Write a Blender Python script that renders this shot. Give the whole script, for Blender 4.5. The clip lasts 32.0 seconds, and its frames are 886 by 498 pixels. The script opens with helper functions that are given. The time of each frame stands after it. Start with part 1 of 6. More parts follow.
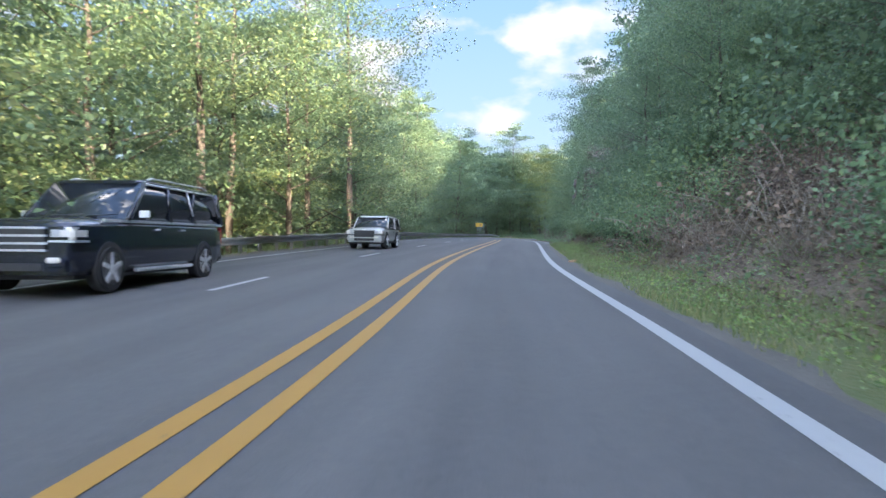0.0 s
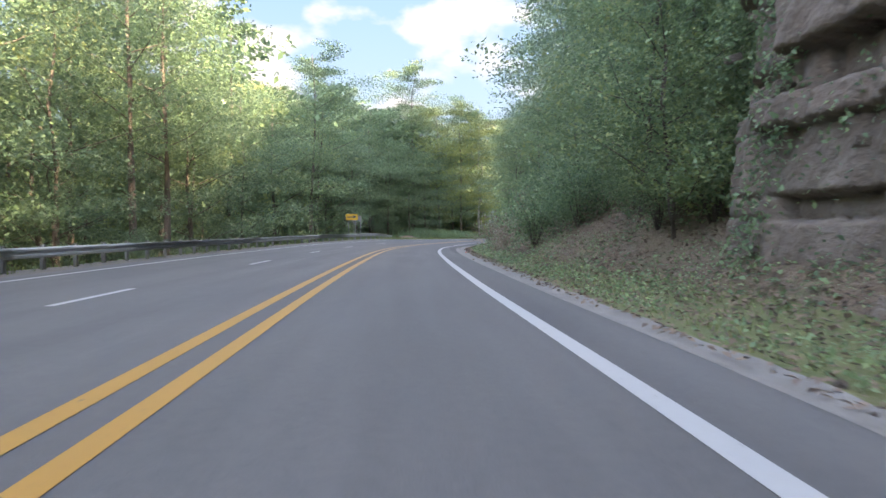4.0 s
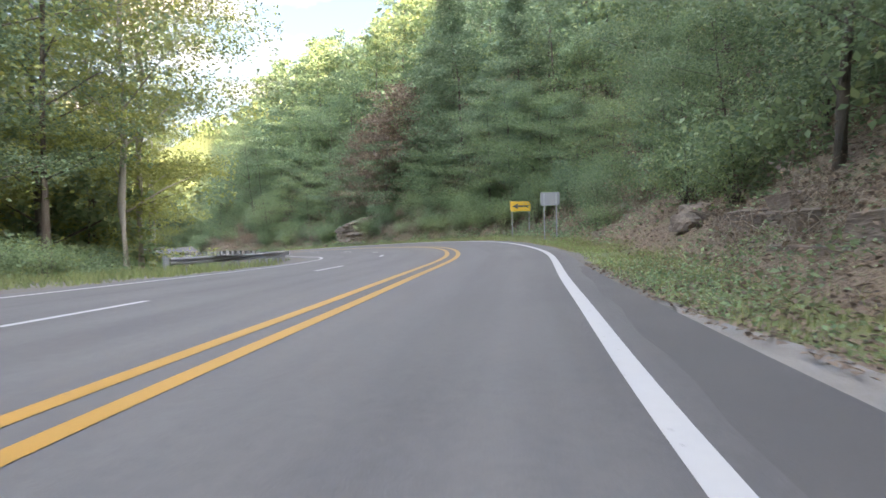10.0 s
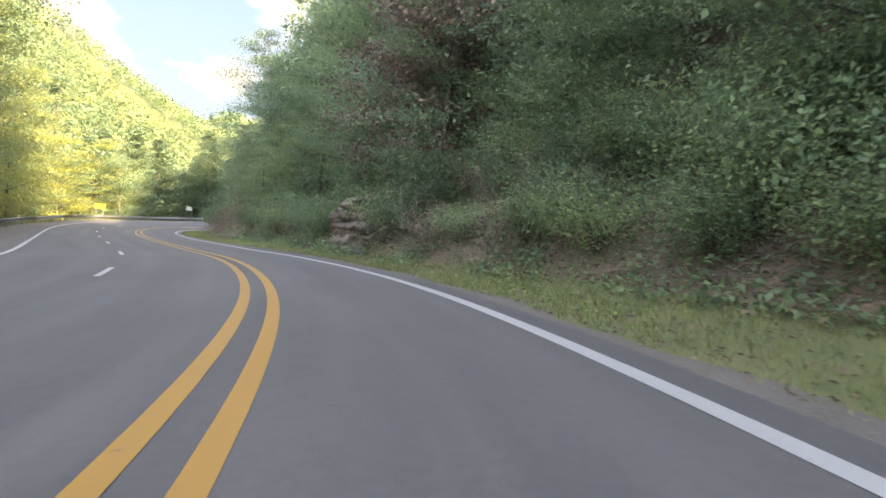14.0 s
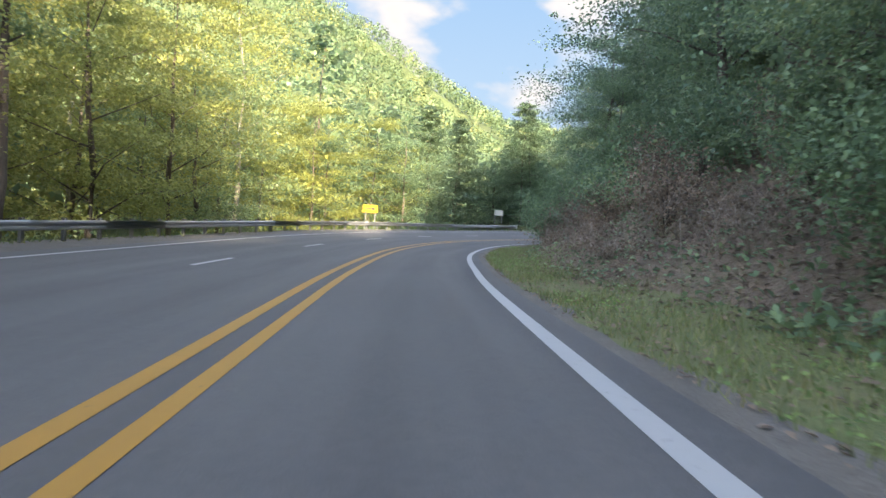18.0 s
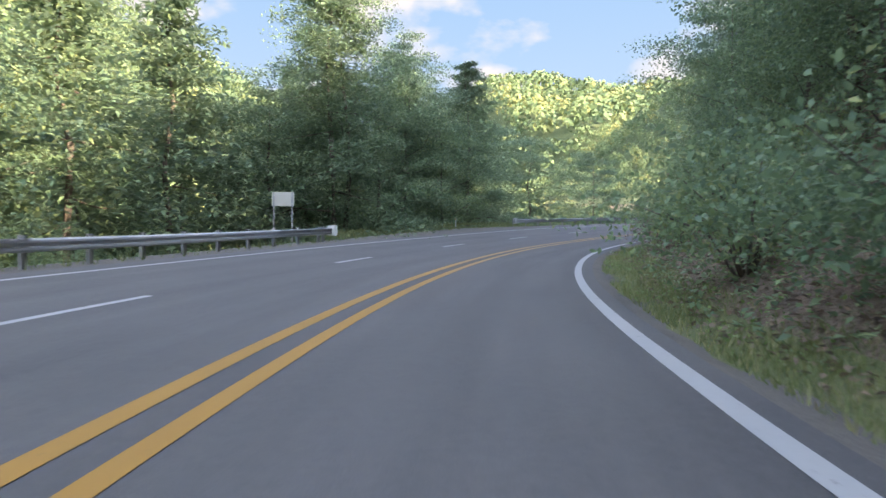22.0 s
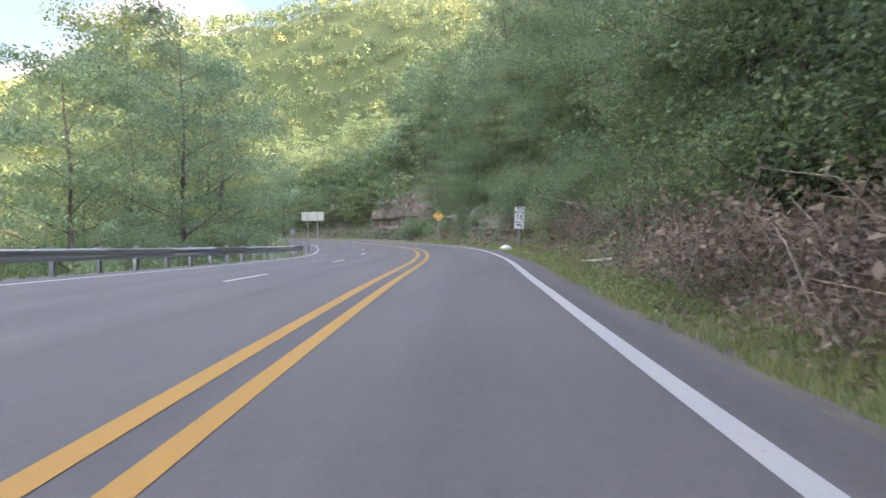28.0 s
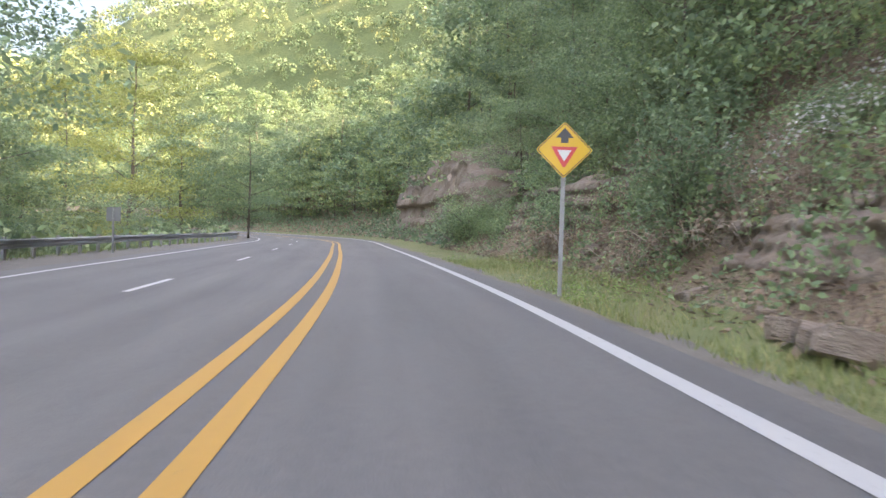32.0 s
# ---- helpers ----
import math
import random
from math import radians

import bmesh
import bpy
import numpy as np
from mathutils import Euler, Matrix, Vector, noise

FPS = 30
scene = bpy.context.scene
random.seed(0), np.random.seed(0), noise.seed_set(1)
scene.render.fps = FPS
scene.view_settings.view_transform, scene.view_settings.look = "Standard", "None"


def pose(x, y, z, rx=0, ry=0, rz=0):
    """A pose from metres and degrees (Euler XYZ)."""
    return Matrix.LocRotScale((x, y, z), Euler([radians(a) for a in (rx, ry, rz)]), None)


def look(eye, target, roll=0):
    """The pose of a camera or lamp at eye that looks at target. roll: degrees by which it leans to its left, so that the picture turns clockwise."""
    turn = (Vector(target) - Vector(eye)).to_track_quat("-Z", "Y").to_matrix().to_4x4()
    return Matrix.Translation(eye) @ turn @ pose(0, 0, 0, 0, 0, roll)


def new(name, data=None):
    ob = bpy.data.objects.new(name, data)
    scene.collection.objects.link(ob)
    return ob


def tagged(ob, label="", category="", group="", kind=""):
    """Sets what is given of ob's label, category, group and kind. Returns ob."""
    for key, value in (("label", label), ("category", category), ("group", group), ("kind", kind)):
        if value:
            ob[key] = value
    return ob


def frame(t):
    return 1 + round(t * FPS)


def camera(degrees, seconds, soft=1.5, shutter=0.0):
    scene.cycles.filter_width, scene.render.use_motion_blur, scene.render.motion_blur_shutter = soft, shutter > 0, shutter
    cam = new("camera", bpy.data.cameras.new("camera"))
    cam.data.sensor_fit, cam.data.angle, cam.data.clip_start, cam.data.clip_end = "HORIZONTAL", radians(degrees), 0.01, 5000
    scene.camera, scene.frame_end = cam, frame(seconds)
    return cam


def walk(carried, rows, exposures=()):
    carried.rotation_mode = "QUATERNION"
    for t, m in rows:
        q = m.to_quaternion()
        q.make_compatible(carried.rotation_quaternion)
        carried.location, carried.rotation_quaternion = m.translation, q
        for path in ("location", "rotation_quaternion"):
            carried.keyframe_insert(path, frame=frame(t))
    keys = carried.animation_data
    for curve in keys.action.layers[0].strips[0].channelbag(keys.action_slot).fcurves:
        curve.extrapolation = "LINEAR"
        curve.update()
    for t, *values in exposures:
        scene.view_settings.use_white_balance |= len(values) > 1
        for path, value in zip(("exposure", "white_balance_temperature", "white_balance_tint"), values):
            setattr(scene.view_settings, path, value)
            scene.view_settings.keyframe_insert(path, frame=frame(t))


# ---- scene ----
# ---- camera ----
PATH = [
    (0, (2.252, -87.470, -1.079), (0.905, -77.562, -1.234), 0.39),
    (0.5, (1.476, -78.795, -0.947), (0.888, -68.813, -1.054), 0.11),
    (1, (1.194, -70.393, -0.787), (1.158, -60.393, -0.866), -0.07),
    (1.5, (1.155, -62.268, -0.617), (1.428, -52.272, -0.689), -0.35),
    (2, (1.200, -54.392, -0.455), (1.605, -44.401, -0.541), -0.46),
    (2.5, (1.239, -46.647, -0.315), (1.658, -36.657, -0.443), -0.65),
    (3, (1.191, -38.916, -0.214), (1.522, -28.923, -0.397), -0.66),
    (3.5, (1.069, -31.164, -0.148), (1.307, -21.169, -0.368), -0.86),
    (4, (0.876, -23.371, -0.102), (1.023, -13.375, -0.340), -0.88),
    (4.5, (0.603, -15.559, -0.065), (0.652, -5.562, -0.305), -0.71),
    (5, (0.287, -7.756, -0.028), (0.276, 2.241, -0.269), -0.52),
    (5.5, (0.000, 0.000, 0.000), (0.016, 9.997, -0.260), -0.47),
    (6, (-0.192, 7.667, 0.009), (-0.073, 17.662, -0.277), -0.58),
    (6.5, (-0.204, 15.193, -0.001), (0.128, 25.183, -0.305), -0.72),
    (7, (0.064, 22.524, -0.012), (0.745, 32.497, -0.303), -0.92),
    (7.5, (0.677, 29.662, -0.018), (1.813, 39.593, -0.311), -1.12),
    (8, (1.714, 36.601, -0.029), (3.431, 46.448, -0.326), -1.25),
    (8.5, (3.237, 43.351, -0.042), (5.635, 53.054, -0.338), -1.35),
    (9, (5.235, 49.919, -0.053), (8.325, 59.425, -0.342), -1.35),
    (9.5, (7.664, 56.200, -0.046), (11.434, 65.459, -0.284), -1.49),
    (10, (10.450, 62.095, 0.003), (14.866, 71.065, -0.161), -1.20),
    (10.5, (13.467, 67.580, 0.095), (18.429, 76.261, -0.006), -0.59),
    (11, (16.570, 72.683, 0.217), (21.929, 81.126, 0.158), 0.37),
    (11.5, (19.634, 77.637, 0.349), (25.143, 85.983, 0.303), 1.26),
    (12, (22.550, 82.670, 0.480), (27.928, 91.101, 0.445), 2.03),
    (12.5, (25.147, 87.871, 0.604), (30.112, 96.551, 0.571), 3.09),
    (13, (27.303, 93.255, 0.695), (31.636, 102.267, 0.598), 3.98),
    (13.5, (28.971, 98.781, 0.730), (32.550, 108.116, 0.561), 4.76),
    (14, (30.119, 104.395, 0.718), (32.866, 114.007, 0.494), 5.57),
    (14.5, (30.752, 110.056, 0.659), (32.633, 119.873, 0.351), 5.86),
    (15, (30.904, 115.734, 0.556), (31.943, 125.673, 0.181), 5.95),
    (15.5, (30.676, 121.476, 0.429), (30.995, 131.462, 0.012), 5.82),
    (16, (30.107, 127.346, 0.283), (29.800, 137.331, -0.166), 5.78),
    (16.5, (29.221, 133.372, 0.123), (28.377, 143.326, -0.341), 5.83),
    (17, (28.061, 139.581, -0.043), (26.780, 149.487, -0.515), 5.75),
    (17.5, (26.683, 145.942, -0.212), (25.078, 155.801, -0.695), 5.33),
    (18, (25.162, 152.427, -0.379), (23.349, 162.249, -0.861), 4.58),
    (18.5, (23.611, 158.991, -0.532), (21.735, 168.802, -1.003), 3.76),
    (19, (22.126, 165.590, -0.665), (20.318, 175.416, -1.107), 2.93),
    (19.5, (20.808, 172.239, -0.767), (19.207, 182.102, -1.169), 2.06),
    (20, (19.767, 178.952, -0.837), (18.535, 188.869, -1.202), 1.37),
    (20.5, (19.085, 185.761, -0.888), (18.353, 195.728, -1.233), 0.88),
    (21, (18.830, 192.683, -0.922), (18.700, 202.678, -1.238), 0.33),
    (21.5, (19.093, 199.701, -0.930), (19.682, 209.679, -1.203), 0.09),
    (22, (19.917, 206.776, -0.914), (21.276, 216.680, -1.161), 0.08),
    (22.5, (21.335, 213.852, -0.884), (23.495, 223.613, -1.118), -0.06),
    (23, (23.332, 220.864, -0.843), (26.267, 230.421, -1.058), -0.30),
    (23.5, (25.842, 227.639, -0.780), (29.509, 236.941, -0.947), -0.85),
    (24, (28.771, 234.017, -0.684), (33.120, 243.021, -0.797), -1.38),
    (24.5, (32.026, 239.922, -0.549), (37.009, 248.591, -0.588), -1.63),
    (25, (35.554, 245.283, -0.377), (41.172, 253.556, -0.356), -1.78),
    (25.5, (39.371, 250.138, -0.181), (45.631, 257.936, -0.111), -2.02),
    (26, (43.479, 254.548, 0.035), (50.351, 261.813, 0.135), -1.89),
    (26.5, (47.870, 258.573, 0.258), (55.289, 265.277, 0.361), -1.82),
    (27, (52.522, 262.296, 0.482), (60.393, 268.463, 0.581), -1.71),
    (27.5, (57.415, 265.758, 0.706), (65.655, 271.423, 0.803), -1.59),
    (28, (62.516, 269.022, 0.933), (71.035, 274.259, 1.026), -1.44),
    (28.5, (67.769, 272.154, 1.160), (76.475, 277.074, 1.240), -1.24),
    (29, (73.121, 275.229, 1.384), (81.933, 279.957, 1.461), -1.05),
    (29.5, (78.527, 278.347, 1.608), (87.359, 283.036, 1.673), -0.75),
    (30, (83.954, 281.588, 1.832), (92.738, 286.365, 1.904), -0.32),
    (30.5, (89.338, 285.022, 2.060), (98.002, 290.014, 2.136), 0.12),
    (31, (94.626, 288.700, 2.283), (103.106, 294.000, 2.344), 0.63),
    (31.5, (99.849, 292.675, 2.507), (108.105, 298.317, 2.586), 0.96),
    (32, (105.050, 296.982, 2.743), (113.064, 302.962, 2.823), 0.99),
]

cam = camera(69.2, 32.0, soft=1.5, shutter=0.12)
walk(cam, [(t, look(eye, target, roll)) for t, eye, target, roll in PATH],
     exposures=[(0.0, 3.5, 6400, 14), (1.0, 3.6, 7200, 16), (3.0, 3.6, 7300, 17), (6.0, 3.95, 7700, 17), (8.0, 4.1, 8300, 17), (10.0, 4.15, 8600, 17), (13.0, 3.95, 8600, 18),
                (15.0, 3.55, 8000, 17), (18.0, 3.25, 6900, 13), (20.0, 3.15, 6600, 13), (22.0, 3.3, 7000, 16), (26.0, 3.4, 8200, 22), (29.0, 4.15, 8000, 21), (32.0, 4.15, 8600, 22)])

# ---- world and sun ----
SUN_EL, SUN_AZ = radians(25.7), radians(152)      # azimuth clockwise from +y


def sky():
    w = bpy.data.worlds.new("sky")
    scene.world = w
    w.use_nodes = True
    nt = w.node_tree
    n, ln = nt.nodes, nt.links
    n.clear()
    out = n.new("ShaderNodeOutputWorld")
    bg = n.new("ShaderNodeBackground")
    bg.inputs["Strength"].default_value = 0.15
    tex = n.new("ShaderNodeTexSky")
    tex.sky_type = "NISHITA"
    tex.sun_disc = False
    tex.sun_elevation, tex.sun_rotation = SUN_EL, SUN_AZ
    tex.air_density, tex.dust_density, tex.ozone_density = 0.9, 0.5, 1.8
    co = n.new("ShaderNodeTexCoord")
    mp = n.new("ShaderNodeMapping")
    mp.inputs["Scale"].default_value = (6.5, 6.5, 13.0)
    mp.inputs["Location"].default_value = (1.3, 0.4, 0.2)
    ns = n.new("ShaderNodeTexNoise")
    ns.inputs["Scale"].default_value = 1.0
    ns.inputs["Detail"].default_value = 8.0
    ns.inputs["Roughness"].default_value = 0.52
    rp = n.new("ShaderNodeValToRGB")
    rp.color_ramp.elements[0].position, rp.color_ramp.elements[1].position = 0.55, 0.68
    mix = n.new("ShaderNodeMixRGB")
    mix.inputs["Color2"].default_value = (8.6, 8.4, 8.2, 1)
    ln.new(co.outputs["Generated"], mp.inputs["Vector"])
    ln.new(mp.outputs["Vector"], ns.inputs["Vector"])
    ln.new(ns.outputs["Fac"], rp.inputs["Fac"])
    ln.new(rp.outputs["Color"], mix.inputs["Fac"])
    ln.new(tex.outputs["Color"], mix.inputs["Color1"])
    ln.new(mix.outputs["Color"], bg.inputs["Color"])
    ln.new(bg.outputs["Background"], out.inputs["Surface"])
    lamp = bpy.data.lights.new("sun", "SUN")
    lamp.energy, lamp.angle, lamp.color = 3.1, radians(0.6), (1.0, 0.87, 0.66)
    ob = new("sun", lamp)
    to_sun = Vector((math.sin(SUN_AZ) * math.cos(SUN_EL), math.cos(SUN_AZ) * math.cos(SUN_EL), math.sin(SUN_EL)))
    ob.matrix_world = look(to_sun * 400, (0, 0, 0))


sky()

# ---- materials ----
def material(name, rough=0.8, metal=0.0):
    m = bpy.data.materials.new(name)
    m.use_nodes = True
    b = m.node_tree.nodes["Principled BSDF"]
    b.inputs["Roughness"].default_value, b.inputs["Metallic"].default_value = rough, metal
    return m, m.node_tree.nodes, m.node_tree.links, b


def ramp(n, stops):
    r = n.new("ShaderNodeValToRGB")
    e = r.color_ramp.elements
    while len(e) < len(stops):
        e.new(0.5)
    for k, (p, c) in zip(e, stops):
        k.position, k.color = p, (*c, 1)
    return r


def noise_tex(n, ln, scale, detail=4.0, rough=0.55, stretch=None):
    co = n.new("ShaderNodeTexCoord")
    t = n.new("ShaderNodeTexNoise")
    t.inputs["Scale"].default_value, t.inputs["Detail"].default_value, t.inputs["Roughness"].default_value = scale, detail, rough
    if stretch:
        mp = n.new("ShaderNodeMapping")
        mp.inputs["Scale"].default_value = stretch
        ln.new(co.outputs["Object"], mp.inputs["Vector"])
        ln.new(mp.outputs["Vector"], t.inputs["Vector"])
    else:
        ln.new(co.outputs["Object"], t.inputs["Vector"])
    return t


def surface(name, stops, scale=3.0, fine=40.0, rough=0.85, bump=0.4, metal=0.0, dist=0.03, grain=0.35, stretch=None):
    """Two scales of colour variation and a fine relief."""
    m, n, ln, b = material(name, rough, metal)
    big, small = noise_tex(n, ln, scale, 5, stretch=stretch), noise_tex(n, ln, fine, 3, 0.6, stretch)
    r = ramp(n, stops)
    mix = n.new("ShaderNodeMath")
    mix.operation = "MULTIPLY_ADD"
    mix.inputs[1].default_value, mix.inputs[2].default_value = grain, 0.0
    add = n.new("ShaderNodeMath")
    add.operation = "MULTIPLY_ADD"
    add.inputs[1].default_value = 1 - grain
    ln.new(small.outputs["Fac"], mix.inputs[0])
    ln.new(big.outputs["Fac"], add.inputs[0])
    ln.new(mix.outputs[0], add.inputs[2])
    ln.new(add.outputs[0], r.inputs["Fac"])
    ln.new(r.outputs["Color"], b.inputs["Base Color"])
    if bump:
        bp = n.new("ShaderNodeBump")
        bp.inputs["Strength"].default_value, bp.inputs["Distance"].default_value = bump, dist
        ln.new(small.outputs["Fac"], bp.inputs["Height"])
        ln.new(bp.outputs["Normal"], b.inputs["Normal"])
    return m


def leaves(name, dark, light, warm, warm_share=0.2, through_light=0.4, rough=0.42, by_crown=False):
    """Leaf surface: per-leaf and per-plant colour, light passing through."""
    m, n, ln, b = material(name, rough)
    geo, info = n.new("ShaderNodeNewGeometry"), n.new("ShaderNodeObjectInfo")
    r = ramp(n, [(0.0, dark), (0.72, light), (1.0, warm)])
    a = n.new("ShaderNodeMath")
    a.operation = "MULTIPLY_ADD"
    a.inputs[1].default_value, a.inputs[2].default_value = 0.62, 0.0
    c = n.new("ShaderNodeMath")
    c.operation = "MULTIPLY_ADD"
    c.inputs[1].default_value = 0.22 + warm_share
    ln.new(geo.outputs["Random Per Island"], a.inputs[0])
    if by_crown:                             # colour changes from tree to tree, little from leaf to leaf
        tone = n.new("ShaderNodeAttribute")
        tone.attribute_name = "tone"
        a.inputs[1].default_value, c.inputs[1].default_value = 0.22, 0.78
        ln.new(tone.outputs["Fac"], c.inputs[0])
    else:
        ln.new(info.outputs["Random"], c.inputs[0])
    ln.new(a.outputs[0], c.inputs[2])
    ln.new(c.outputs[0], r.inputs["Fac"])
    ln.new(r.outputs["Color"], b.inputs["Base Color"])
    b.inputs["Specular IOR Level"].default_value = 0.3
    tr = n.new("ShaderNodeBsdfTranslucent")
    br = n.new("ShaderNodeBrightContrast")
    br.inputs["Bright"].default_value = 0.06
    ln.new(r.outputs["Color"], br.inputs["Color"])
    ln.new(br.outputs["Color"], tr.inputs["Color"])
    sh = n.new("ShaderNodeMixShader")
    sh.inputs["Fac"].default_value = through_light
    ln.new(b.outputs["BSDF"], sh.inputs[1])
    ln.new(tr.outputs["BSDF"], sh.inputs[2])
    ln.new(sh.outputs["Shader"], n["Material Output"].inputs["Surface"])
    return m


def paint(name, colour, worn, rough=0.55, wear=0.58, scale=9.0):
    """Road or sign paint, worn through in places."""
    m, n, ln, b = material(name, rough)
    t = noise_tex(n, ln, scale, 7, 0.65)
    r = ramp(n, [(0.0, colour), (wear, tuple(c * 0.92 for c in colour)), (wear + 0.1, worn)])
    ln.new(t.outputs["Fac"], r.inputs["Fac"])
    ln.new(r.outputs["Color"], b.inputs["Base Color"])
    return m


def asphalt():
    """Road surface: fine stone grain, blotches, darker oil strips and paler wheel tracks along the lanes."""
    m, n, ln, b = material("asphalt", 0.8)
    along, across = n.new("ShaderNodeAttribute"), n.new("ShaderNodeAttribute")
    along.attribute_name, across.attribute_name = "along", "across"
    xy = n.new("ShaderNodeCombineXYZ")
    squeeze = n.new("ShaderNodeMath")
    squeeze.operation = "MULTIPLY"
    squeeze.inputs[1].default_value = 0.06
    ln.new(along.outputs["Fac"], squeeze.inputs[0])
    ln.new(across.outputs["Fac"], xy.inputs[0])
    ln.new(squeeze.outputs[0], xy.inputs[1])
    streak = n.new("ShaderNodeTexNoise")
    streak.inputs["Scale"].default_value, streak.inputs["Detail"].default_value = 1.7, 5.0
    ln.new(xy.outputs[0], streak.inputs["Vector"])
    track = n.new("ShaderNodeMath")          # one wave a half lane: wheel tracks and the strip between them
    track.operation = "MULTIPLY"
    track.inputs[1].default_value = 6.2832 / 1.78
    wave = n.new("ShaderNodeMath")
    wave.operation = "COSINE"
    ln.new(across.outputs["Fac"], track.inputs[0])
    ln.new(track.outputs[0], wave.inputs[0])
    blotch, grain, pits = noise_tex(n, ln, 0.22, 5), noise_tex(n, ln, 60, 3, 0.6), noise_tex(n, ln, 9, 4, 0.6)
    total = None
    for sock, k in ((streak.outputs["Fac"], 0.34), (blotch.outputs["Fac"], 0.22), (grain.outputs["Fac"], 0.26), (pits.outputs["Fac"], 0.18), (wave.outputs[0], -0.035)):
        add = n.new("ShaderNodeMath")
        add.operation = "MULTIPLY_ADD"
        add.inputs[1].default_value, add.inputs[2].default_value = k, 0.0
        ln.new(sock, add.inputs[0])
        if total:
            ln.new(total, add.inputs[2])
        total = add.outputs[0]
    r = ramp(n, [(0.34, (0.039, 0.0385, 0.038)), (0.5, (0.061, 0.0598, 0.0585)), (0.66, (0.085, 0.082, 0.079))])
    ln.new(total, r.inputs["Fac"])
    ln.new(r.outputs["Color"], b.inputs["Base Color"])
    bp = n.new("ShaderNodeBump")
    bp.inputs["Strength"].default_value, bp.inputs["Distance"].default_value = 0.4, 0.012
    ln.new(grain.outputs["Fac"], bp.inputs["Height"])
    ln.new(bp.outputs["Normal"], b.inputs["Normal"])
    return m


M_ASPHALT = asphalt()
M_PATCH = surface("asphalt_patch", [(0.25, (0.03863, 0.03804, 0.0373)), (0.6, (0.05328, 0.05195, 0.04988)), (0.85, (0.07696, 0.07326, 0.06793))], 0.6, 45, 0.85, 0.4, dist=0.015)
M_YELLOW = paint("yellow_road_paint", (0.2772, 0.1386, 0.01353), (0.07995, 0.0615, 0.04002), 0.6, 0.66)
M_WHITE = paint("white_road_paint", (0.2856, 0.2856, 0.2797), (0.09324, 0.09324, 0.08988), 0.6, 0.64)
M_CONCRETE = surface("concrete", [(0.2, (0.09856, 0.08888, 0.07594)), (0.5, (0.1522, 0.1417, 0.1258)), (0.8, (0.198, 0.1883, 0.1716))], 1.6, 30, 0.9, 0.5)
M_GRAVEL = surface("gravel", [(0.25, (0.0578, 0.05057, 0.0397)), (0.55, (0.1011, 0.0901, 0.07582)), (0.85, (0.159, 0.1445, 0.1232))], 1.2, 22, 0.95, 0.8, dist=0.03, grain=0.6)
M_EARTH = surface("leaf_litter_earth", [(0.25, (0.0455, 0.0338, 0.0234)), (0.42, (0.111, 0.0754, 0.0494)), (0.52, (0.169, 0.12, 0.0806)), (0.6, (0.0806, 0.091, 0.0364)), (0.75, (0.208, 0.15, 0.104))], 0.7, 11, 0.95, 1.0, dist=0.15, grain=0.6)
M_TURF = surface("turf", [(0.2, (0.045, 0.06, 0.018)), (0.42, (0.08, 0.1, 0.03)), (0.6, (0.12, 0.115, 0.045)), (0.8, (0.12, 0.085, 0.055))], 0.9, 14, 0.95, 0.8, dist=0.08, grain=0.5)
M_ROCK = surface("sandstone", [(0.2, (0.0552, 0.0407, 0.0317)), (0.42, (0.121, 0.0902, 0.069)), (0.6, (0.171, 0.136, 0.107)), (0.8, (0.0804, 0.0805, 0.0466))], 0.8, 5, 0.92, 0.8, dist=0.08, grain=0.45, stretch=(1, 1, 1.4))
M_BARK = surface("bark", [(0.2, (0.055, 0.043, 0.032)), (0.55, (0.12, 0.095, 0.072)), (0.9, (0.21, 0.18, 0.145))], 2.0, 14, 0.95, 1.0, dist=0.05, stretch=(3, 3, 0.5))
M_PALE_BARK = surface("pale_bark", [(0.2, (0.2, 0.17, 0.13)), (0.55, (0.36, 0.32, 0.26)), (0.9, (0.52, 0.48, 0.41))], 1.5, 12, 0.9, 0.7, dist=0.04, stretch=(3, 3, 0.6))
M_DEADWOOD = surface("dead_wood", [(0.2, (0.17, 0.13, 0.095)), (0.55, (0.31, 0.255, 0.2)), (0.9, (0.44, 0.39, 0.32))], 3.0, 20, 0.9, 0.6, stretch=(1, 1, 1))
M_STEEL = surface("galvanised_steel", [(0.2, (0.2835, 0.2903, 0.2903)), (0.5, (0.3713, 0.378, 0.378)), (0.85, (0.4455, 0.4455, 0.4388))], 1.6, 18, 0.42, 0.15, 0.45, grain=0.4)
M_POST_STEEL = surface("weathered_post_steel", [(0.2, (0.1792, 0.1792, 0.1728)), (0.6, (0.256, 0.256, 0.2496)), (0.9, (0.3072, 0.2944, 0.2752))], 3, 25, 0.6, 0.2, 0.4)
M_SIGN_YELLOW = surface("sign_yellow_sheeting", [(0.2, (0.45, 0.252, 0.0075)), (0.8, (0.5, 0.29, 0.01))], 2, 30, 0.4, 0.05)
M_SIGN_BLACK = surface("sign_black", [(0.2, (0.018, 0.018, 0.02)), (0.8, (0.035, 0.034, 0.034))], 3, 30, 0.5, 0.05)
M_SIGN_WHITE = surface("sign_white_sheeting", [(0.2, (0.4037, 0.4037, 0.3919)), (0.8, (0.465, 0.465, 0.4531))], 2, 30, 0.45, 0.05)
M_SIGN_PALE = surface("sign_pale_back", [(0.2, (0.306, 0.3, 0.2448)), (0.8, (0.3672, 0.3612, 0.306))], 2, 24, 0.6, 0.06)
M_SIGN_RED = surface("sign_red", [(0.2, (0.4, 0.028, 0.032)), (0.8, (0.48, 0.04, 0.04))], 2, 30, 0.45, 0.05)
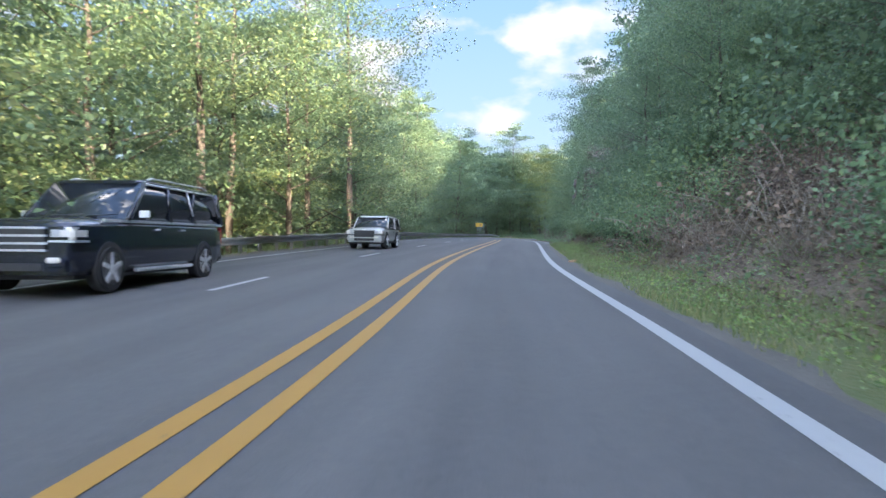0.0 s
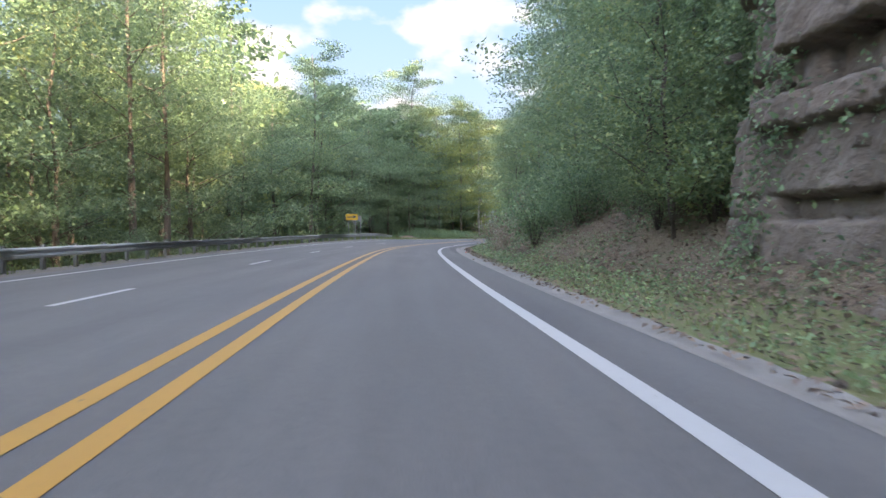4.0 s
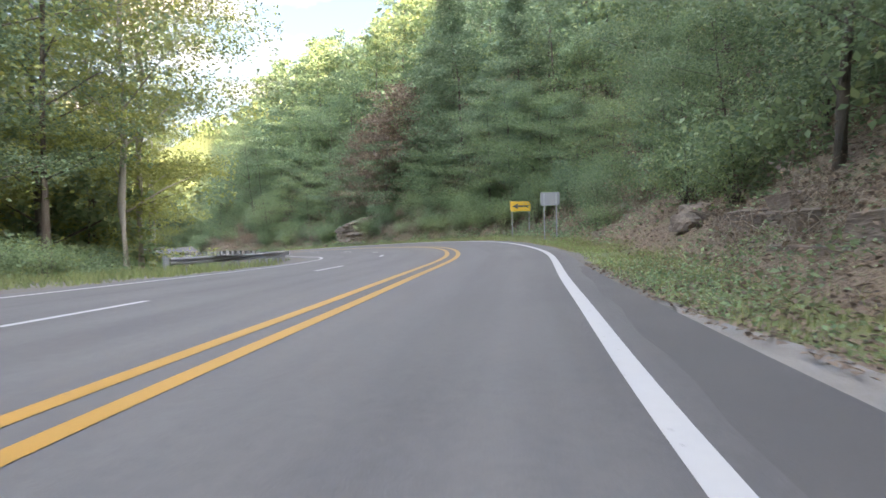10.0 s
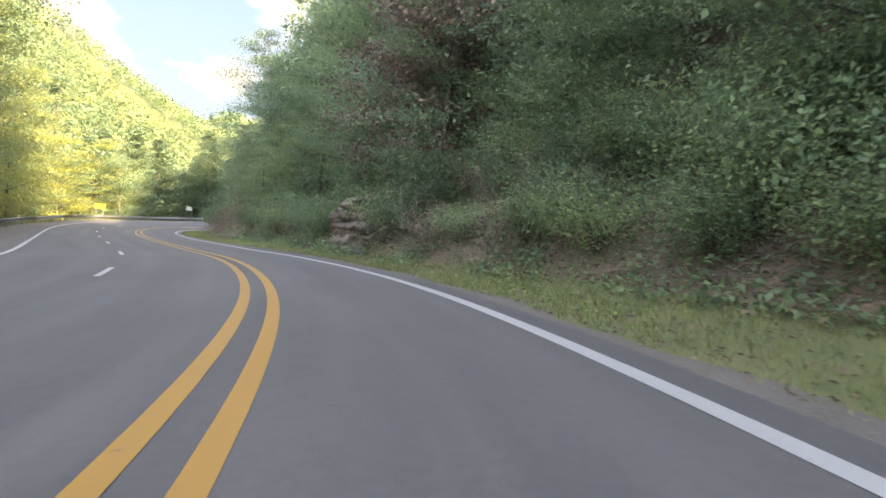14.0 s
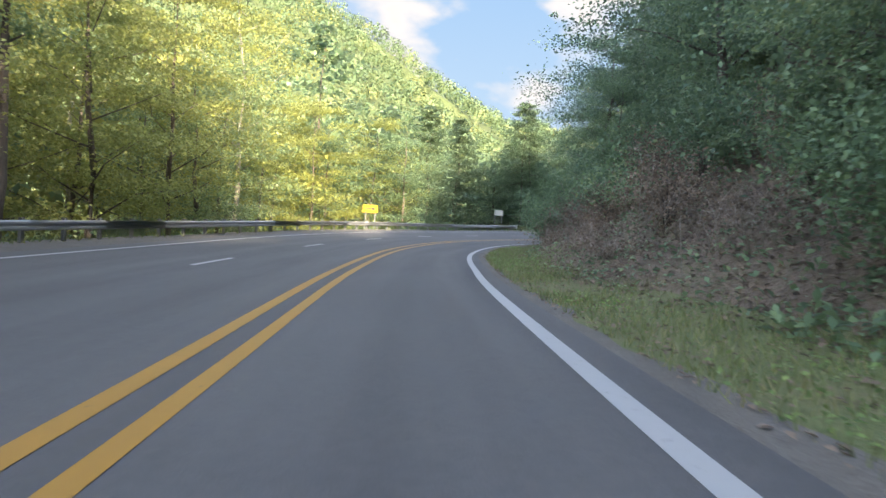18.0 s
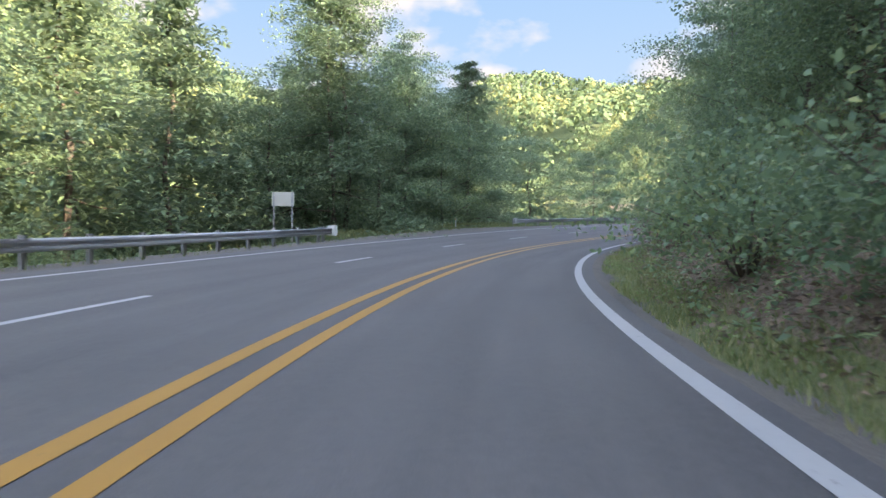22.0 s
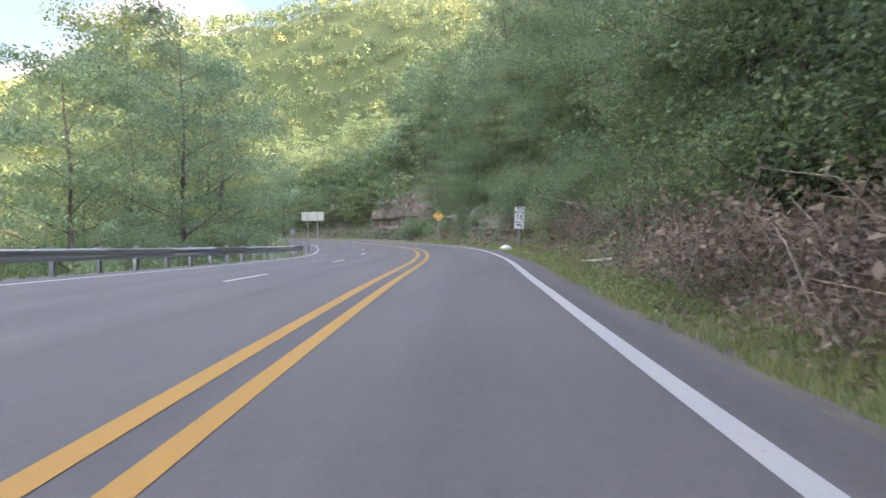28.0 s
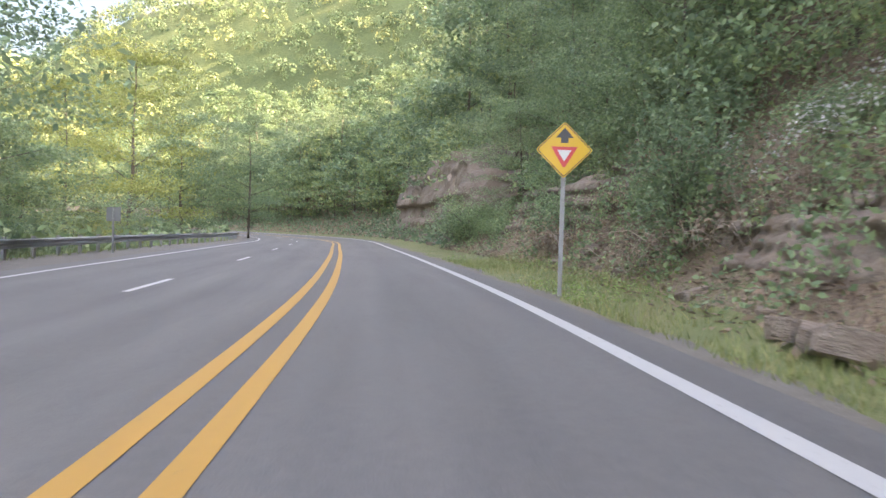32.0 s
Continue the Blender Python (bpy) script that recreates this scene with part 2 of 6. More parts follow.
M_SIGN_BACK = surface("sign_bare_aluminium", [(0.2, (0.153, 0.1581, 0.1581)), (0.8, (0.2142, 0.2142, 0.2091))], 2, 24, 0.5, 0.08, 0.5)
M_FLOOR = surface("forest_floor", [(0.2, (0.03, 0.045, 0.015)), (0.5, (0.06, 0.08, 0.025)), (0.85, (0.1, 0.11, 0.04))], 0.08, 0.9, 0.95, 0.6, dist=0.5, grain=0.5)
M_LEAF = leaves("broad_leaf", (0.085, 0.142, 0.076), (0.19, 0.27, 0.122), (0.32, 0.325, 0.115), 0.14)
M_LEAF_DARK = leaves("shade_leaf", (0.08, 0.135, 0.078), (0.16, 0.23, 0.115), (0.24, 0.28, 0.115), 0.1)
M_LEAF_YELLOW = leaves("turning_leaf", (0.19, 0.23, 0.06), (0.29, 0.3, 0.075), (0.37, 0.34, 0.085), 0.18)
M_LEAF_BROWN = leaves("dry_leaf", (0.1, 0.071, 0.051), (0.205, 0.146, 0.105), (0.29, 0.2, 0.135), 0.3, 0.2, 0.8)
M_FAR = leaves("far_leaf", (0.05, 0.09, 0.042), (0.125, 0.17, 0.07), (0.27, 0.25, 0.08), 0.2, 0.22, 0.6, True)
M_GRASS = leaves("grass_blade", (0.075, 0.11, 0.032), (0.17, 0.2, 0.068), (0.3, 0.26, 0.125), 0.3, 0.3)
M_BAG = surface("white_plastic", [(0.2, (0.476, 0.476, 0.4692)), (0.8, (0.544, 0.544, 0.5372))], 6, 30, 0.35, 0.3)

# ---- the road's line: yellow centre line, every 15 to 50 m, and its cross fall in degrees ----
ROAD_X = [-30, 1.6, 1, 0.31, -0.54, -0.69, -0.7, -0.98, -1.71, -2.21, -2.37, -1.49, 1.44, 6.95, 14.71, 22.56,
          28.08, 30.17, 29.35, 26.15, 22.57, 19.27, 17.11, 16.95, 19.13, 23.31, 29.45, 37.87, 48.24, 60.47, 72.99, 85.59,
          97.55, 108.63, 123.2, 134.9, 150.5, 163, 169, 166, 150, 120, 95, 120, 110, 90]
ROAD_Y = [-420, -142, -112, -81.98, -67.53, -53.05, -38.57, -24.09, -9.61, 4.86, 19.38, 33.87, 48, 61.31, 73.53, 85.73,
          99.02, 113.29, 127.69, 141.87, 155.94, 170.05, 184.37, 198.82, 213.13, 227.02, 240.12, 251.87, 261.9, 269.78, 277.15, 284.31,
          292.41, 301.75, 316, 328.1, 345, 364, 392, 432, 480, 560, 680, 840, 1050, 1350]
ROAD_Z = [-8, -3.2, -2.7, -2.18, -1.87, -1.58, -1.36, -1.21, -1.17, -1.14, -1.14, -1.16, -1.15, -1.07, -0.9, -0.69,
          -0.56, -0.67, -0.95, -1.39, -1.77, -2, -2.1, -2.12, -2.07, -1.94, -1.67, -1.26, -0.78, -0.23, 0.29, 0.78,
          1.27, 1.76, 2.4, 3, 3.8, 4.6, 5.8, 7.4, 9, 11, 14, 18, 22, 30]
ROAD_FALL = [0, 0, 0, -0.2, 0.2, 0.5, 0.8, 0.9, 0.6, 0.6, 0.8, 1.3, 1.4, 1.2, -0.1, -2.3,
             -4.5, -5.8, -5.9, -5.3, -4.2, -2.5, -1, -0.2, 0.2, 0.8, 1.5, 1.9, 1.9, 1.6, 1, 0.1,
             -0.7, -1, -2, -2, -3, -4, -4, -3, 0, 0, 0, 0, 0, 0]


# cross fall of the two lanes on the valley side: s, degrees
LEFT_S = [-420, -40, 0, 60, 100, 110, 120, 130, 137, 145, 152, 168, 176, 184, 200, 207, 216, 226, 236, 256, 270, 293, 310, 326, 334, 345, 352, 368, 380, 400, 417, 426, 436, 446, 458, 540]
LEFT_FALL = [0, 0.0, 0.1, 0.7, 1.7, 2.4, 2.9, 3.2, 2.9, 1.5, 0.6, -1.7, -2.7, -3.8, -4.7, -4.4, -3.0, -1.9, -1.0, -0.6, -0.2, 1.2, 2.0, 3.0, 3.5, 4.5, 4.9, 4.8, 3.9, 1.0, -1.1, -1.5, -1.2, 0.2, 0.6, 0]


def hermite(xs, ys, x):
    xs, ys, x = np.asarray(xs, float), np.asarray(ys, float), np.atleast_1d(np.asarray(x, float))
    d = np.gradient(ys, xs)
    i = np.clip(np.searchsorted(xs, x, side="right") - 1, 0, len(xs) - 2)
    h = xs[i + 1] - xs[i]
    u = (x - xs[i]) / h
    return (2 * u**3 - 3 * u**2 + 1) * ys[i] + (u**3 - 2 * u**2 + u) * h * d[i] + (3 * u**2 - 2 * u**3) * ys[i + 1] + (u**3 - u**2) * h * d[i + 1]


KNOT = np.r_[0, np.cumsum(np.hypot(np.diff(ROAD_X), np.diff(ROAD_Y)))]
KNOT -= KNOT[3]                                  # s = 0 where the fourth point lies
S0, S1 = KNOT[0], KNOT[-1]
S_TAB = np.arange(S0, S1, 0.5)
X_TAB, Y_TAB, Z_TAB, F_TAB = (hermite(KNOT, v, S_TAB) for v in (ROAD_X, ROAD_Y, ROAD_Z, ROAD_FALL))
for _ in range(2):                               # ease the bends
    for tab in (X_TAB, Y_TAB, Z_TAB, F_TAB):
        tab[4:-4] = np.convolve(tab, np.ones(9) / 9, "valid")
L_TAB = np.interp(S_TAB, LEFT_S, LEFT_FALL)
for _ in range(3):
    L_TAB[4:-4] = np.convolve(L_TAB, np.ones(9) / 9, "valid")
TX, TY = np.gradient(X_TAB), np.gradient(Y_TAB)
TL = np.hypot(TX, TY)
TX, TY = TX / TL, TY / TL


def road(s, u, h=0.0):
    """World places at s along the road, u to the right of the yellow lines, h above the road's plane (arrays or numbers)."""
    s, u, h = np.broadcast_arrays(*(np.asarray(v, float) for v in (s, u, h)))
    f = lambda tab: np.interp(s, S_TAB, tab)
    tx, ty = f(TX), f(TY)
    over = np.where(s < S_TAB[0], s - S_TAB[0], np.where(s > S_TAB[-1], s - S_TAB[-1], 0))
    fall = np.tan(np.radians(np.where(u < 0, np.interp(s, S_TAB, L_TAB), f(F_TAB))))
    return np.stack([f(X_TAB) + u * ty + over * tx, f(Y_TAB) - u * tx + over * ty, f(Z_TAB) - np.clip(u, -13, 9) * fall + h], -1)


def place(s, u, h=0.0):
    return Vector(road(s, u, h).tolist())


def heading(s):
    """Degrees to the left of +y."""
    return math.degrees(math.atan2(-np.interp(s, S_TAB, TX), np.interp(s, S_TAB, TY)))


def on_road(x, y):
    """Nearest s and u for places."""
    x, y = np.ravel(x), np.ravel(y)
    s, u = np.empty(len(x)), np.empty(len(x))
    for a in range(0, len(x), 20000):
        dx, dy = x[a:a + 20000, None] - X_TAB[None, ::2], y[a:a + 20000, None] - Y_TAB[None, ::2]
        i = np.argmin(dx * dx + dy * dy, 1) * 2
        ddx, ddy = x[a:a + 20000] - X_TAB[i], y[a:a + 20000] - Y_TAB[i]
        s[a:a + 20000] = S_TAB[i] + np.clip(ddx * TX[i] + ddy * TY[i], -1.5, 1.5)
        side = np.sign(ddx * TY[i] - ddy * TX[i])
        u[a:a + 20000] = side * np.hypot(ddx, ddy)
    return s, u


# widths that change along the road
def paved_right(s):       # outer edge of the asphalt on the hill side
    return np.interp(s, [40, 48, 54, 64, 90, 110, 115, 122, 131, 140, 150, 158, 166, 190, 215, 240, 262], [4.05, 4.25, 4.4, 4.55, 4.6, 4.85, 5.2, 5.6, 5.2, 4.78, 4.9, 4.5, 4.2, 4.15, 3.4, 3.6, 4.05])


def lane(s):              # width of the lane on the hill side
    return np.interp(s, [0, 90, 110, 117, 128, 139, 149, 159, 177, 188, 205, 217, 227, 241, 261, 290, 303, 333, 345, 360, 368, 375, 390, 415, 434, 460],
                     [3.55, 3.56, 3.74, 3.88, 3.8, 3.63, 3.57, 3.55, 3.6, 3.68, 3.2, 2.78, 2.66, 3.12, 3.6, 3.72, 3.72, 3.54, 3.46, 3.55, 3.34, 3.24, 3.45, 3.52, 3.42, 3.45])


def foot_right(s):        # where the hillside begins
    return np.interp(s, [-20, 3, 12, 28, 43, 50, 60, 68, 85, 110, 119, 139, 150, 165, 179, 186, 196, 207, 215, 226, 236, 250, 263, 283, 295, 306, 318, 335, 388, 409, 416, 422, 436, 445, 520],
                     [6.8, 6.0, 6.6, 6.3, 7.4, 6.3, 7.0, 7.8, 7.2, 6.5, 6.9, 6.3, 6.4, 6.6, 6.6, 7.6, 8.4, 6.5, 5.2, 5.8, 7.0, 6.8, 6.3, 6.7, 6.0, 5.2, 5.9, 5.4, 5.4, 6.1, 6.8, 5.6, 5.8, 7.2, 7.0])


def rail_left(s):         # line of the guard rails
    return np.interp(s, [-60, 0, 40, 79, 105, 120, 128, 135, 142, 149, 174, 185, 196, 210, 250, 262, 272, 300, 313, 327, 354, 366, 376, 385, 421, 440, 446, 482, 560],
                     [-8.6, -8.6, -8.7, -8.8, -8.9, -9.1, -9.5, -10.4, -12.6, -17, -12, -10.4, -8.9, -9.5, -9.9, -9.8, -9.2, -9.2, -8.4, -8.8, -10.8, -10.6, -9.5, -8.4, -7.6, -9.0, -10.2, -9.6, -8.4])


def wood_left(s):         # edge of the woods on the valley side
    return np.interp(s, [-60, 0, 40, 79, 120, 134, 142, 149, 174, 185, 196, 210, 250, 302, 327, 354, 368, 376, 385, 421, 440, 446, 482, 560],
                     [-8.6, -8.6, -9.0, -9.8, -10.4, -11.2, -13.5, -18, -12, -9.5, -8.2, -9.5, -10.5, -11.3, -12.6, -12, -10.3, -8.8, -7.4, -7.5, -9.0, -10.8, -9.4, -8.4])


def smooth(a, b, x):
    t = np.clip((x - a) / (b - a), 0, 1)
    return t * t * (3 - 2 * t)


WAVES = [(random.uniform(0.02, 0.35), random.uniform(0, 6.283), random.uniform(0, 6.283)) for _ in range(26)]


def wobble(x, y):
    """Smooth unevenness of about one."""
    z = 0
    for k, a, p in WAVES:
        z = z + np.sin(k * (x * math.cos(a) + y * math.sin(a)) + p) * 0.22 * (0.05 / k) ** 0.35
    return z


# the last one is unseen, added behind the start to block the low sun
HILLS = [(-150, 430, 104, 122), (20, 560, 26, 90), (238, 590, 67, 104), (345, 480, 72, 105), (255, 1340, 172, 420), (60, 1380, 50, 220), (-330, 760, 90, 240), (760, 900, 110, 330), (75, -330, 50, 130)]
SWELLS = [(random.uniform(0.006, 0.03), random.uniform(0, 6.283), random.uniform(0, 6.283)) for _ in range(14)]


def swell(x, y):
    z = 0
    for k, a, p in SWELLS:
        z = z + np.sin(k * (x * math.cos(a) + y * math.sin(a)) + p) * 0.3
    return z


def ground_z(x, y):
    shape = np.shape(x)
    x, y = np.ravel(np.asarray(x, float)), np.ravel(np.asarray(y, float))
    s, u = on_road(x, y)
    base = road(s, np.clip(u, -13, 9))[:, 2]
    n = wobble(x, y)
    d = np.maximum(u - foot_right(s), 0)
    # upper slope, out of view, is raised or lowered along s to steer its shadow
    right = 0.7 * np.minimum(d, 4) + 1.1 * np.clip(d - 4, 0, 13) + (0.62 + 0.14 * smooth(360, 300, s) + 0.04 * smooth(190, 130, s) - 0.08 * smooth(-100, -140, s)) * np.clip(d - 16, 0, 150) + 0.1 * np.clip(d - 166, 0, 200)
    right = right + 0.25 * smooth(110, 60, s) * smooth(-80, -40, s) * np.clip(d - 16, 0, 34)
    right = right + 0.4 * smooth(215, 235, s) * (1 - smooth(285, 310, s)) * np.clip(d - 12, 0, 55)
    right = right * (1 - 0.75 * smooth(470, 620, s))                 # the spur ends beyond the last bend
    right = right * (1 + 0.07 * swell(x, y)) + n * np.minimum(d * 0.16, 1.0) + wobble(x * 5, y * 5) * np.minimum(d * 0.08, 0.3)
    out = np.maximum(rail_left(s) - 0.9 - u, 0)
    left = -0.62 * np.minimum(out, 11) - 0.08 * np.clip(out - 11, 0, 25) + n * np.minimum(out * 0.05, 0.7)
    bench = smooth(138, 150, s) * (1 - smooth(172, 182, s))          # the level grass at the bend
    left = left * (1 - bench) + bench * (-0.012 * out - 0.2 * np.clip(out - 25, 0, 20) + n * np.minimum(out * 0.03, 0.3))
    z = base + right + left
    far = np.zeros(len(x))
    for hx, hy, hh, hr in HILLS:
        far = far + hh * np.exp(-((x - hx) ** 2 + (y - hy) ** 2) / hr**2)
    dist = np.abs(u)
    far = far * (1 + 0.07 * swell(x, y))
    z = z + np.where(u < 0, smooth(35, 130, dist), smooth(60, 160, dist)) * far
    z = z + smooth(500, 2500, dist) * 80
    for hx, hy, hh in ((62, -72, 38), (66, -166, 30)):               # unseen spurs added to shade the trees along the first bends
        z = z + hh * np.exp(-((x - hx) ** 2 + (y - hy) ** 2) / 43**2) * smooth(14, 40, u)
    z = z - np.where(u > 0, 0.34 * (1 - smooth(0.3, 1.9, u - foot_right(s))), 0.3 * (1 - smooth(0.1, 1.3, rail_left(s) - 0.9 - u)))
    return z.reshape(shape)


def surface_z(x, y):
    """Height of what one stands on: the ground, or a verge lying over it."""
    z = np.ravel(ground_z(x, y))
    s, u = on_road(x, y)
    on_right = (u > paved_right(s)) & (u < foot_right(s) + 1.2)
    on_left = (u < -7.9) & (u > np.minimum(rail_left(s) - 1.6, -10.0))
    h = np.where(on_right, verge_right_h(s, u), np.where(on_left, verge_left_h(s, u), -9))
    return np.where(on_right | on_left, np.maximum(z, road(s, u, h)[:, 2]), z)


def tidy(values):
    """Numbers for from_pydata."""
    return values.tolist() if isinstance(values, np.ndarray) else values


def mesh_from(name, verts, faces, mat, smooth_shade=False):
    me = bpy.data.meshes.new(name)
    verts, faces = np.asarray(verts, np.float32), np.asarray(faces, np.int32)
    k = faces.shape[1]
    me.vertices.add(len(verts))
    me.vertices.foreach_set("co", verts.ravel())
    me.loops.add(faces.size)
    me.loops.foreach_set("vertex_index", faces.ravel())
    me.polygons.add(len(faces))
    me.polygons.foreach_set("loop_start", np.arange(0, faces.size, k, dtype=np.int32))
    me.polygons.foreach_set("loop_total", np.full(len(faces), k, np.int32))
    if smooth_shade:
        me.polygons.foreach_set("use_smooth", np.ones(len(faces), bool))
    me.update(calc_edges=True)
    me.materials.append(mat)
    return me


def grid_faces(rows, cols):
    a = (np.arange(rows - 1)[:, None] * cols + np.arange(cols - 1)[None]).ravel()
    return np.stack([a, a + 1, a + cols + 1, a + cols], 1)


def part(name, bm, mat, parent, label=""):
    """Links a bmesh (or a ready mesh) as one mesh object under a thing or a part."""
    if isinstance(bm, bpy.types.Mesh):
        me = bm
    else:
        me = bpy.data.meshes.new(name)
        bm.to_mesh(me)
        bm.free()
        me.materials.append(mat)
    ob = new(name, me)
    ob.parent = parent
    if label:
        tagged(ob, label)
    return ob


def thing(name, m, label, category, group="", kind=""):
    ob = new(name)
    ob.matrix_world = m
    ob.empty_display_size = 0.3
    return tagged(ob, label, category, group, kind)


def box(bm, size, at=(0, 0, 0), turn=None, bevel=0.0):
    m = Matrix.Translation(at) @ (turn if turn else Matrix.Identity(4)) @ Matrix.Diagonal((*size, 1))
    made = bmesh.ops.create_cube(bm, size=1, matrix=m)
    if bevel:
        edges = list({e for v in made["verts"] for e in v.link_edges})
        bmesh.ops.bevel(bm, geom=edges, offset=bevel, segments=2, affect="EDGES")
    return bm


def tube(bm, points, radii, sides=7):
    """A tapered tube along points."""
    rings = []
    pts = [Vector(p) for p in points]
    for i, (p, r) in enumerate(zip(pts, radii)):
        d = (pts[min(i + 1, len(pts) - 1)] - pts[max(i - 1, 0)]).normalized()
        q = d.to_track_quat("Z", "Y")
        rings.append([bm.verts.new(p + q @ Vector((math.cos(6.283 * k / sides) * r, math.sin(6.283 * k / sides) * r, 0))) for k in range(sides)])
    for a, b in zip(rings, rings[1:]):
        for k in range(sides):
            f = bm.faces.new((a[k], a[(k + 1) % sides], b[(k + 1) % sides], b[k]))
            f.smooth = True
    for ring in (rings[0][::-1], rings[-1]):
        bm.faces.new(ring)
    return bm


# ---- ground ----
def axis_cells(lo, hi, step, reach):
    core = np.arange(lo, hi + step / 2, step)
    grow = step * np.cumsum(1.13 ** np.arange(1, 70))
    grow = grow[grow < reach]
    return np.r_[lo - grow[::-1], core, hi + grow]


GX, GY = axis_cells(-42, 186, 1.2, 3200), axis_cells(-110, 410, 1.2, 3200)
gx, gy = np.meshgrid(GX, GY)
gz = ground_z(gx, gy)
ground = new("ground", mesh_from("ground", np.stack([gx, gy, gz], -1).reshape(-1, 3), grid_faces(len(GY), len(GX)), M_EARTH, True))
ground.data.materials.append(M_FLOOR)
ct = np.stack([gx, gy], -1).reshape(-1, 2)[grid_faces(len(GY), len(GX))].mean(1)
ground.data.polygons.foreach_set("material_index", (np.abs(on_road(ct[:, 0], ct[:, 1])[1]) > 24).astype(np.int32))
tagged(ground, "wooded mountain valley floor and slopes covered in leaf litter", "ground", kind="structure")


def sky_backdrop():
    """A far curved sheet of sky behind the mountains: pale towards the horizon, blue above, with drifting cumulus."""
    m = bpy.data.materials.new("far_sky")
    m.use_nodes = True
    n, ln = m.node_tree.nodes, m.node_tree.links
    n.remove(n["Principled BSDF"])
    co, part_xyz = n.new("ShaderNodeTexCoord"), n.new("ShaderNodeSeparateXYZ")
    ln.new(co.outputs["Object"], part_xyz.inputs[0])
    high = n.new("ShaderNodeMath")
    high.operation = "DIVIDE"
    high.inputs[1].default_value = 2300.0
    ln.new(part_xyz.outputs["Z"], high.inputs[0])
    blue = ramp(n, [(0.0, (0.078, 0.094, 0.108)), (0.18, (0.058, 0.082, 0.108)), (0.5, (0.038, 0.066, 0.106)), (1.0, (0.024, 0.049, 0.092))])
    ln.new(high.outputs[0], blue.inputs["Fac"])
    mp, puff = n.new("ShaderNodeMapping"), n.new("ShaderNodeTexNoise")
    mp.inputs["Scale"].default_value = (0.0018, 0.0018, 0.0034)
    mp.inputs["Location"].default_value = (0.7, 0.25, 0.1)
    puff.inputs["Scale"].default_value, puff.inputs["Detail"].default_value, puff.inputs["Roughness"].default_value = 1.0, 9.0, 0.5
    ln.new(co.outputs["Object"], mp.inputs["Vector"])
    ln.new(mp.outputs["Vector"], puff.inputs["Vector"])
    cover_ramp = ramp(n, [(0.475, (0, 0, 0)), (0.57, (0.8, 0.8, 0.8)), (0.66, (1, 1, 1))])
    ln.new(puff.outputs["Fac"], cover_ramp.inputs["Fac"])
    shade = ramp(n, [(0.5, (0.098, 0.1, 0.104)), (0.62, (0.115, 0.112, 0.11)), (0.75, (0.094, 0.09, 0.092))])
    ln.new(puff.outputs["Fac"], shade.inputs["Fac"])
    mix = n.new("ShaderNodeMixRGB")
    ln.new(cover_ramp.outputs["Color"], mix.inputs["Fac"])
    ln.new(blue.outputs["Color"], mix.inputs["Color1"])
    ln.new(shade.outputs["Color"], mix.inputs["Color2"])
    glow = n.new("ShaderNodeEmission")
    ln.new(mix.outputs["Color"], glow.inputs["Color"])
    ln.new(glow.outputs["Emission"], n["Material Output"].inputs["Surface"])
    az, el = np.radians(np.arange(-75, 121, 3.0)), np.radians(np.arange(-6, 43, 3.0))
    e, a = np.meshgrid(el, az, indexing="ij")
    p = 3000 * np.stack([np.sin(a) * np.cos(e), np.cos(a) * np.cos(e), np.sin(e)], -1)
    ob = new("sky_backdrop", mesh_from("sky_backdrop", p.reshape(-1, 3), grid_faces(len(el), len(az)), m, True))
    ob.location = (60, 150, 0)
    tagged(ob, "blue sky with white cumulus clouds beyond the mountains", "sky", kind="structure")


sky_backdrop()


def ribbon(name, mat, s0, s1, left, right, h, label, category, step=1.0, cols=2, kind="structure", uneven=0.0, calm=None, fold=False):
    """A strip along the road between two lines (numbers or functions of s)."""
    s = np.arange(s0, s1 + step / 2, step)
    lo = left(s) if callable(left) else np.full(len(s), float(left))
    hi = right(s) if callable(right) else np.full(len(s), float(right))
    w = np.linspace(0, 1, cols)
    u = lo[:, None] * (1 - w) + hi[:, None] * w
    if fold:                                     # a row of corners right under the centre line
        w = np.linspace(-1, 1, cols)
        u = np.where(w < 0, -lo[:, None] * w, hi[:, None] * w)
    hh = np.full(u.shape, float(h)) if not callable(h) else h(s[:, None] + 0 * u, u)
    p = road(s[:, None] + 0 * u, u, hh)
    if uneven:
        ease = np.clip((u - calm(s)[:, None]) / 0.5, 0, 1) if calm else 1.0
        p[..., 2] += uneven * ease * wobble(p[..., 0] * 9, p[..., 1] * 9)
    ob = new(name, mesh_from(name, p.reshape(-1, 3), grid_faces(len(s), cols)[:, ::-1], mat, True))
    for key, val in (("along", s[:, None] + 0 * u), ("across", u)):
        ob.data.attributes.new(key, "FLOAT", "POINT").data.foreach_set("value", np.ascontiguousarray(val, np.float32).ravel())
    return tagged(ob, label, category, kind=kind)


ribbon("road", M_ASPHALT, -58, 560, lambda s: -8.0 + 0 * s, paved_right, 0.0, "grey asphalt mountain road with three lanes", "road", cols=11, fold=True)
# verges follow the ground and stand a little proud of it
def verge_right_h(s, u):
    e, f = paved_right(s), foot_right(s)
    e = e + gutter_width(s)
    t = np.clip((u - e) / (f - e), 0, 1)
    return -0.016 - 0.1 * np.sin(t * 3.14) + np.maximum(u - f, 0) * 0.66


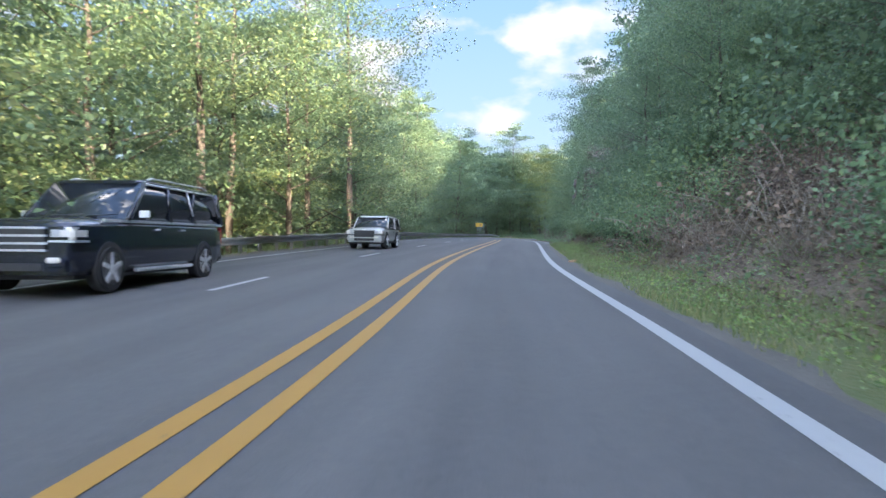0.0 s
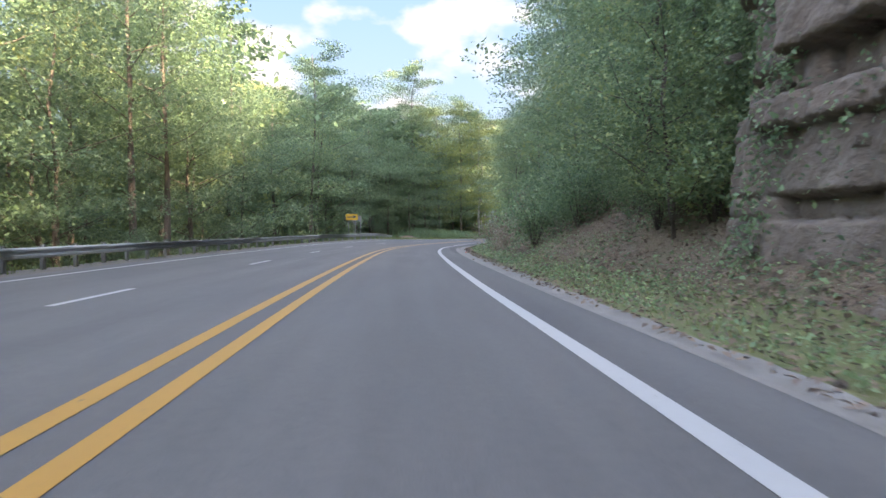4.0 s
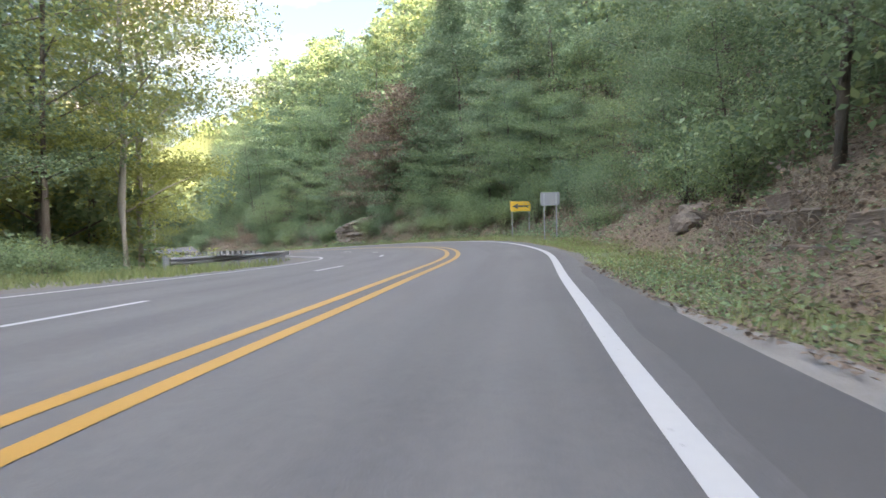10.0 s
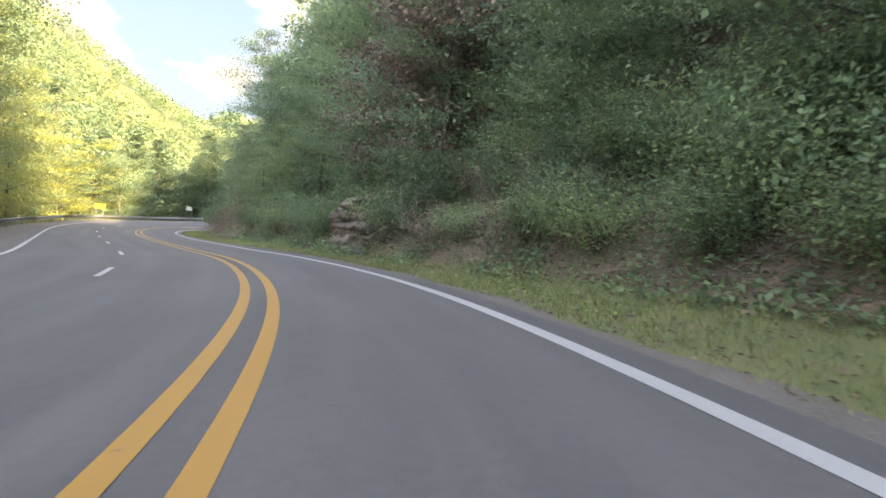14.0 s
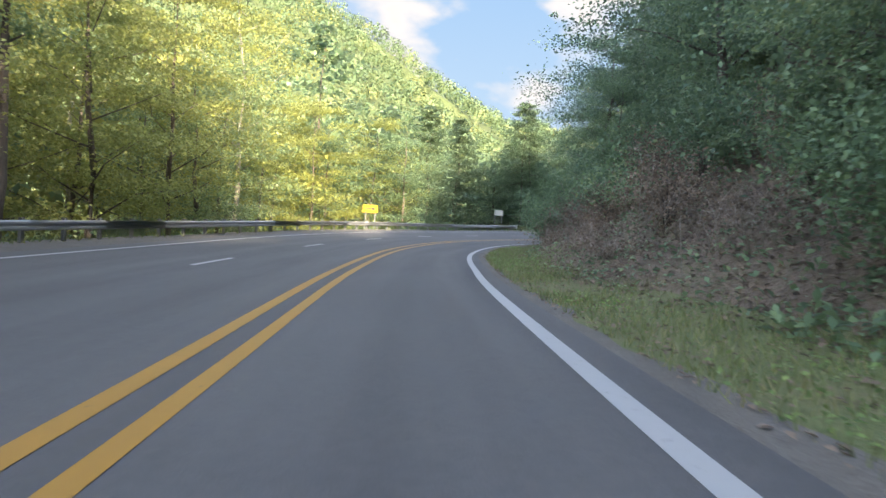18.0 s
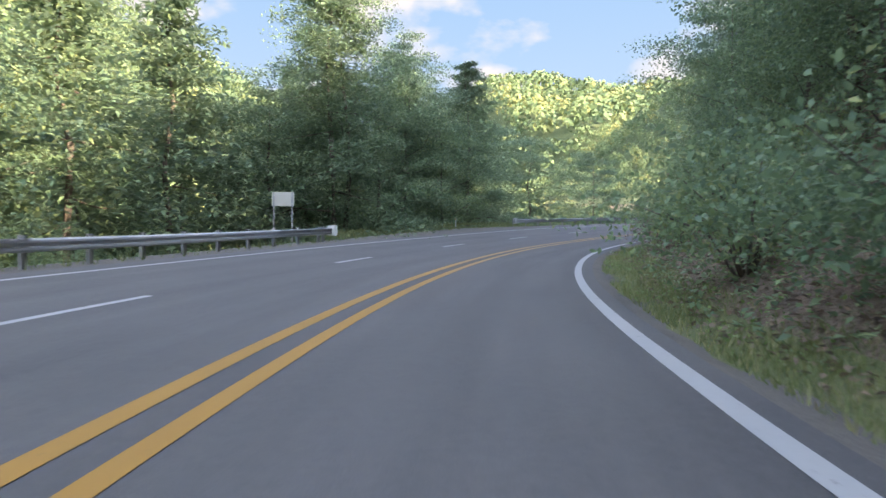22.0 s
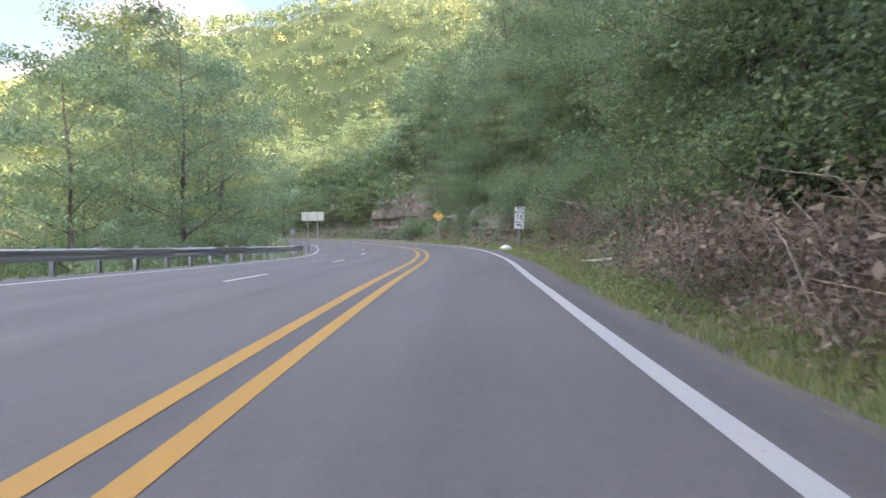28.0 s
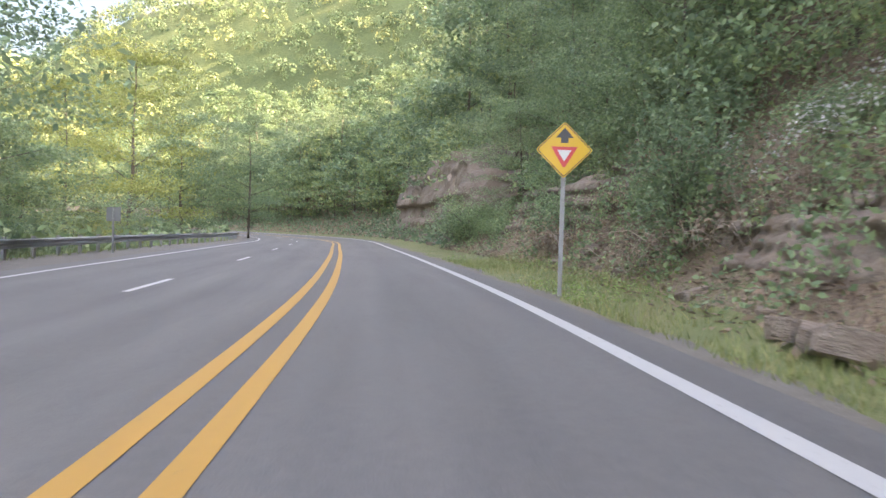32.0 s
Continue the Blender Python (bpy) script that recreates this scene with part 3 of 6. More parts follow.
def verge_left_h(s, u):
    out = np.maximum(rail_left(s) - 0.9 - u, 0)
    bench = smooth(138, 150, s) * (1 - smooth(172, 182, s))
    dip = np.interp(s, [346, 354, 378, 386], [0, 0.16, 0.16, 0]) * smooth(-7.9, -9.5, u)
    return -0.03 - out * 0.6 * (1 - bench) - 0.01 * (-8 - u) - dip


def gutter_width(s):
    return np.interp(s, [46, 48, 54, 62, 90, 110, 120, 140, 150, 157], [0.0, 0.4, 0.9, 0.4, 0.7, 1.05, 0.6, 0.92, 0.85, 0.0]) * (1 + 0.1 * np.sin(s * 2.1) + 0.06 * np.sin(s * 5.3 + 1))


ribbon("verge_right", M_TURF, -58, 560, lambda s: paved_right(s) + gutter_width(s), lambda s: foot_right(s) + 0.1, verge_right_h, "rough grass verge at the foot of the hillside", "verge", cols=12, uneven=0.03, step=0.5, calm=lambda s: paved_right(s) + gutter_width(s))
ribbon("bank_foot", M_EARTH, -58, 560, lambda s: foot_right(s) + 0.1, lambda s: foot_right(s) + 1.2, verge_right_h, "bare earth and leaf litter at the foot of the bank", "bank", cols=5, uneven=0.03, step=0.5, calm=lambda s: paved_right(s) + gutter_width(s))
for a, b in ((-58, 47), (156, 560)):
    ribbon("verge_edge", M_GRAVEL, a, b, lambda s: paved_right(s) + 0.002, lambda s: paved_right(s) + 0.42 + 0.16 * np.sin(s * 0.9) + 0.1 * np.sin(s * 2.7), lambda s, u: verge_right_h(s, u) + 0.008,
           "strip of dirt and grit along the asphalt edge", "verge", cols=4, uneven=0.03, step=0.5, calm=lambda s: paved_right(s) + gutter_width(s))
ribbon("verge_left", M_GRAVEL, -58, 560, lambda s: np.minimum(rail_left(s) - 1.6, -10.0), -7.9, verge_left_h, "gravel shoulder beside the road", "shoulder", cols=10, uneven=0.015)
ribbon("shoulder_patch", M_PATCH, 92, 164, lambda s: lane(s) + np.interp(s, [92, 110, 140, 150, 164], [0.9, 0.5, 0.32, 0.32, 0.5]) + 0.04 * np.sin(s * 1.7), lambda s: paved_right(s) - 0.01, 0.004, "darker resurfaced asphalt shoulder", "shoulder", cols=3)
for u0, u1 in ((-0.35, -0.16), (0.13, 0.32)):
    ribbon("centre_line", M_YELLOW, -58, 560, u0, u1, 0.006, "solid yellow centre line painted on asphalt", "road marking")
ribbon("edge_line", M_WHITE, -58, 560, lambda s: lane(s) - 0.1, lambda s: lane(s) + 0.1, 0.006, "solid white edge line painted on asphalt", "road marking")
ribbon("edge_line", M_WHITE, -58, 560, -7.17, -7.0, 0.006, "solid white edge line painted on asphalt", "road marking")
DASH_N = [-5, 0, 8, 9, 10, 11, 13, 14, 16, 18, 21, 22, 24, 25, 27, 28, 29, 30, 31, 35, 37, 46]
DASH_S = [-55.2, 5.75, 106.5, 118.9, 131.4, 142.7, 165.8, 178.5, 200.2, 220.9, 257.7, 269.7, 292.9, 304.6, 328.4, 338.9, 349.4, 359, 368.5, 415.3, 441, 550]
for k in range(-4, 46):
    a = float(np.interp(k, DASH_N, DASH_S))
    tagged(ribbon("lane_dash", M_WHITE, a, a + 3.05, -3.57, -3.42, 0.006, "white dash of the lane line on asphalt", "road marking", step=3.05 / 3), group="lane line dashes")
ribbon("gutter", M_CONCRETE, 46, 157, lambda s: paved_right(s) - 0.02, lambda s: paved_right(s) + gutter_width(s) + 0.02,
       lambda s, u: 0.004 - 0.05 * np.sin(np.clip((u - paved_right(s)) / np.maximum(gutter_width(s), 0.05), 0, 1) * 3.14), "pale worn concrete gutter along the road's edge", "gutter", cols=6, uneven=0.007, step=0.5, calm=paved_right)

# ---- plants ----
RNG = np.random.default_rng(7)


def leaf_cards(centres, size, up=0.6, slim=0.62, face=None):
    """Kite-shaped, slightly folded leaves: four corners each."""
    n = len(centres)
    size = np.broadcast_to(size, n)[:, None]
    nrm = RNG.normal(size=(n, 3)) * (1 - up) + np.array([0, 0, 1.0]) * up
    if face is not None:
        nrm = face + RNG.normal(size=(n, 3)) * 0.27
    nrm /= np.linalg.norm(nrm, axis=1)[:, None]
    a = np.cross(nrm, RNG.normal(size=(n, 3)))
    a /= np.linalg.norm(a, axis=1)[:, None] + 1e-9
    b = np.cross(nrm, a)
    fold = nrm * size * 0.12
    v = np.stack([centres - a * size * 0.5, centres + b * size * slim * 0.5 + fold + a * size * 0.05, centres + a * size * 0.55 - fold * 0.6, centres - b * size * slim * 0.5 + fold + a * size * 0.05], 1)
    return v.reshape(-1, 3), np.arange(4 * n).reshape(-1, 4)


def crown_spots(height, base, reach, count, shape, rng, layers=0.2):
    """Limb ends and leaf places for a crown."""
    limbs, spots = [], []
    nl = 16 if shape != "conifer" else 64
    for i in range(nl):
        f = (i + 0.5) / nl
        z = base + (height - base) * (f ** 0.9) * 0.95
        if shape == "conifer":
            r = reach * (1 - f) ** 0.75 + 0.35
            rise = -0.18 * r
        elif shape == "tall":
            r = reach * (0.55 + 0.75 * math.sin(min(f * 1.15, 1) * 3.0)) * (1 - 0.35 * f)
            rise = 0.35 * r
        else:
            r = reach * (0.6 + 0.6 * math.sin(min(f + 0.12, 1) * 2.7)) * (1 - 0.3 * f)
            rise = 0.22 * r
        r *= rng.uniform(0.7, 1.2)
        a = i * 2.4 + rng.uniform(-0.5, 0.5)
        start = Vector((0, 0, z - 0.25 * r if shape != "conifer" else z))
        end = Vector((math.cos(a) * r, math.sin(a) * r, z + rise))
        limbs.append((start, end))
    per = max(2, count // (nl * 4))
    for start, end in limbs:
        length = (end - start).length
        for t, w in ((0.42, 0.6), (0.68, 0.85), (0.9, 1.0), (1.05, 0.8)):
            c = np.array(start.lerp(end, t)) + rng.normal(size=3) * 0.12 * length
            rad = (0.34 * length * w + 0.35)
            flat = layers if shape != "conifer" else 0.3
            spots.append(c + np.clip(rng.normal(size=(per, 3)), -1.7, 1.7) * np.array([rad, rad, rad * flat]) * 0.66)
    return limbs, np.concatenate(spots)


def tree_meshes(seed, height, base, reach, girth, count, leaf, mat, bark, shape="round", lean=0.0, sides=7):
    """Trunk with limbs, and crown, as two meshes."""
    rng = np.random.default_rng(seed)
    limbs, spots = crown_spots(height, base, reach, count, shape, rng)
    bm = bmesh.new()
    n = 7
    bend = rng.normal(size=(n, 2)) * 0.02 * height
    bend[:2] *= 0.2
    trunk = [Vector((bend[i, 0] * (i / n), bend[i, 1] * (i / n), -0.6 + (height * 0.96 + 0.6) * i / (n - 1))) for i in range(n)]
    tube(bm, trunk, [girth * (1.25 if i == 0 else 1) * (1 - 0.88 * i / (n - 1)) for i in range(n)], sides)
    for start, end in (limbs[::4] if shape == "conifer" else limbs if sides > 5 else limbs[:3]):
        r = girth * 0.3 * (1 - 0.75 * start.z / height)
        mid = start.lerp(end, 0.5) + Vector(rng.normal(size=3) * 0.05 * (end - start).length)
        tube(bm, [Vector((0, 0, start.z)) * 1.0, mid, end], [r, r * 0.6, r * 0.2], 4)
    tm = bpy.data.meshes.new("trunk")
    bm.to_mesh(tm)
    bm.free()
    tm.materials.append(bark)
    v, f = leaf_cards(spots, rng.uniform(0.7, 1.25, len(spots)) * leaf, 0.62 if shape != "conifer" else 0.72, 0.6 if shape != "conifer" else 0.4)
    return tm, mesh_from("crown", v, f, mat)


KINDS = {}


def kind_of_tree(key, near, mid, far, **kw):
    """Three densities of one kind; leaf size grows as their number falls."""
    KINDS[key] = [tree_meshes(count=c, leaf=l, sides=s, **kw) for c, l, s in (near, mid, far) + ((FINE,) if key not in ("hemlock", "withered", "sapling") else ())]


FINE = (15000, 0.175, 8)
LODS = ((13000, 0.19, 8), (12000, 0.2, 6), (1500, 0.62, 5))
kind_of_tree("maple", *LODS, seed=1, height=14, base=1.6, reach=4.2, girth=0.2, mat=M_LEAF, bark=M_BARK)
kind_of_tree("maple_b", *LODS, seed=2, height=12, base=1.2, reach=4.4, girth=0.17, mat=M_LEAF, bark=M_BARK)
kind_of_tree("beech", *LODS, seed=3, height=16, base=2.2, reach=4.6, girth=0.22, mat=M_LEAF_DARK, bark=M_BARK)
kind_of_tree("poplar", *LODS, seed=4, height=23, base=8.0, reach=4.0, girth=0.24, mat=M_LEAF, bark=M_BARK, shape="tall")
kind_of_tree("sycamore", *LODS, seed=5, height=22, base=6.5, reach=4.6, girth=0.26, mat=M_LEAF_YELLOW, bark=M_PALE_BARK, shape="tall")
kind_of_tree("turning", *LODS, seed=6, height=17, base=3.0, reach=4.4, girth=0.2, mat=M_LEAF_YELLOW, bark=M_BARK)
kind_of_tree("hemlock", (24000, 0.27, 8), (12000, 0.38, 6), (1500, 1.0, 5), seed=7, height=20, base=0.8, reach=4.4, girth=0.24, mat=M_LEAF_DARK, bark=M_BARK, shape="conifer")
kind_of_tree("withered", (4200, 0.3, 7), (2000, 0.4, 6), (700, 0.8, 5), seed=9, height=13, base=1.5, reach=3.6, girth=0.14, mat=M_LEAF_BROWN, bark=M_BARK)
kind_of_tree("sapling", (900, 0.24, 6), (420, 0.36, 5), (200, 0.55, 5), seed=8, height=6, base=0.7, reach=1.9, girth=0.06, mat=M_LEAF, bark=M_BARK)
LABELS = {"maple": ("green broadleaf tree with low spreading branches", "tree"), "maple_b": ("green broadleaf tree with a wide low crown", "tree"),
          "beech": ("dark green shaded broadleaf tree on the slope", "tree"), "poplar": ("tall straight woodland tree with a high green crown", "tree"),
          "sycamore": ("tall pale-barked tree with yellowing leaves", "tree"), "turning": ("broadleaf tree turning yellow in early autumn", "tree"),
          "hemlock": ("dark green conifer with layered drooping branches", "conifer"), "withered": ("dead brown vines hanging over a hillside tree", "tree"), "sapling": ("young green sapling with thin stems", "sapling")}


def plant(key, x, y, size=1.0, lod=0, lean=(0, 0), group="", drop=0.15):
    z = float(surface_z(np.array([x]), np.array([y]))[0])
    m = pose(x, y, z - drop, lean[0], lean[1], random.uniform(0, 360))
    label, cat = LABELS[key]
    ob = thing("conifer" if key == "hemlock" else "sapling" if key == "sapling" else "tree", m, label, cat, group)
    ob.scale = (size * random.uniform(0.9, 1.1),) * 2 + (size,)
    tm, cm = KINDS[key][lod]
    part("trunk", tm, None, ob)
    part("crown", cm, None, ob)
    return ob


JOINED = {}


def plant_far(key, x, y, size):
    """A tree of the joined woods behind the front rows."""
    JOINED.setdefault(key, []).append((x, y, size * random.uniform(0.9, 1.1), random.uniform(0, 6.283)))


def arrays_of(me):
    v = np.empty(len(me.vertices) * 3, np.float32)
    me.vertices.foreach_get("co", v)
    return v.reshape(-1, 3)


def join_woods():
    for key, rows in JOINED.items():
        rows = np.array(rows)
        z = ground_z(rows[:, 0], rows[:, 1])
        c, s = np.cos(rows[:, 3]), np.sin(rows[:, 3])
        tm, cm = KINDS[key][2]
        for me, name, label in ((cm, "background_woods", "leafy crowns of the woods behind the front trees"), (tm, "background_trunks", "trunks of the woods behind the front trees")):
            v = arrays_of(me)
            w = np.stack([v[None, :, 0] * c[:, None] - v[None, :, 1] * s[:, None], v[None, :, 0] * s[:, None] + v[None, :, 1] * c[:, None], np.broadcast_to(v[:, 2], (len(rows), len(v)))], -1)
            w = w * rows[:, 2][:, None, None] + np.stack([rows[:, 0], rows[:, 1], z - 0.2], -1)[:, None]
            quads = np.array([p.vertices[:] for p in me.polygons if len(p.vertices) == 4])
            f = (quads[None] + (np.arange(len(rows)) * len(v))[:, None, None]).reshape(-1, 4)
            tagged(new(name, mesh_from(name, w.reshape(-1, 3), f, me.materials[0])), label, "woodland", kind="stuff")


def right_woods():
    rows = ((3.9, 4.7, 0), (7.6, 5.2, 1), (11.5, 5.0, 2), (16.5, 5.5, 2), (22.0, 6.0, 2), (29.0, 7.0, 2), (38.0, 8.0, 2))
    for row, (off, gap, lod) in enumerate(rows):
        s = -130.0 + row
        while s < 560 + row * 12:
            s += gap * random.uniform(0.75, 1.3)
            u = float(foot_right(s)) + off + random.uniform(-1.0, 1.2)
            if 48 < s < 71 and row < 2:
                u += 5.5
                if row == 0:
                    continue
            bare = row == 0 and (176 < s < 184 or 3 < s < 16 or 94 < s < 103 or 256 < s < 280 or 402 < s < 418 or 424 < s < 440)
            if bare and random.random() < 0.75:
                continue
            if row > 4 and s < 370:
                continue
            x, y, _ = road(s, u)
            key = random.choice(["maple", "maple_b", "beech", "beech", "maple", "poplar"] if row else ["maple_b", "beech", "maple", "maple_b"])
            if 200 < s < 222 and row == 1:
                key = "hemlock"
            size = random.uniform(0.7, 1.08) * (0.72 if row == 0 else 1)
            if lod == 2 or s > 480 or s < -8:
                plant_far(key, x, y, size)
                continue
            tip = random.uniform(1, 8)
            plant(key, x, y, size, 3 if row == 0 or (row == 1 and (s < 18 or 94 < s < 106 or 174 < s < 186 or 256 < s < 282 or 400 < s < 442)) else lod, (random.uniform(-3, 3), -tip * math.cos(radians(heading(s)))), "trees on the hillside")


def left_woods():
    rows = ((3.0, 5.6, 0), (7.5, 6.0, 1), (12.5, 6.0, 2), (18.0, 6.0, 2), (25.0, 7.0, 2), (34.0, 8.0, 2), (45.0, 9.0, 2))
    for row, (off, gap, lod) in enumerate(rows):
        s = -20.0 + row
        while s < 520:
            s += gap * random.uniform(0.75, 1.3)
            u = float(wood_left(s)) - off - (1.3 if 50 < s < 142 else 0) - random.uniform(-1.2, 1.2)
            if 140 < s < 184:
                u = min(u, -20 - off * 0.8)
            if row < 2 and (198 < s < 232 or (row == 0 and (108 < s < 140 or 282 < s < 304 or 314 < s < 334))):
                continue
            if 338 < s:
                if row > 0 and random.random() < 0.7:
                    x, y, _ = road(s, u)
                    if row < 5:
                        plant(random.choice(["maple_b", "sapling", "maple_b", "maple"]), x, y, random.uniform(0.36, 0.55) + row * 0.03, 1, (0, 0), "low trees below the road")
                    else:
                        plant_far(random.choice(["maple_b", "turning", "maple"]), x, y, random.uniform(0.5, 0.75))
                continue
            x, y, _ = road(s, u)
            if s < 140:
                key = random.choice(["poplar", "maple", "beech", "poplar", "beech", "maple_b"])
            elif s < 205:
                key = random.choice(["beech", "maple", "poplar", "maple_b", "beech"])
            elif s < 318:
                key = random.choice(["turning", "turning", "maple", "sycamore", "turning", "poplar", "maple_b"])
            elif s < 340:
                key = random.choice(["beech", "maple", "hemlock"])
            else:
                key = random.choice(["maple", "turning", "beech", "poplar"])
            size = random.uniform(0.95, 1.2)
            if 96 < s < 172 and row > 0:     # taller woods across the first bends
                size *= 1.0 + 0.35 * float(smooth(96, 120, s))
            if (178 <= s < 206 and row < 4) or (row == 0 and 292 < s < 306):
                continue
            if lod == 2:
                plant_far(key, x, y, size)
            else:
                plant(key, x, y, size, 3 if (row == 0 or 96 < s < 180 or 230 < s < 320) and key != "hemlock" else lod, (random.uniform(-3, 3), random.uniform(-3, 3)), "trees on the valley side")


right_woods()
left_woods()
join_woods()
for s, u, key, k in ((219.5, 8.8, "withered", 0.85), (222.5, 9.2, "withered", 0.9), (221, 11.8, "withered", 1.1), (221, 10.2, "withered", 1.0), (224.5, 9.6, "withered", 0.8), (218, 12, "withered", 0.9), (341, -20, "beech", 1.0), (347, -23, "maple", 1.1), (352, -28, "beech", 1.15), (358, -27, "maple", 0.95), (335, -24, "beech", 1.1), (345, -15.8, "beech", 1.0), (349, -15.4, "maple_b", 0.95), (341, -15.2, "maple", 1.05), (352.5, -19, "beech", 1.15), (357.5, -19.5, "maple", 0.8), (337, -14.8, "poplar", 0.9), (348, -19, "poplar", 0.95), (339, -20, "maple", 1.2)):
    x, y, _ = road(s, u)
    plant(key, x, y, k, 0, (0, 0), "trees beside the road")
for s, u, k in ((354.3, -16.8, 1.0), (346, -17, 0.95), (338.5, -17.5, 0.9), (351, -21, 1.05), (343, -26, 1.1)):
    x, y, _ = road(s, u)
    plant("hemlock", x, y, k, 0, (0, 0), "conifers by the pull-off")
# tall sunlit trees across the first bend, and the woods below the last rails
for x, y, key, k in ((2, 100, "turning", 1.85), (6.5, 104, "poplar", 1.5), (10.5, 109, "sycamore", 1.5), (-1, 108, "poplar", 1.5), (5, 114, "turning", 2.0), (11.5, 118, "sycamore", 1.5), (-5, 103, "maple", 1.7), (8, 124, "turning", 1.7), (-10, 98, "beech", 1.5), (1, 121, "sycamore", 1.35), (-3, 96, "poplar", 1.15), (-15, 94, "poplar", 1.2),
                     (53, 293, "beech", 1.05), (58, 298, "maple_b", 0.95), (84, 309, "maple", 1.45), (90, 306, "beech", 1.25), (99, 327, "turning", 1.85), (107, 323, "maple", 1.7), (94, 318, "beech", 1.4), (78, 312, "maple_b", 1.1), (112, 331, "maple", 1.5),
                     (137, 359, "turning", 1.5), (128, 352, "turning", 1.2), (146, 365, "maple", 1.3), (150, 358, "maple", 1.0), (122, 344, "maple_b", 1.1)):
    plant(key, x, y, k, 3, (0, 0), "trees on the valley side")
x, y, _ = road(287.5, -16.4)
plant("sycamore", x, y, 1.05, 0, (0, 0), "trees on the valley side", 0.2)
for s, u, key, k in ((369.5, -24.1, "beech", 1.12), (367, -29.2, "beech", 1.25), (363, -26.5, "beech", 1.15), (375, -27, "maple", 0.8)):
    x, y, _ = road(s, u)
    plant(key, x, y, k, 0, (0, 0), "trees on the valley side")
for s, u, k in ((436, -26, 1.15), (384, -30, 0.75), (452, -34, 1.15), (446, -20, 0.75), (462, -17, 0.7), (474, -21, 0.9), (428, -32, 1.0), (458, -26, 0.9)):
    x, y, _ = road(s, u)
    plant("maple", x, y, k, 0, (0, 0), "trees on the valley side")


# far woods: crowns of leaf clusters on the slopes
def far_woods(name, spots, radius, cards, leaf, mat, label):
    n = len(spots)
    z = ground_z(spots[:, 0], spots[:, 1])
    r = radius * RNG.uniform(0.75, 1.25, n)
    d = RNG.normal(size=(n, cards, 3))
    d[..., 2] = np.abs(d[..., 2]) * 1.1 - 0.25
    d /= np.linalg.norm(d, axis=2)[..., None]
    out = d.reshape(-1, 3).copy()
    d *= RNG.uniform(0.72, 1.06, (n, cards, 1)) * r[:, None, None] * np.array([1, 1, 1.15])
    c = np.stack([spots[:, 0], spots[:, 1], z + r * 0.95], -1)[:, None] + d
    v, f = leaf_cards(c.reshape(-1, 3), (RNG.uniform(0.7, 1.3, (n, cards)) * leaf * (r[:, None] / radius)).ravel(), 0.45, 0.85, out)
    me = mesh_from(name, v, f, mat)
    me.attributes.new("tone", "FLOAT", "POINT").data.foreach_set("value", np.repeat(RNG.random(n), cards * 4).astype(np.float32))
    tagged(new(name, me), label, "woodland", kind="stuff")


def scatter(x0, x1, y0, y1, gap):
    x, y = np.meshgrid(np.arange(x0, x1, gap), np.arange(y0, y1, gap))
    x, y = (a.ravel() + RNG.uniform(-0.42, 0.42, a.size) * gap for a in (x, y))
    return np.stack([x, y], -1)


def slopes(gap, near):
    p = scatter(-330, 560, -80, 860, gap)
    s, u = on_road(p[:, 0], p[:, 1])
    keep = ((u > 46) & ((u < 120) | (s > 420)) & (u < 420)) | ((u < -58) & (u > -300))
    close = (np.hypot(p[:, 0] - 60, p[:, 1] - 270) < 420) & np.where(u > 0, s > 370, p[:, 1] > 130)
    return p[keep & (close == near)]


far_woods("far_woods", slopes(6.6, True), 4.0, 96, 0.85, M_FAR, "green and yellowing deciduous woods covering the mountain slopes")
far_woods("far_woods", slopes(8.5, False), 5.2, 66, 1.3, M_FAR, "deciduous woods covering the farther slopes")
spots = scatter(-500, 1100, 860, 1650, 19)
far_woods("distant_woods", spots, 11, 30, 5.2, M_FAR, "distant wooded ridge")


# ---- undergrowth ----
def shrub_meshes(seed, wide, tall, count, leaf, mat):
    rng = np.random.default_rng(seed)
    bm = bmesh.new()
    spots = []
    for i in range(9):
        a, r = i * 2.4, wide * rng.uniform(0.25, 0.8)
        end = Vector((math.cos(a) * r, math.sin(a) * r, tall * rng.uniform(0.55, 1.0)))
        tube(bm, [(0, 0, -0.2), Vector((end.x * 0.35, end.y * 0.35, end.z * 0.6)), end], [0.022, 0.015, 0.005], 4)
        for t in (0.5, 0.8, 1.0):
            c = np.array(end) * np.array([t, t, t])
            spots.append(c + np.clip(rng.normal(size=(count // 27, 3)), -1.8, 1.8) * np.array([0.3 * wide, 0.3 * wide, 0.17 * tall]))
    st = bpy.data.meshes.new("stem")
    bm.to_mesh(st)
    bm.free()
    st.materials.append(M_BARK)
    spots = np.concatenate(spots)
    spots[:, 2] = np.abs(spots[:, 2])
    v, f = leaf_cards(spots, rng.uniform(0.7, 1.3, len(spots)) * leaf, 0.55)
    return st, mesh_from("foliage", v, f, mat)


SHRUBS = [shrub_meshes(21, 1.3, 1.7, 4000, 0.078, M_LEAF), shrub_meshes(22, 1.6, 1.2, 4000, 0.075, M_LEAF), shrub_meshes(23, 1.1, 2.4, 4000, 0.082, M_LEAF_DARK), shrub_meshes(24, 1.2, 1.4, 2000, 0.075, M_LEAF_BROWN), shrub_meshes(25, 2.7, 3.0, 10000, 0.105, M_LEAF)]
THICKET = [shrub_meshes(21, 1.3, 1.7, 1300, 0.13, M_LEAF)[1], shrub_meshes(22, 1.6, 1.2, 1300, 0.12, M_LEAF)[1], shrub_meshes(23, 1.1, 2.4, 1300, 0.14, M_LEAF_DARK)[1]]
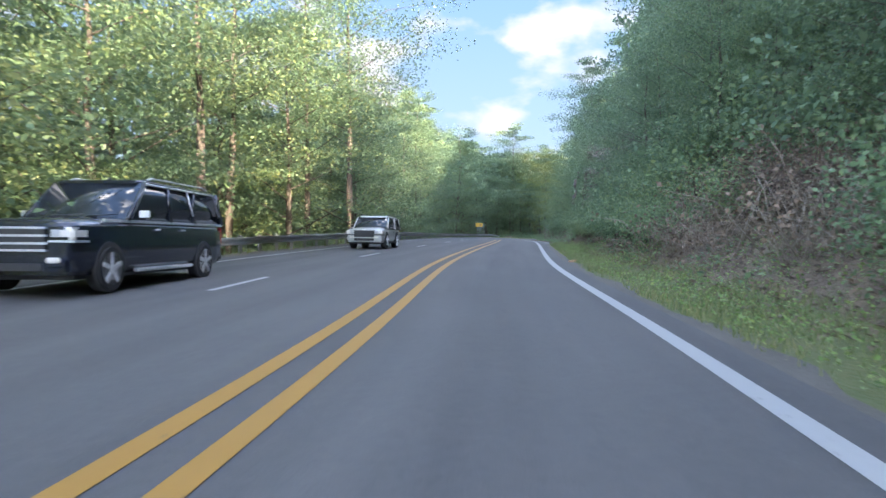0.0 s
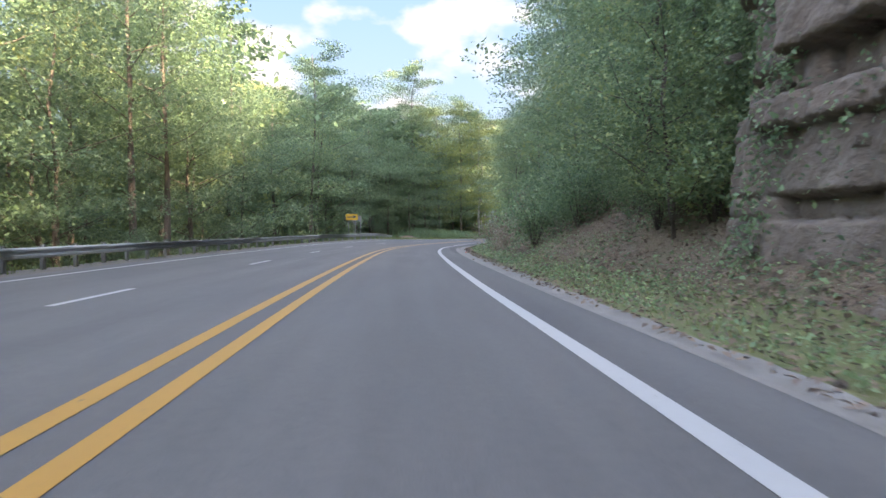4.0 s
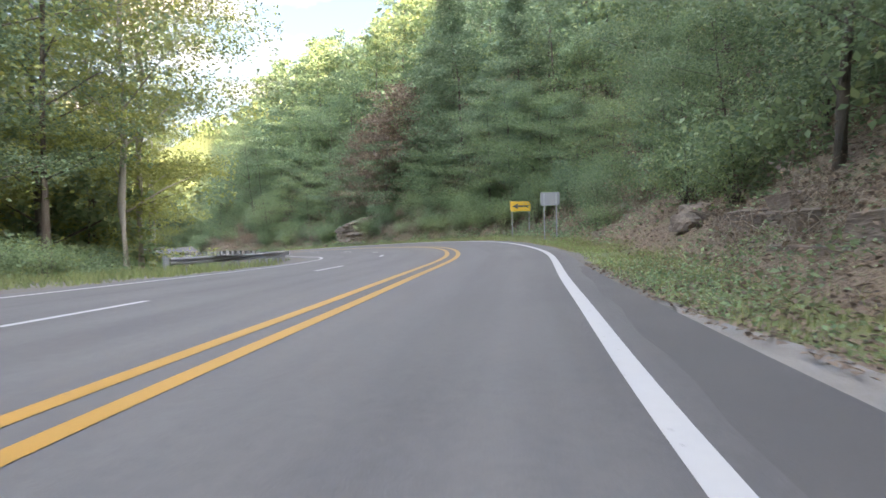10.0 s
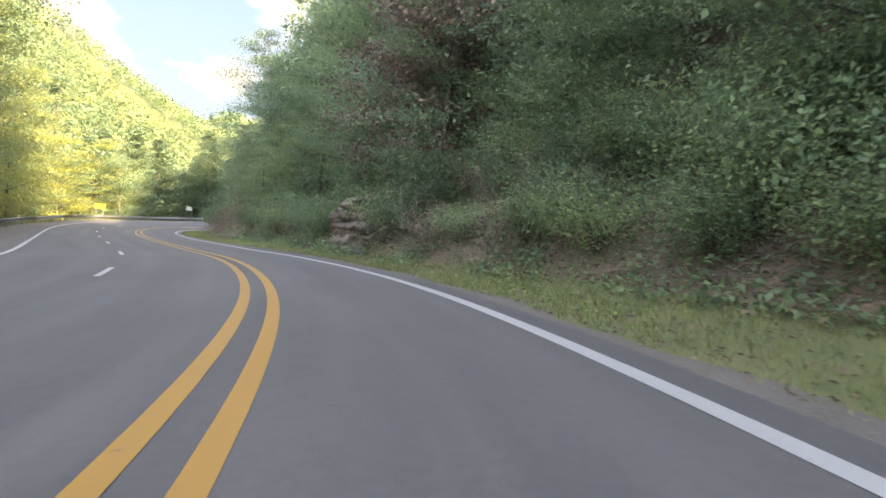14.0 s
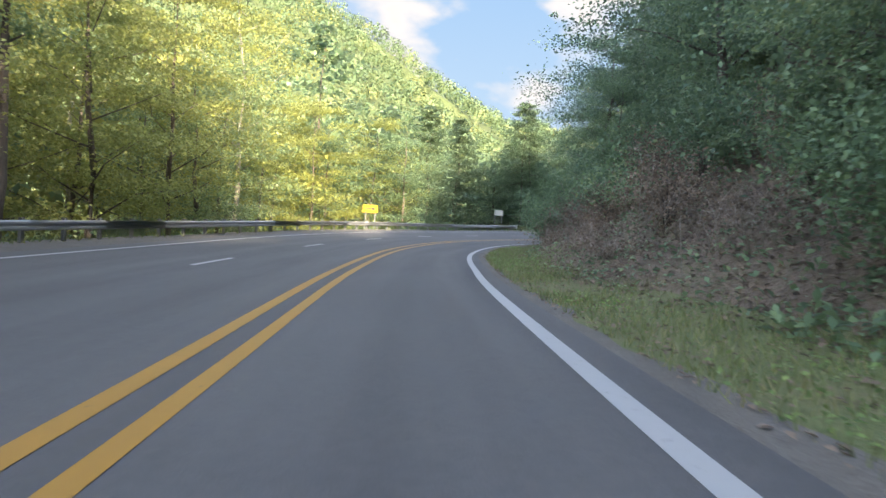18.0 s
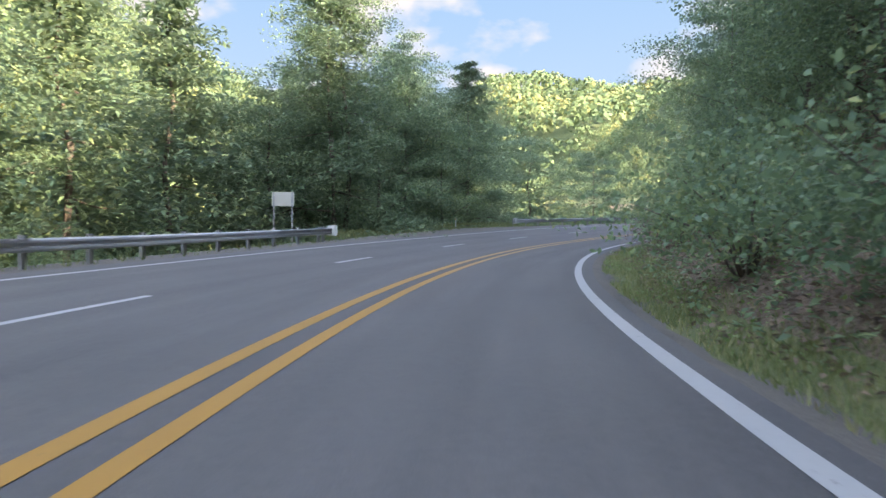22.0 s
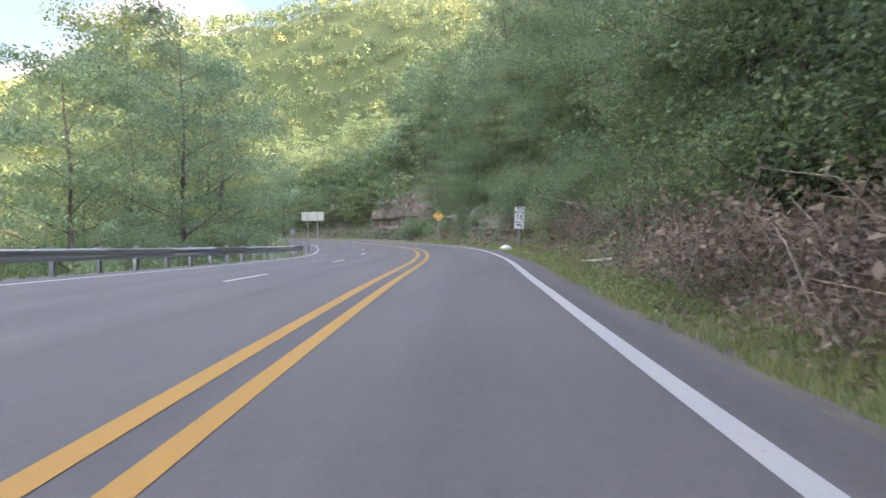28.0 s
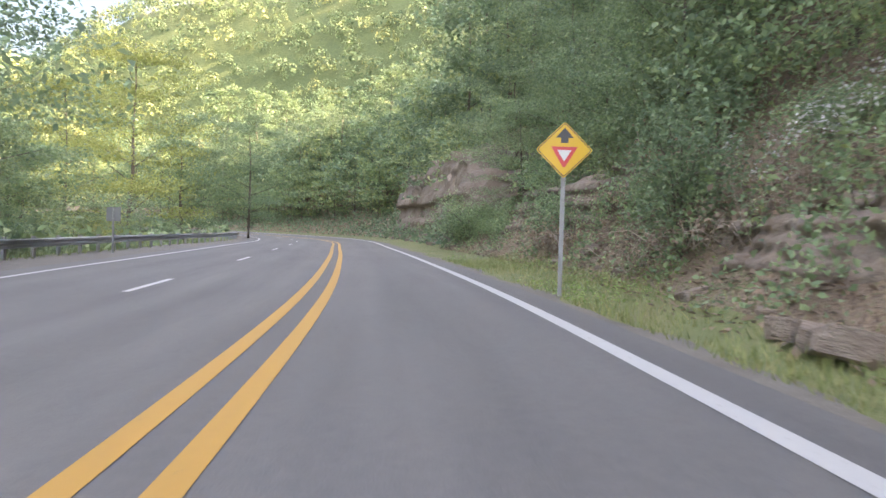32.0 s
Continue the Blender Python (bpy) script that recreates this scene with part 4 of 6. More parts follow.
SHRUB_LABEL = ["green leafy roadside shrub", "low spreading green shrub", "tall dark green shrub under the trees", "dry brown brush with withered leaves", "broad bright green bush spilling down the bank"]


def shrub(s, u, which=None, size=1.0, group="shrubs on the bank"):
    x, y, _ = road(s, u)
    k = random.choice([0, 1, 2, 0]) if which is None else which
    z = float(surface_z(np.array([x]), np.array([y]))[0])
    ob = thing("shrub", pose(x, y, z - 0.05, 0, 0, random.uniform(0, 360)), SHRUB_LABEL[k], "shrub", group)
    ob.scale = (size, size, size * random.uniform(0.85, 1.15))
    part("stem", SHRUBS[k][0], None, ob)
    part("foliage", SHRUBS[k][1], None, ob)


BROWN = ((4, 20), (94, 102), (250, 284), (398, 408))
s = -4.0
while s < 470:
    s += random.uniform(1.9, 3.6)
    if 150 < s < 166 or 402 < s < 410 or 424 < s < 438:
        continue
    brown = any(a < s < b for a, b in BROWN)
    off = random.uniform(0.6, 3.6)
    low = 104 < s < 150                          # the bank stays open inside the first bend
    shrub(s, float(foot_right(s)) + off + (1.6 if brown else 1.0 if low else 0), 3 if brown and random.random() < 0.55 else None, random.uniform(0.85, 1.6) * (0.68 if low else 1))
s = -15.0
while s < 480:
    s += random.uniform(3.0, 6.0)
    if 150 < s < 172:
        shrub(s, random.uniform(-20, -15.5), 1, random.uniform(0.9, 1.4), "bushes on the grass bend")
        continue
    if 100 < s < 140 or 178 < s < 204 or 284 < s < 306 or 316 < s < 334 or 424 < s < 438:
        continue
    shrub(s, float(rail_left(s)) - random.uniform(2.4, 4.4), None, random.uniform(0.6, 1.1), "shrubs behind the guard rail")


def cover(name, n, s0, s1, lo, hi, size, mat, label, up=0.6, lift=0.12, slim=0.62, where=None, category="undergrowth"):
    """Small leaves lying or standing on the ground between two lines along the road."""
    s = RNG.uniform(s0, s1, n)
    w = RNG.random(n)
    a = lo(s) if callable(lo) else lo
    b = hi(s) if callable(hi) else hi
    u = a * (1 - w) + b * w
    p = road(s, u)
    if where is not None:
        k = where(s, u, p)
        s, u, p = s[k], u[k], p[k]
    z = surface_z(p[:, 0], p[:, 1])
    c = np.stack([p[:, 0], p[:, 1], z + RNG.random(len(s)) ** 2 * lift + 0.03], -1)
    v, f = leaf_cards(c, RNG.uniform(0.6, 1.3, len(s)) * size, up, slim)
    tagged(new(name, mesh_from(name, v, f, mat)), label, category, kind="stuff")


def thicket():
    """Joined bushes higher on the bank."""
    for which, n in ((0, 150), (2, 170), (1, 80)):
        v = arrays_of(THICKET[which])[:2800]
        s = RNG.uniform(-4, 480, n)
        u = foot_right(s) + RNG.uniform(2.5, 10.5, n)
        p = road(s, u)
        z = ground_z(p[:, 0], p[:, 1])
        k = RNG.uniform(0.9, 1.8, n)[:, None, None]
        a = RNG.uniform(0, 6.283, n)
        c, d = np.cos(a)[:, None], np.sin(a)[:, None]
        w = np.stack([v[None, :, 0] * c - v[None, :, 1] * d, v[None, :, 0] * d + v[None, :, 1] * c, np.broadcast_to(v[:, 2], (n, len(v)))], -1) * k
        w += np.stack([p[:, 0], p[:, 1], z], -1)[:, None]
        f = np.arange(n * len(v)).reshape(-1, 4)
        tagged(new("thicket", mesh_from("thicket", w.reshape(-1, 3), f, THICKET[which].materials[0])), "dense leafy undergrowth between the hillside trees", "undergrowth", kind="stuff")


thicket()
patchy = lambda s, u, p: wobble(p[:, 0] * 5, p[:, 1] * 5) + RNG.normal(size=len(s)) * 0.2 > 0.12
cover("ground_cover", 90000, -4, 470, lambda s: foot_right(s) - 0.3, lambda s: foot_right(s) + 9, 0.15, M_LEAF, "low green plants covering the bank", 0.7, 0.28, where=patchy)
cover("ground_cover", 14000, -10, 500, lambda s: rail_left(s) - 7, lambda s: rail_left(s) - 0.9, 0.2, M_LEAF, "low green plants behind the guard rail", 0.5, 0.6)
cover("ground_cover", 26000, 425, 620, lambda s: rail_left(s) - 22, lambda s: rail_left(s) - 1.0, 0.5, M_LEAF, "rank weeds and brambles beyond the rail", 0.45, 1.6)
cover("ground_cover", 14000, 468, 620, lambda s: foot_right(s) - 0.2, lambda s: foot_right(s) + 7, 0.4, M_LEAF_DARK, "weeds on the far bank", 0.5, 1.2)
cover("ground_cover", 26000, 178, 250, lambda s: foot_right(s) - 0.6, lambda s: foot_right(s) + 5, 0.17, M_LEAF, "low herbs and creepers on the bank", 0.62, 0.35, where=lambda s, u, p: wobble(p[:, 0] * 6, p[:, 1] * 6) + RNG.normal(size=len(s)) * 0.25 > -0.25)
cover("ground_cover", 40000, 56, 165, lambda s: paved_right(s) + gutter_width(s) + 0.15, lambda s: foot_right(s) + 1.6, 0.08, M_LEAF, "low weeds and creepers between the gutter and the bank", 0.6, 0.3, where=lambda s, u, p: wobble(p[:, 0] * 6, p[:, 1] * 6) + RNG.normal(size=len(s)) * 0.3 > -0.05)
M_HERB = leaves("fresh_herb", (0.1, 0.17, 0.045), (0.19, 0.28, 0.075), (0.3, 0.33, 0.1), 0.2, 0.35)
cover("ground_cover", 62000, 160, 455, lambda s: paved_right(s) + 0.4, lambda s: foot_right(s) + 1.3, 0.068, M_HERB, "bright low herbs and clover along the verge", 0.65, 0.2, where=lambda s, u, p: wobble(p[:, 0] * 4 + 9, p[:, 1] * 4) + RNG.normal(size=len(s)) * 0.2 > 0.1)
cover("ground_cover", 14000, -4, 52, lambda s: paved_right(s) + 0.5, lambda s: foot_right(s) + 1.6, 0.068, M_HERB, "bright low herbs at the foot of the bank", 0.65, 0.25, where=lambda s, u, p: wobble(p[:, 0] * 4 + 9, p[:, 1] * 4) + RNG.normal(size=len(s)) * 0.2 > 0.0)
cover("leaf_litter", 9000, 172, 300, lambda s: paved_right(s) + 0.2, lambda s: foot_right(s) + 0.4, 0.09, M_LEAF_BROWN, "fallen leaves scattered over the verge", 0.85, 0.02, category="leaf litter")
cover("leaf_litter", 16000, 52, 165, lambda s: paved_right(s) + gutter_width(s) - 0.25, lambda s: foot_right(s) + 0.4, 0.1, M_LEAF_BROWN, "fallen leaves swept against the gutter", 0.8, 0.03, category="leaf litter")
cover("leaf_litter", 110000, -4, 470, lambda s: foot_right(s) - 0.6, lambda s: foot_right(s) + 8, 0.13, M_LEAF_BROWN, "fallen brown leaves on the bank", 0.75, 0.04, category="leaf litter")


def blades(name, n, s0, s1, lo, hi, tall, label, h=0.0, where=None):
    """Grass: narrow upright blades, three corners each."""
    s = RNG.uniform(s0, s1, n)
    w = RNG.random(n)
    a = lo(s) if callable(lo) else lo
    b = hi(s) if callable(hi) else hi
    u = a * (1 - w) + b * w
    p = road(s, u, h(s, u) if callable(h) else h)
    if where is not None:
        k = where(s, u, p)
        p = p[k]
    n = len(p)
    t = RNG.uniform(0.45, 1.2, n)[:, None] * tall
    a = RNG.uniform(0, 6.283, n)
    side = np.stack([np.cos(a), np.sin(a), 0 * a], -1) * 0.014 * (tall / 0.25)
    tip = np.stack([RNG.normal(size=n) * 0.35, RNG.normal(size=n) * 0.35, np.ones(n)], -1) * t
    v = np.stack([p - side, p + side, p + tip], 1).reshape(-1, 3)
    tagged(new(name, mesh_from(name, v, np.arange(3 * n).reshape(-1, 3), M_GRASS)), label, "grass", kind="stuff")


verge_grass = lambda s, u, p: (wobble(p[:, 0] * 7, p[:, 1] * 7) + RNG.normal(size=len(s)) * 0.5 > -0.2) & ((s < 52) | (s > 160) | (RNG.random(len(s)) < 0.22))
grassy = lambda s, u, p: wobble(p[:, 0] * 7, p[:, 1] * 7) + RNG.normal(size=len(s)) * 0.5 > -0.2
blades("grass", 190000, -4, 455, lambda s: paved_right(s) + gutter_width(s) + 0.3, lambda s: foot_right(s) + 0.3, 0.17, "grass on the verge below the bank", verge_right_h, verge_grass)
blades("grass", 16000, 138, 182, -19, -8.6, 0.35, "tall grass at the bend", -0.05, grassy)
blades("grass", 12000, 330, 356, -16, -10.2, 0.25, "grass beyond the gravel", -0.1, grassy)
blades("grass", 14000, -10, 500, lambda s: rail_left(s) - 1.6, lambda s: rail_left(s) + 0.1, 0.3, "weeds under the guard rail", verge_left_h, grassy)


# ---- dead brush and tall weeds ----
def brush_meshes(seed, stems, long):
    rng = np.random.default_rng(seed)
    bm = bmesh.new()
    tips = []
    for i in range(stems):
        a, l = rng.uniform(0, 6.283), long * rng.uniform(0.45, 1.1)
        foot = Vector((rng.normal() * 0.6, rng.normal() * 0.6, -0.1))
        lean = rng.uniform(0.25, 1.3)
        d = Vector((math.cos(a) * math.sin(lean), math.sin(a) * math.sin(lean), math.cos(lean)))
        mid = foot + d * l * 0.5 + Vector((0, 0, 0.12 * l))
        end = foot + d * l + Vector((rng.normal() * 0.1, rng.normal() * 0.1, -0.1 * l))
        end.z = max(end.z, 0.05)
        r = rng.uniform(0.005, 0.014)
        tube(bm, [foot, mid, end], [r, r * 0.8, r * 0.35], 3)
        tips += [np.array(mid), np.array(end)]
    st = bpy.data.meshes.new("brushwood")
    bm.to_mesh(st)
    bm.free()
    st.materials.append(M_DEADWOOD)
    c = np.repeat(np.array(tips), 4, 0) + rng.normal(size=(len(tips) * 4, 3)) * 0.16
    c[:, 2] = np.abs(c[:, 2])
    v, f = leaf_cards(c, rng.uniform(0.06, 0.14, len(c)), 0.5)
    return st, mesh_from("dry_leaves", v, f, M_LEAF_BROWN)


BRUSH = [brush_meshes(31, 46, 1.5), brush_meshes(32, 60, 1.1), brush_meshes(33, 36, 2.0)]


def dead_brush(s, u, size):
    x, y, _ = road(s, u)
    k = random.randrange(3)
    z = float(surface_z(np.array([x]), np.array([y]))[0])
    ob = thing("dead_brush", pose(x, y, z, random.uniform(-8, 8), random.uniform(-25, 0), random.uniform(0, 360)), "tangle of dry brown stems and withered leaves", "brush", "dead brush on the bank")
    ob.scale = (size,) * 3
    tagged(part("brushwood", BRUSH[k][0], None, ob), kind="stuff")
    tagged(part("dry_foliage", BRUSH[k][1], None, ob), kind="stuff")


for a, b, lo, hi, step in ((2, 15, 0.8, 4.0, 0.7), (94, 103, 0.6, 3.2, 0.9), (140, 160, 0.8, 3.0, 2.0), (176, 190, 0.8, 3.2, 1.8), (209, 220, 0.5, 4.0, 0.6), (234, 246, 0.6, 3.5, 1.2), (252, 300, 0.9, 3.5, 1.6), (322, 346, 0.5, 3.0, 1.0), (350, 392, 0.3, 1.9, 0.62), (401, 408, 0.8, 3.5, 1.1), (419, 425, 1.0, 4.0, 1.4), (436, 450, 0.5, 3.0, 1.6)):
    s = a
    while s < b:
        s += step * random.uniform(0.5, 1.5)
        dead_brush(s, float(foot_right(s)) + random.uniform(lo, hi), random.uniform(0.7, 1.25))


def weed_meshes(seed):
    rng = np.random.default_rng(seed)
    bm = bmesh.new()
    leaf, bloom = [], []
    for i in range(7):
        x, y = rng.normal(size=2) * 0.25
        h = rng.uniform(1.3, 2.3)
        tx, ty = x + rng.normal() * 0.2, y + rng.normal() * 0.2
        tube(bm, [(x, y, -0.1), ((x + tx) / 2, (y + ty) / 2, h * 0.5), (tx, ty, h)], [0.012, 0.009, 0.004], 3)
        t = rng.uniform(0.1, 0.9, 26)[:, None]
        leaf.append(np.array([[x, y, 0]]) * (1 - t) + np.array([[tx, ty, h]]) * t + rng.normal(size=(26, 3)) * 0.09)
        bloom.append(np.array([[tx, ty, h]]) + rng.normal(size=(22, 3)) * np.array([0.12, 0.12, 0.09]))
    st = bpy.data.meshes.new("stems")
    bm.to_mesh(st)
    bm.free()
    st.materials.append(M_BARK)
    leaf, bloom = np.concatenate(leaf), np.concatenate(bloom)
    v, f = leaf_cards(leaf, rng.uniform(0.1, 0.2, len(leaf)), 0.5, 0.35)
    w, g = leaf_cards(bloom, rng.uniform(0.03, 0.07, len(bloom)), 0.6, 0.9)
    return st, mesh_from("leaves", v, f, M_LEAF), mesh_from("blossom", w, g, M_BLOSSOM)


M_BLOSSOM = leaves("white_blossom", (0.35, 0.34, 0.33), (0.5, 0.49, 0.48), (0.6, 0.58, 0.55), 0.1, 0.3, 0.7)
WEEDS = [weed_meshes(41), weed_meshes(42)]


def tall_weed(s, u, size):
    x, y, _ = road(s, u)
    z = float(surface_z(np.array([x]), np.array([y]))[0])
    ob = thing("tall_weed", pose(x, y, z, random.uniform(-6, 6), random.uniform(-6, 6), random.uniform(0, 360)), "tall weeds with small white flower heads on the bank", "weed", "flowering weeds on the bank")
    ob.scale = (size,) * 3
    st, lf, bl = random.choice(WEEDS)
    tagged(part("stalk", st, None, ob), kind="stuff")
    tagged(part("foliage", lf, None, ob), kind="stuff")
    tagged(part("blossom", bl, None, ob), "small white flower heads", kind="stuff")


for a, b, n in ((354, 376, 10), (340, 351, 4), (428, 446, 3), (104, 118, 4), (140, 152, 3)):
    for _ in range(n):
        s = random.uniform(a, b)
        tall_weed(s, float(foot_right(s)) + random.uniform(0.5, 2.6), random.uniform(0.7, 1.15))
s = 350.0
while s < 396:                                   # green shrubs above the dead stems
    s += random.uniform(1.3, 2.2)
    shrub(s, float(foot_right(s)) + random.uniform(2.1, 3.4), random.choice([0, 2, 2, 1]), random.uniform(1.0, 1.5))
# a broad bush beside the route markers, and cover over the cliff's shoulder
for s, u, k, size in ((412.5, 8.0, 4, 0.8), (409.2, 8.6, 4, 0.8), (410.5, 7.5, 4, 0.55), (413.8, 7.4, 4, 0.6), (407.5, 9.4, 4, 0.9), (415.5, 10.4, 4, 0.9), (411, 12.2, 4, 1.1), (405.5, 10.8, 4, 1.0), (419.5, 12.0, 4, 1.0), (402, 12.5, 4, 1.1), (424, 12.5, 4, 1.05), (429, 10.5, 4, 0.9), (434, 10.8, 4, 0.9), (438, 10.5, 4, 0.8),
                      (191, 11.8, 0, 1.1), (196, 10.4, 1, 1.3), (198, 9.2, 0, 1.2), (201, 8.6, 1, 1.2), (204, 8.0, 0, 1.0), (207, 7.6, 1, 1.2), (210, 7.2, 0, 1.0), (213, 6.9, 1, 1.0), (199, 11.5, 4, 0.8), (204, 10.6, 4, 0.8), (209, 9.8, 4, 0.75), (213.5, 9.0, 4, 0.7), (397, 8.7, 4, 0.65), (401, 9.0, 4, 0.7), (405, 8.6, 4, 0.6), (391, 8.2, 4, 0.6), (17, 7.6, 1, 1.2), (20, 7.4, 0, 1.1), (23, 7.5, 1, 1.3), (26, 7.4, 2, 1.0), (29, 7.5, 1, 1.3), (32, 7.8, 0, 1.2), (35, 8.2, 1, 1.3), (38, 8.4, 2, 1.0), (41, 8.7, 1, 1.3), (44, 8.6, 0, 1.2), (47, 7.8, 1, 1.2), (24.5, 9.6, 4, 0.7), (31, 9.8, 4, 0.7), (38, 10.4, 4, 0.75), (398, 10.6, 4, 0.9), (394, 10.0, 4, 0.8), (389.5, 10.2, 4, 0.85), (157, -18.5, 4, 0.55), (160, -20, 0, 1.5), (163.5, -18.8, 4, 0.5), (167, -20.2, 2, 1.0), (170.5, -19.0, 4, 0.55), (154.5, -20.5, 0, 1.3), (174, -20.5, 1, 1.5), (162, -21, 4, 0.65), (168.5, -21.5, 4, 0.65), (165.5, -17.6, 1, 1.3), (219, 6.6, 1, 1.3), (220.3, 6.9, 0, 1.2), (229, 7.2, 1, 1.3), (231, 7.6, 0, 1.2), (218, 8.6, 4, 0.7), (224, 9.0, 4, 0.8), (228, 9.4, 4, 0.75), (184, 9.5, 4, 0.8), (189, 10.4, 4, 0.8), (193, 10.6, 4, 0.8), (50, 8.0, 1, 1.4), (53, 8.0, 0, 1.3), (56, 8.2, 1, 1.5), (59.5, 8.6, 0, 1.1), (63, 8.6, 1, 1.0)):
    shrub(s, u, k, size)
for s, u, key, k in ((362, 9.2, "maple", 0.75), (367, 9.6, "maple_b", 0.8), (373, 9.4, "maple", 0.75), (379, 9.2, "maple_b", 0.8), (385, 9.4, "beech", 0.7), (391, 9.2, "maple_b", 0.75), (397, 10.6, "maple", 0.85), (401.5, 11.4, "maple_b", 0.85), (406, 11.6, "maple", 0.9), (411, 12.4, "maple_b", 0.85), (417, 12.6, "maple", 0.8), (196, 11.2, "maple_b", 0.8), (203, 10.4, "maple", 0.75), (50.5, 9.4, "maple_b", 0.62), (47, 10.5, "maple_b", 0.75), (75.5, 9.2, "maple_b", 0.7), (79, 9.6, "beech", 0.65)):
    x, y, _ = road(s, u)
    plant(key, x, y, k, 3, (0, -6), "trees on the hillside")

# ---- guard rails ----
def beam_mesh(length):
    """One steel beam with its double wave, bolted overlap at the ends."""
    prof = [(0.0, -0.155), (0.012, -0.15), (0.08, -0.11), (0.08, -0.055), (0.012, -0.02), (0.012, 0.02), (0.08, 0.055), (0.08, 0.11), (0.012, 0.15), (0.0, 0.155)]
    bm = bmesh.new()
    rows = []
    for y in (0, length):
        rows.append([bm.verts.new((x, y, z)) for x, z in prof])
    for a, b, c, d in zip(rows[0], rows[0][1:], rows[1][1:], rows[1]):
        bm.faces.new((a, b, c, d))
    bmesh.ops.solidify(bm, geom=bm.faces[:], thickness=0.004)
    me = bpy.data.meshes.new("beam")
    bm.to_mesh(me)
    bm.free()
    me.materials.append(M_STEEL)
    return me


BEAM = beam_mesh(1.0)
bm = bmesh.new()
box(bm, (0.1, 0.006, 1.15), (0, -0.075, -0.17))
box(bm, (0.1, 0.006, 1.15), (0, 0.075, -0.17))
box(bm, (0.006, 0.15, 1.15), (0, 0, -0.17))
POST = bpy.data.meshes.new("post")
bm.to_mesh(POST)
bm.free()
POST.materials.append(M_POST_STEEL)
bm = box(bmesh.new(), (0.14, 0.13, 0.34), (0, 0, 0), bevel=0.01)
BLOCK = bpy.data.meshes.new("block")
bm.to_mesh(BLOCK)
bm.free()
BLOCK.materials.append(M_POST_STEEL)


def guard_rail(s0, s1, label, shift=0.0, end_plate=False, start_plate=False):
    start = place(s0, float(rail_left(s0)) + shift)
    rail = thing("guard_rail", Matrix.Translation(start), label, "guard rail", "guard rails")
    s, k = s0, 0
    while s < s1 - 0.5:
        e = min(s + 3.81, s1)
        zs = [float(ground_rail(v)) for v in (s, e)]
        a, b = (place(v, float(rail_left(v)) + shift) for v in (s, e))
        a.z, b.z = zs
        d = b - a
        m = Matrix.Translation(a + Vector((0, 0, 0.55))) @ d.to_track_quat("Y", "Z").to_matrix().to_4x4()
        ob = part("beam", BEAM, None, rail)
        ob.matrix_basis = Matrix.Translation(-start) @ m @ Matrix.Diagonal((1, d.length + 0.06, 1, 1))
        for t in (0.0, 0.5):
            p = a.lerp(b, t) + Vector((0, 0, 0.37))
            turn = Matrix.Rotation(radians(heading(s)), 4, "Z")
            off = turn @ Vector((-0.2, 0, 0))
            ob = part("post", POST, None, rail)
            ob.matrix_basis = Matrix.Translation(p + off - start) @ turn
            ob = part("block", BLOCK, None, rail)
            ob.matrix_basis = Matrix.Translation(p + off * 0.38 + Vector((0, 0, 0.17)) - start) @ turn
        s, k = e, k + 1
    for e in [s1] * end_plate + [s0] * start_plate:
        a = place(e, float(rail_left(e)) + shift)
        a.z = float(ground_rail(e))
        bm = box(bmesh.new(), (0.45, 0.3, 0.5), (0.05, 0.1, 0.57), Matrix.Rotation(radians(heading(e)), 4, "Z"), 0.04)
        part("end_terminal", bm, M_SIGN_WHITE, rail, "pale box-shaped end terminal").matrix_basis = Matrix.Translation(a - start)
    return rail


def ground_rail(s):
    u = rail_left(s)
    return road(s, u, verge_left_h(np.asarray(s, float), u))[..., 2]


guard_rail(-30, 149, "weathered galvanised steel guard rail along the valley side")
guard_rail(174, 196, "short galvanised steel guard rail at the bend")
guard_rail(208, 327, "long galvanised steel guard rail along the valley side", end_plate=True)
guard_rail(353.4, 420.8, "galvanised steel guard rail along the valley side", start_plate=True)
guard_rail(445, 520, "galvanised steel guard rail beyond the gap")


# ---- signs ----
def outline(bm, pts, y, thick=0.003):
    """A flat shape, thick along y, from corners in x and z."""
    a = [bm.verts.new((x, y, z)) for x, z in pts]
    b = [bm.verts.new((x, y + thick, z)) for x, z in pts]
    bm.faces.new(a)
    bm.faces.new(b[::-1])
    n = len(pts)
    for i in range(n):
        bm.faces.new((a[i], b[i], b[(i + 1) % n], a[(i + 1) % n]))
    bmesh.ops.recalc_face_normals(bm, faces=bm.faces[:])
    return bm


def rounded(w, h, r, turn=0.0, cx=0.0, cz=0.0):
    pts = []
    for sx, sz, a0 in ((1, 1, 0), (-1, 1, 90), (-1, -1, 180), (1, -1, 270)):
        for k in range(5):
            a = radians(a0 + 22.5 * k)
            pts.append((sx * (w / 2 - r) + r * math.cos(a), sz * (h / 2 - r) + r * math.sin(a)))
    c, s = math.cos(radians(turn)), math.sin(radians(turn))
    return [(cx + x * c - z * s, cz + x * s + z * c) for x, z in pts]


def u_post(h, width=0.075):
    bm = bmesh.new()
    box(bm, (width, 0.006, h), (0, 0.02, h / 2))
    for sx in (-1, 1):
        box(bm, (0.006, 0.035, h), (sx * width * 0.33, 0.005, h / 2))
        box(bm, (width * 0.22, 0.005, h), (sx * width * 0.44, -0.012, h / 2))
    return bm


def sign_thing(name, x, y, z0, face, label, category="road sign", tilt=0.0):
    return thing(name, pose(x, y, z0, 0, tilt, face), label, category)


def base_z(x, y):
    return float(surface_z(np.array([x]), np.array([y]))[0])


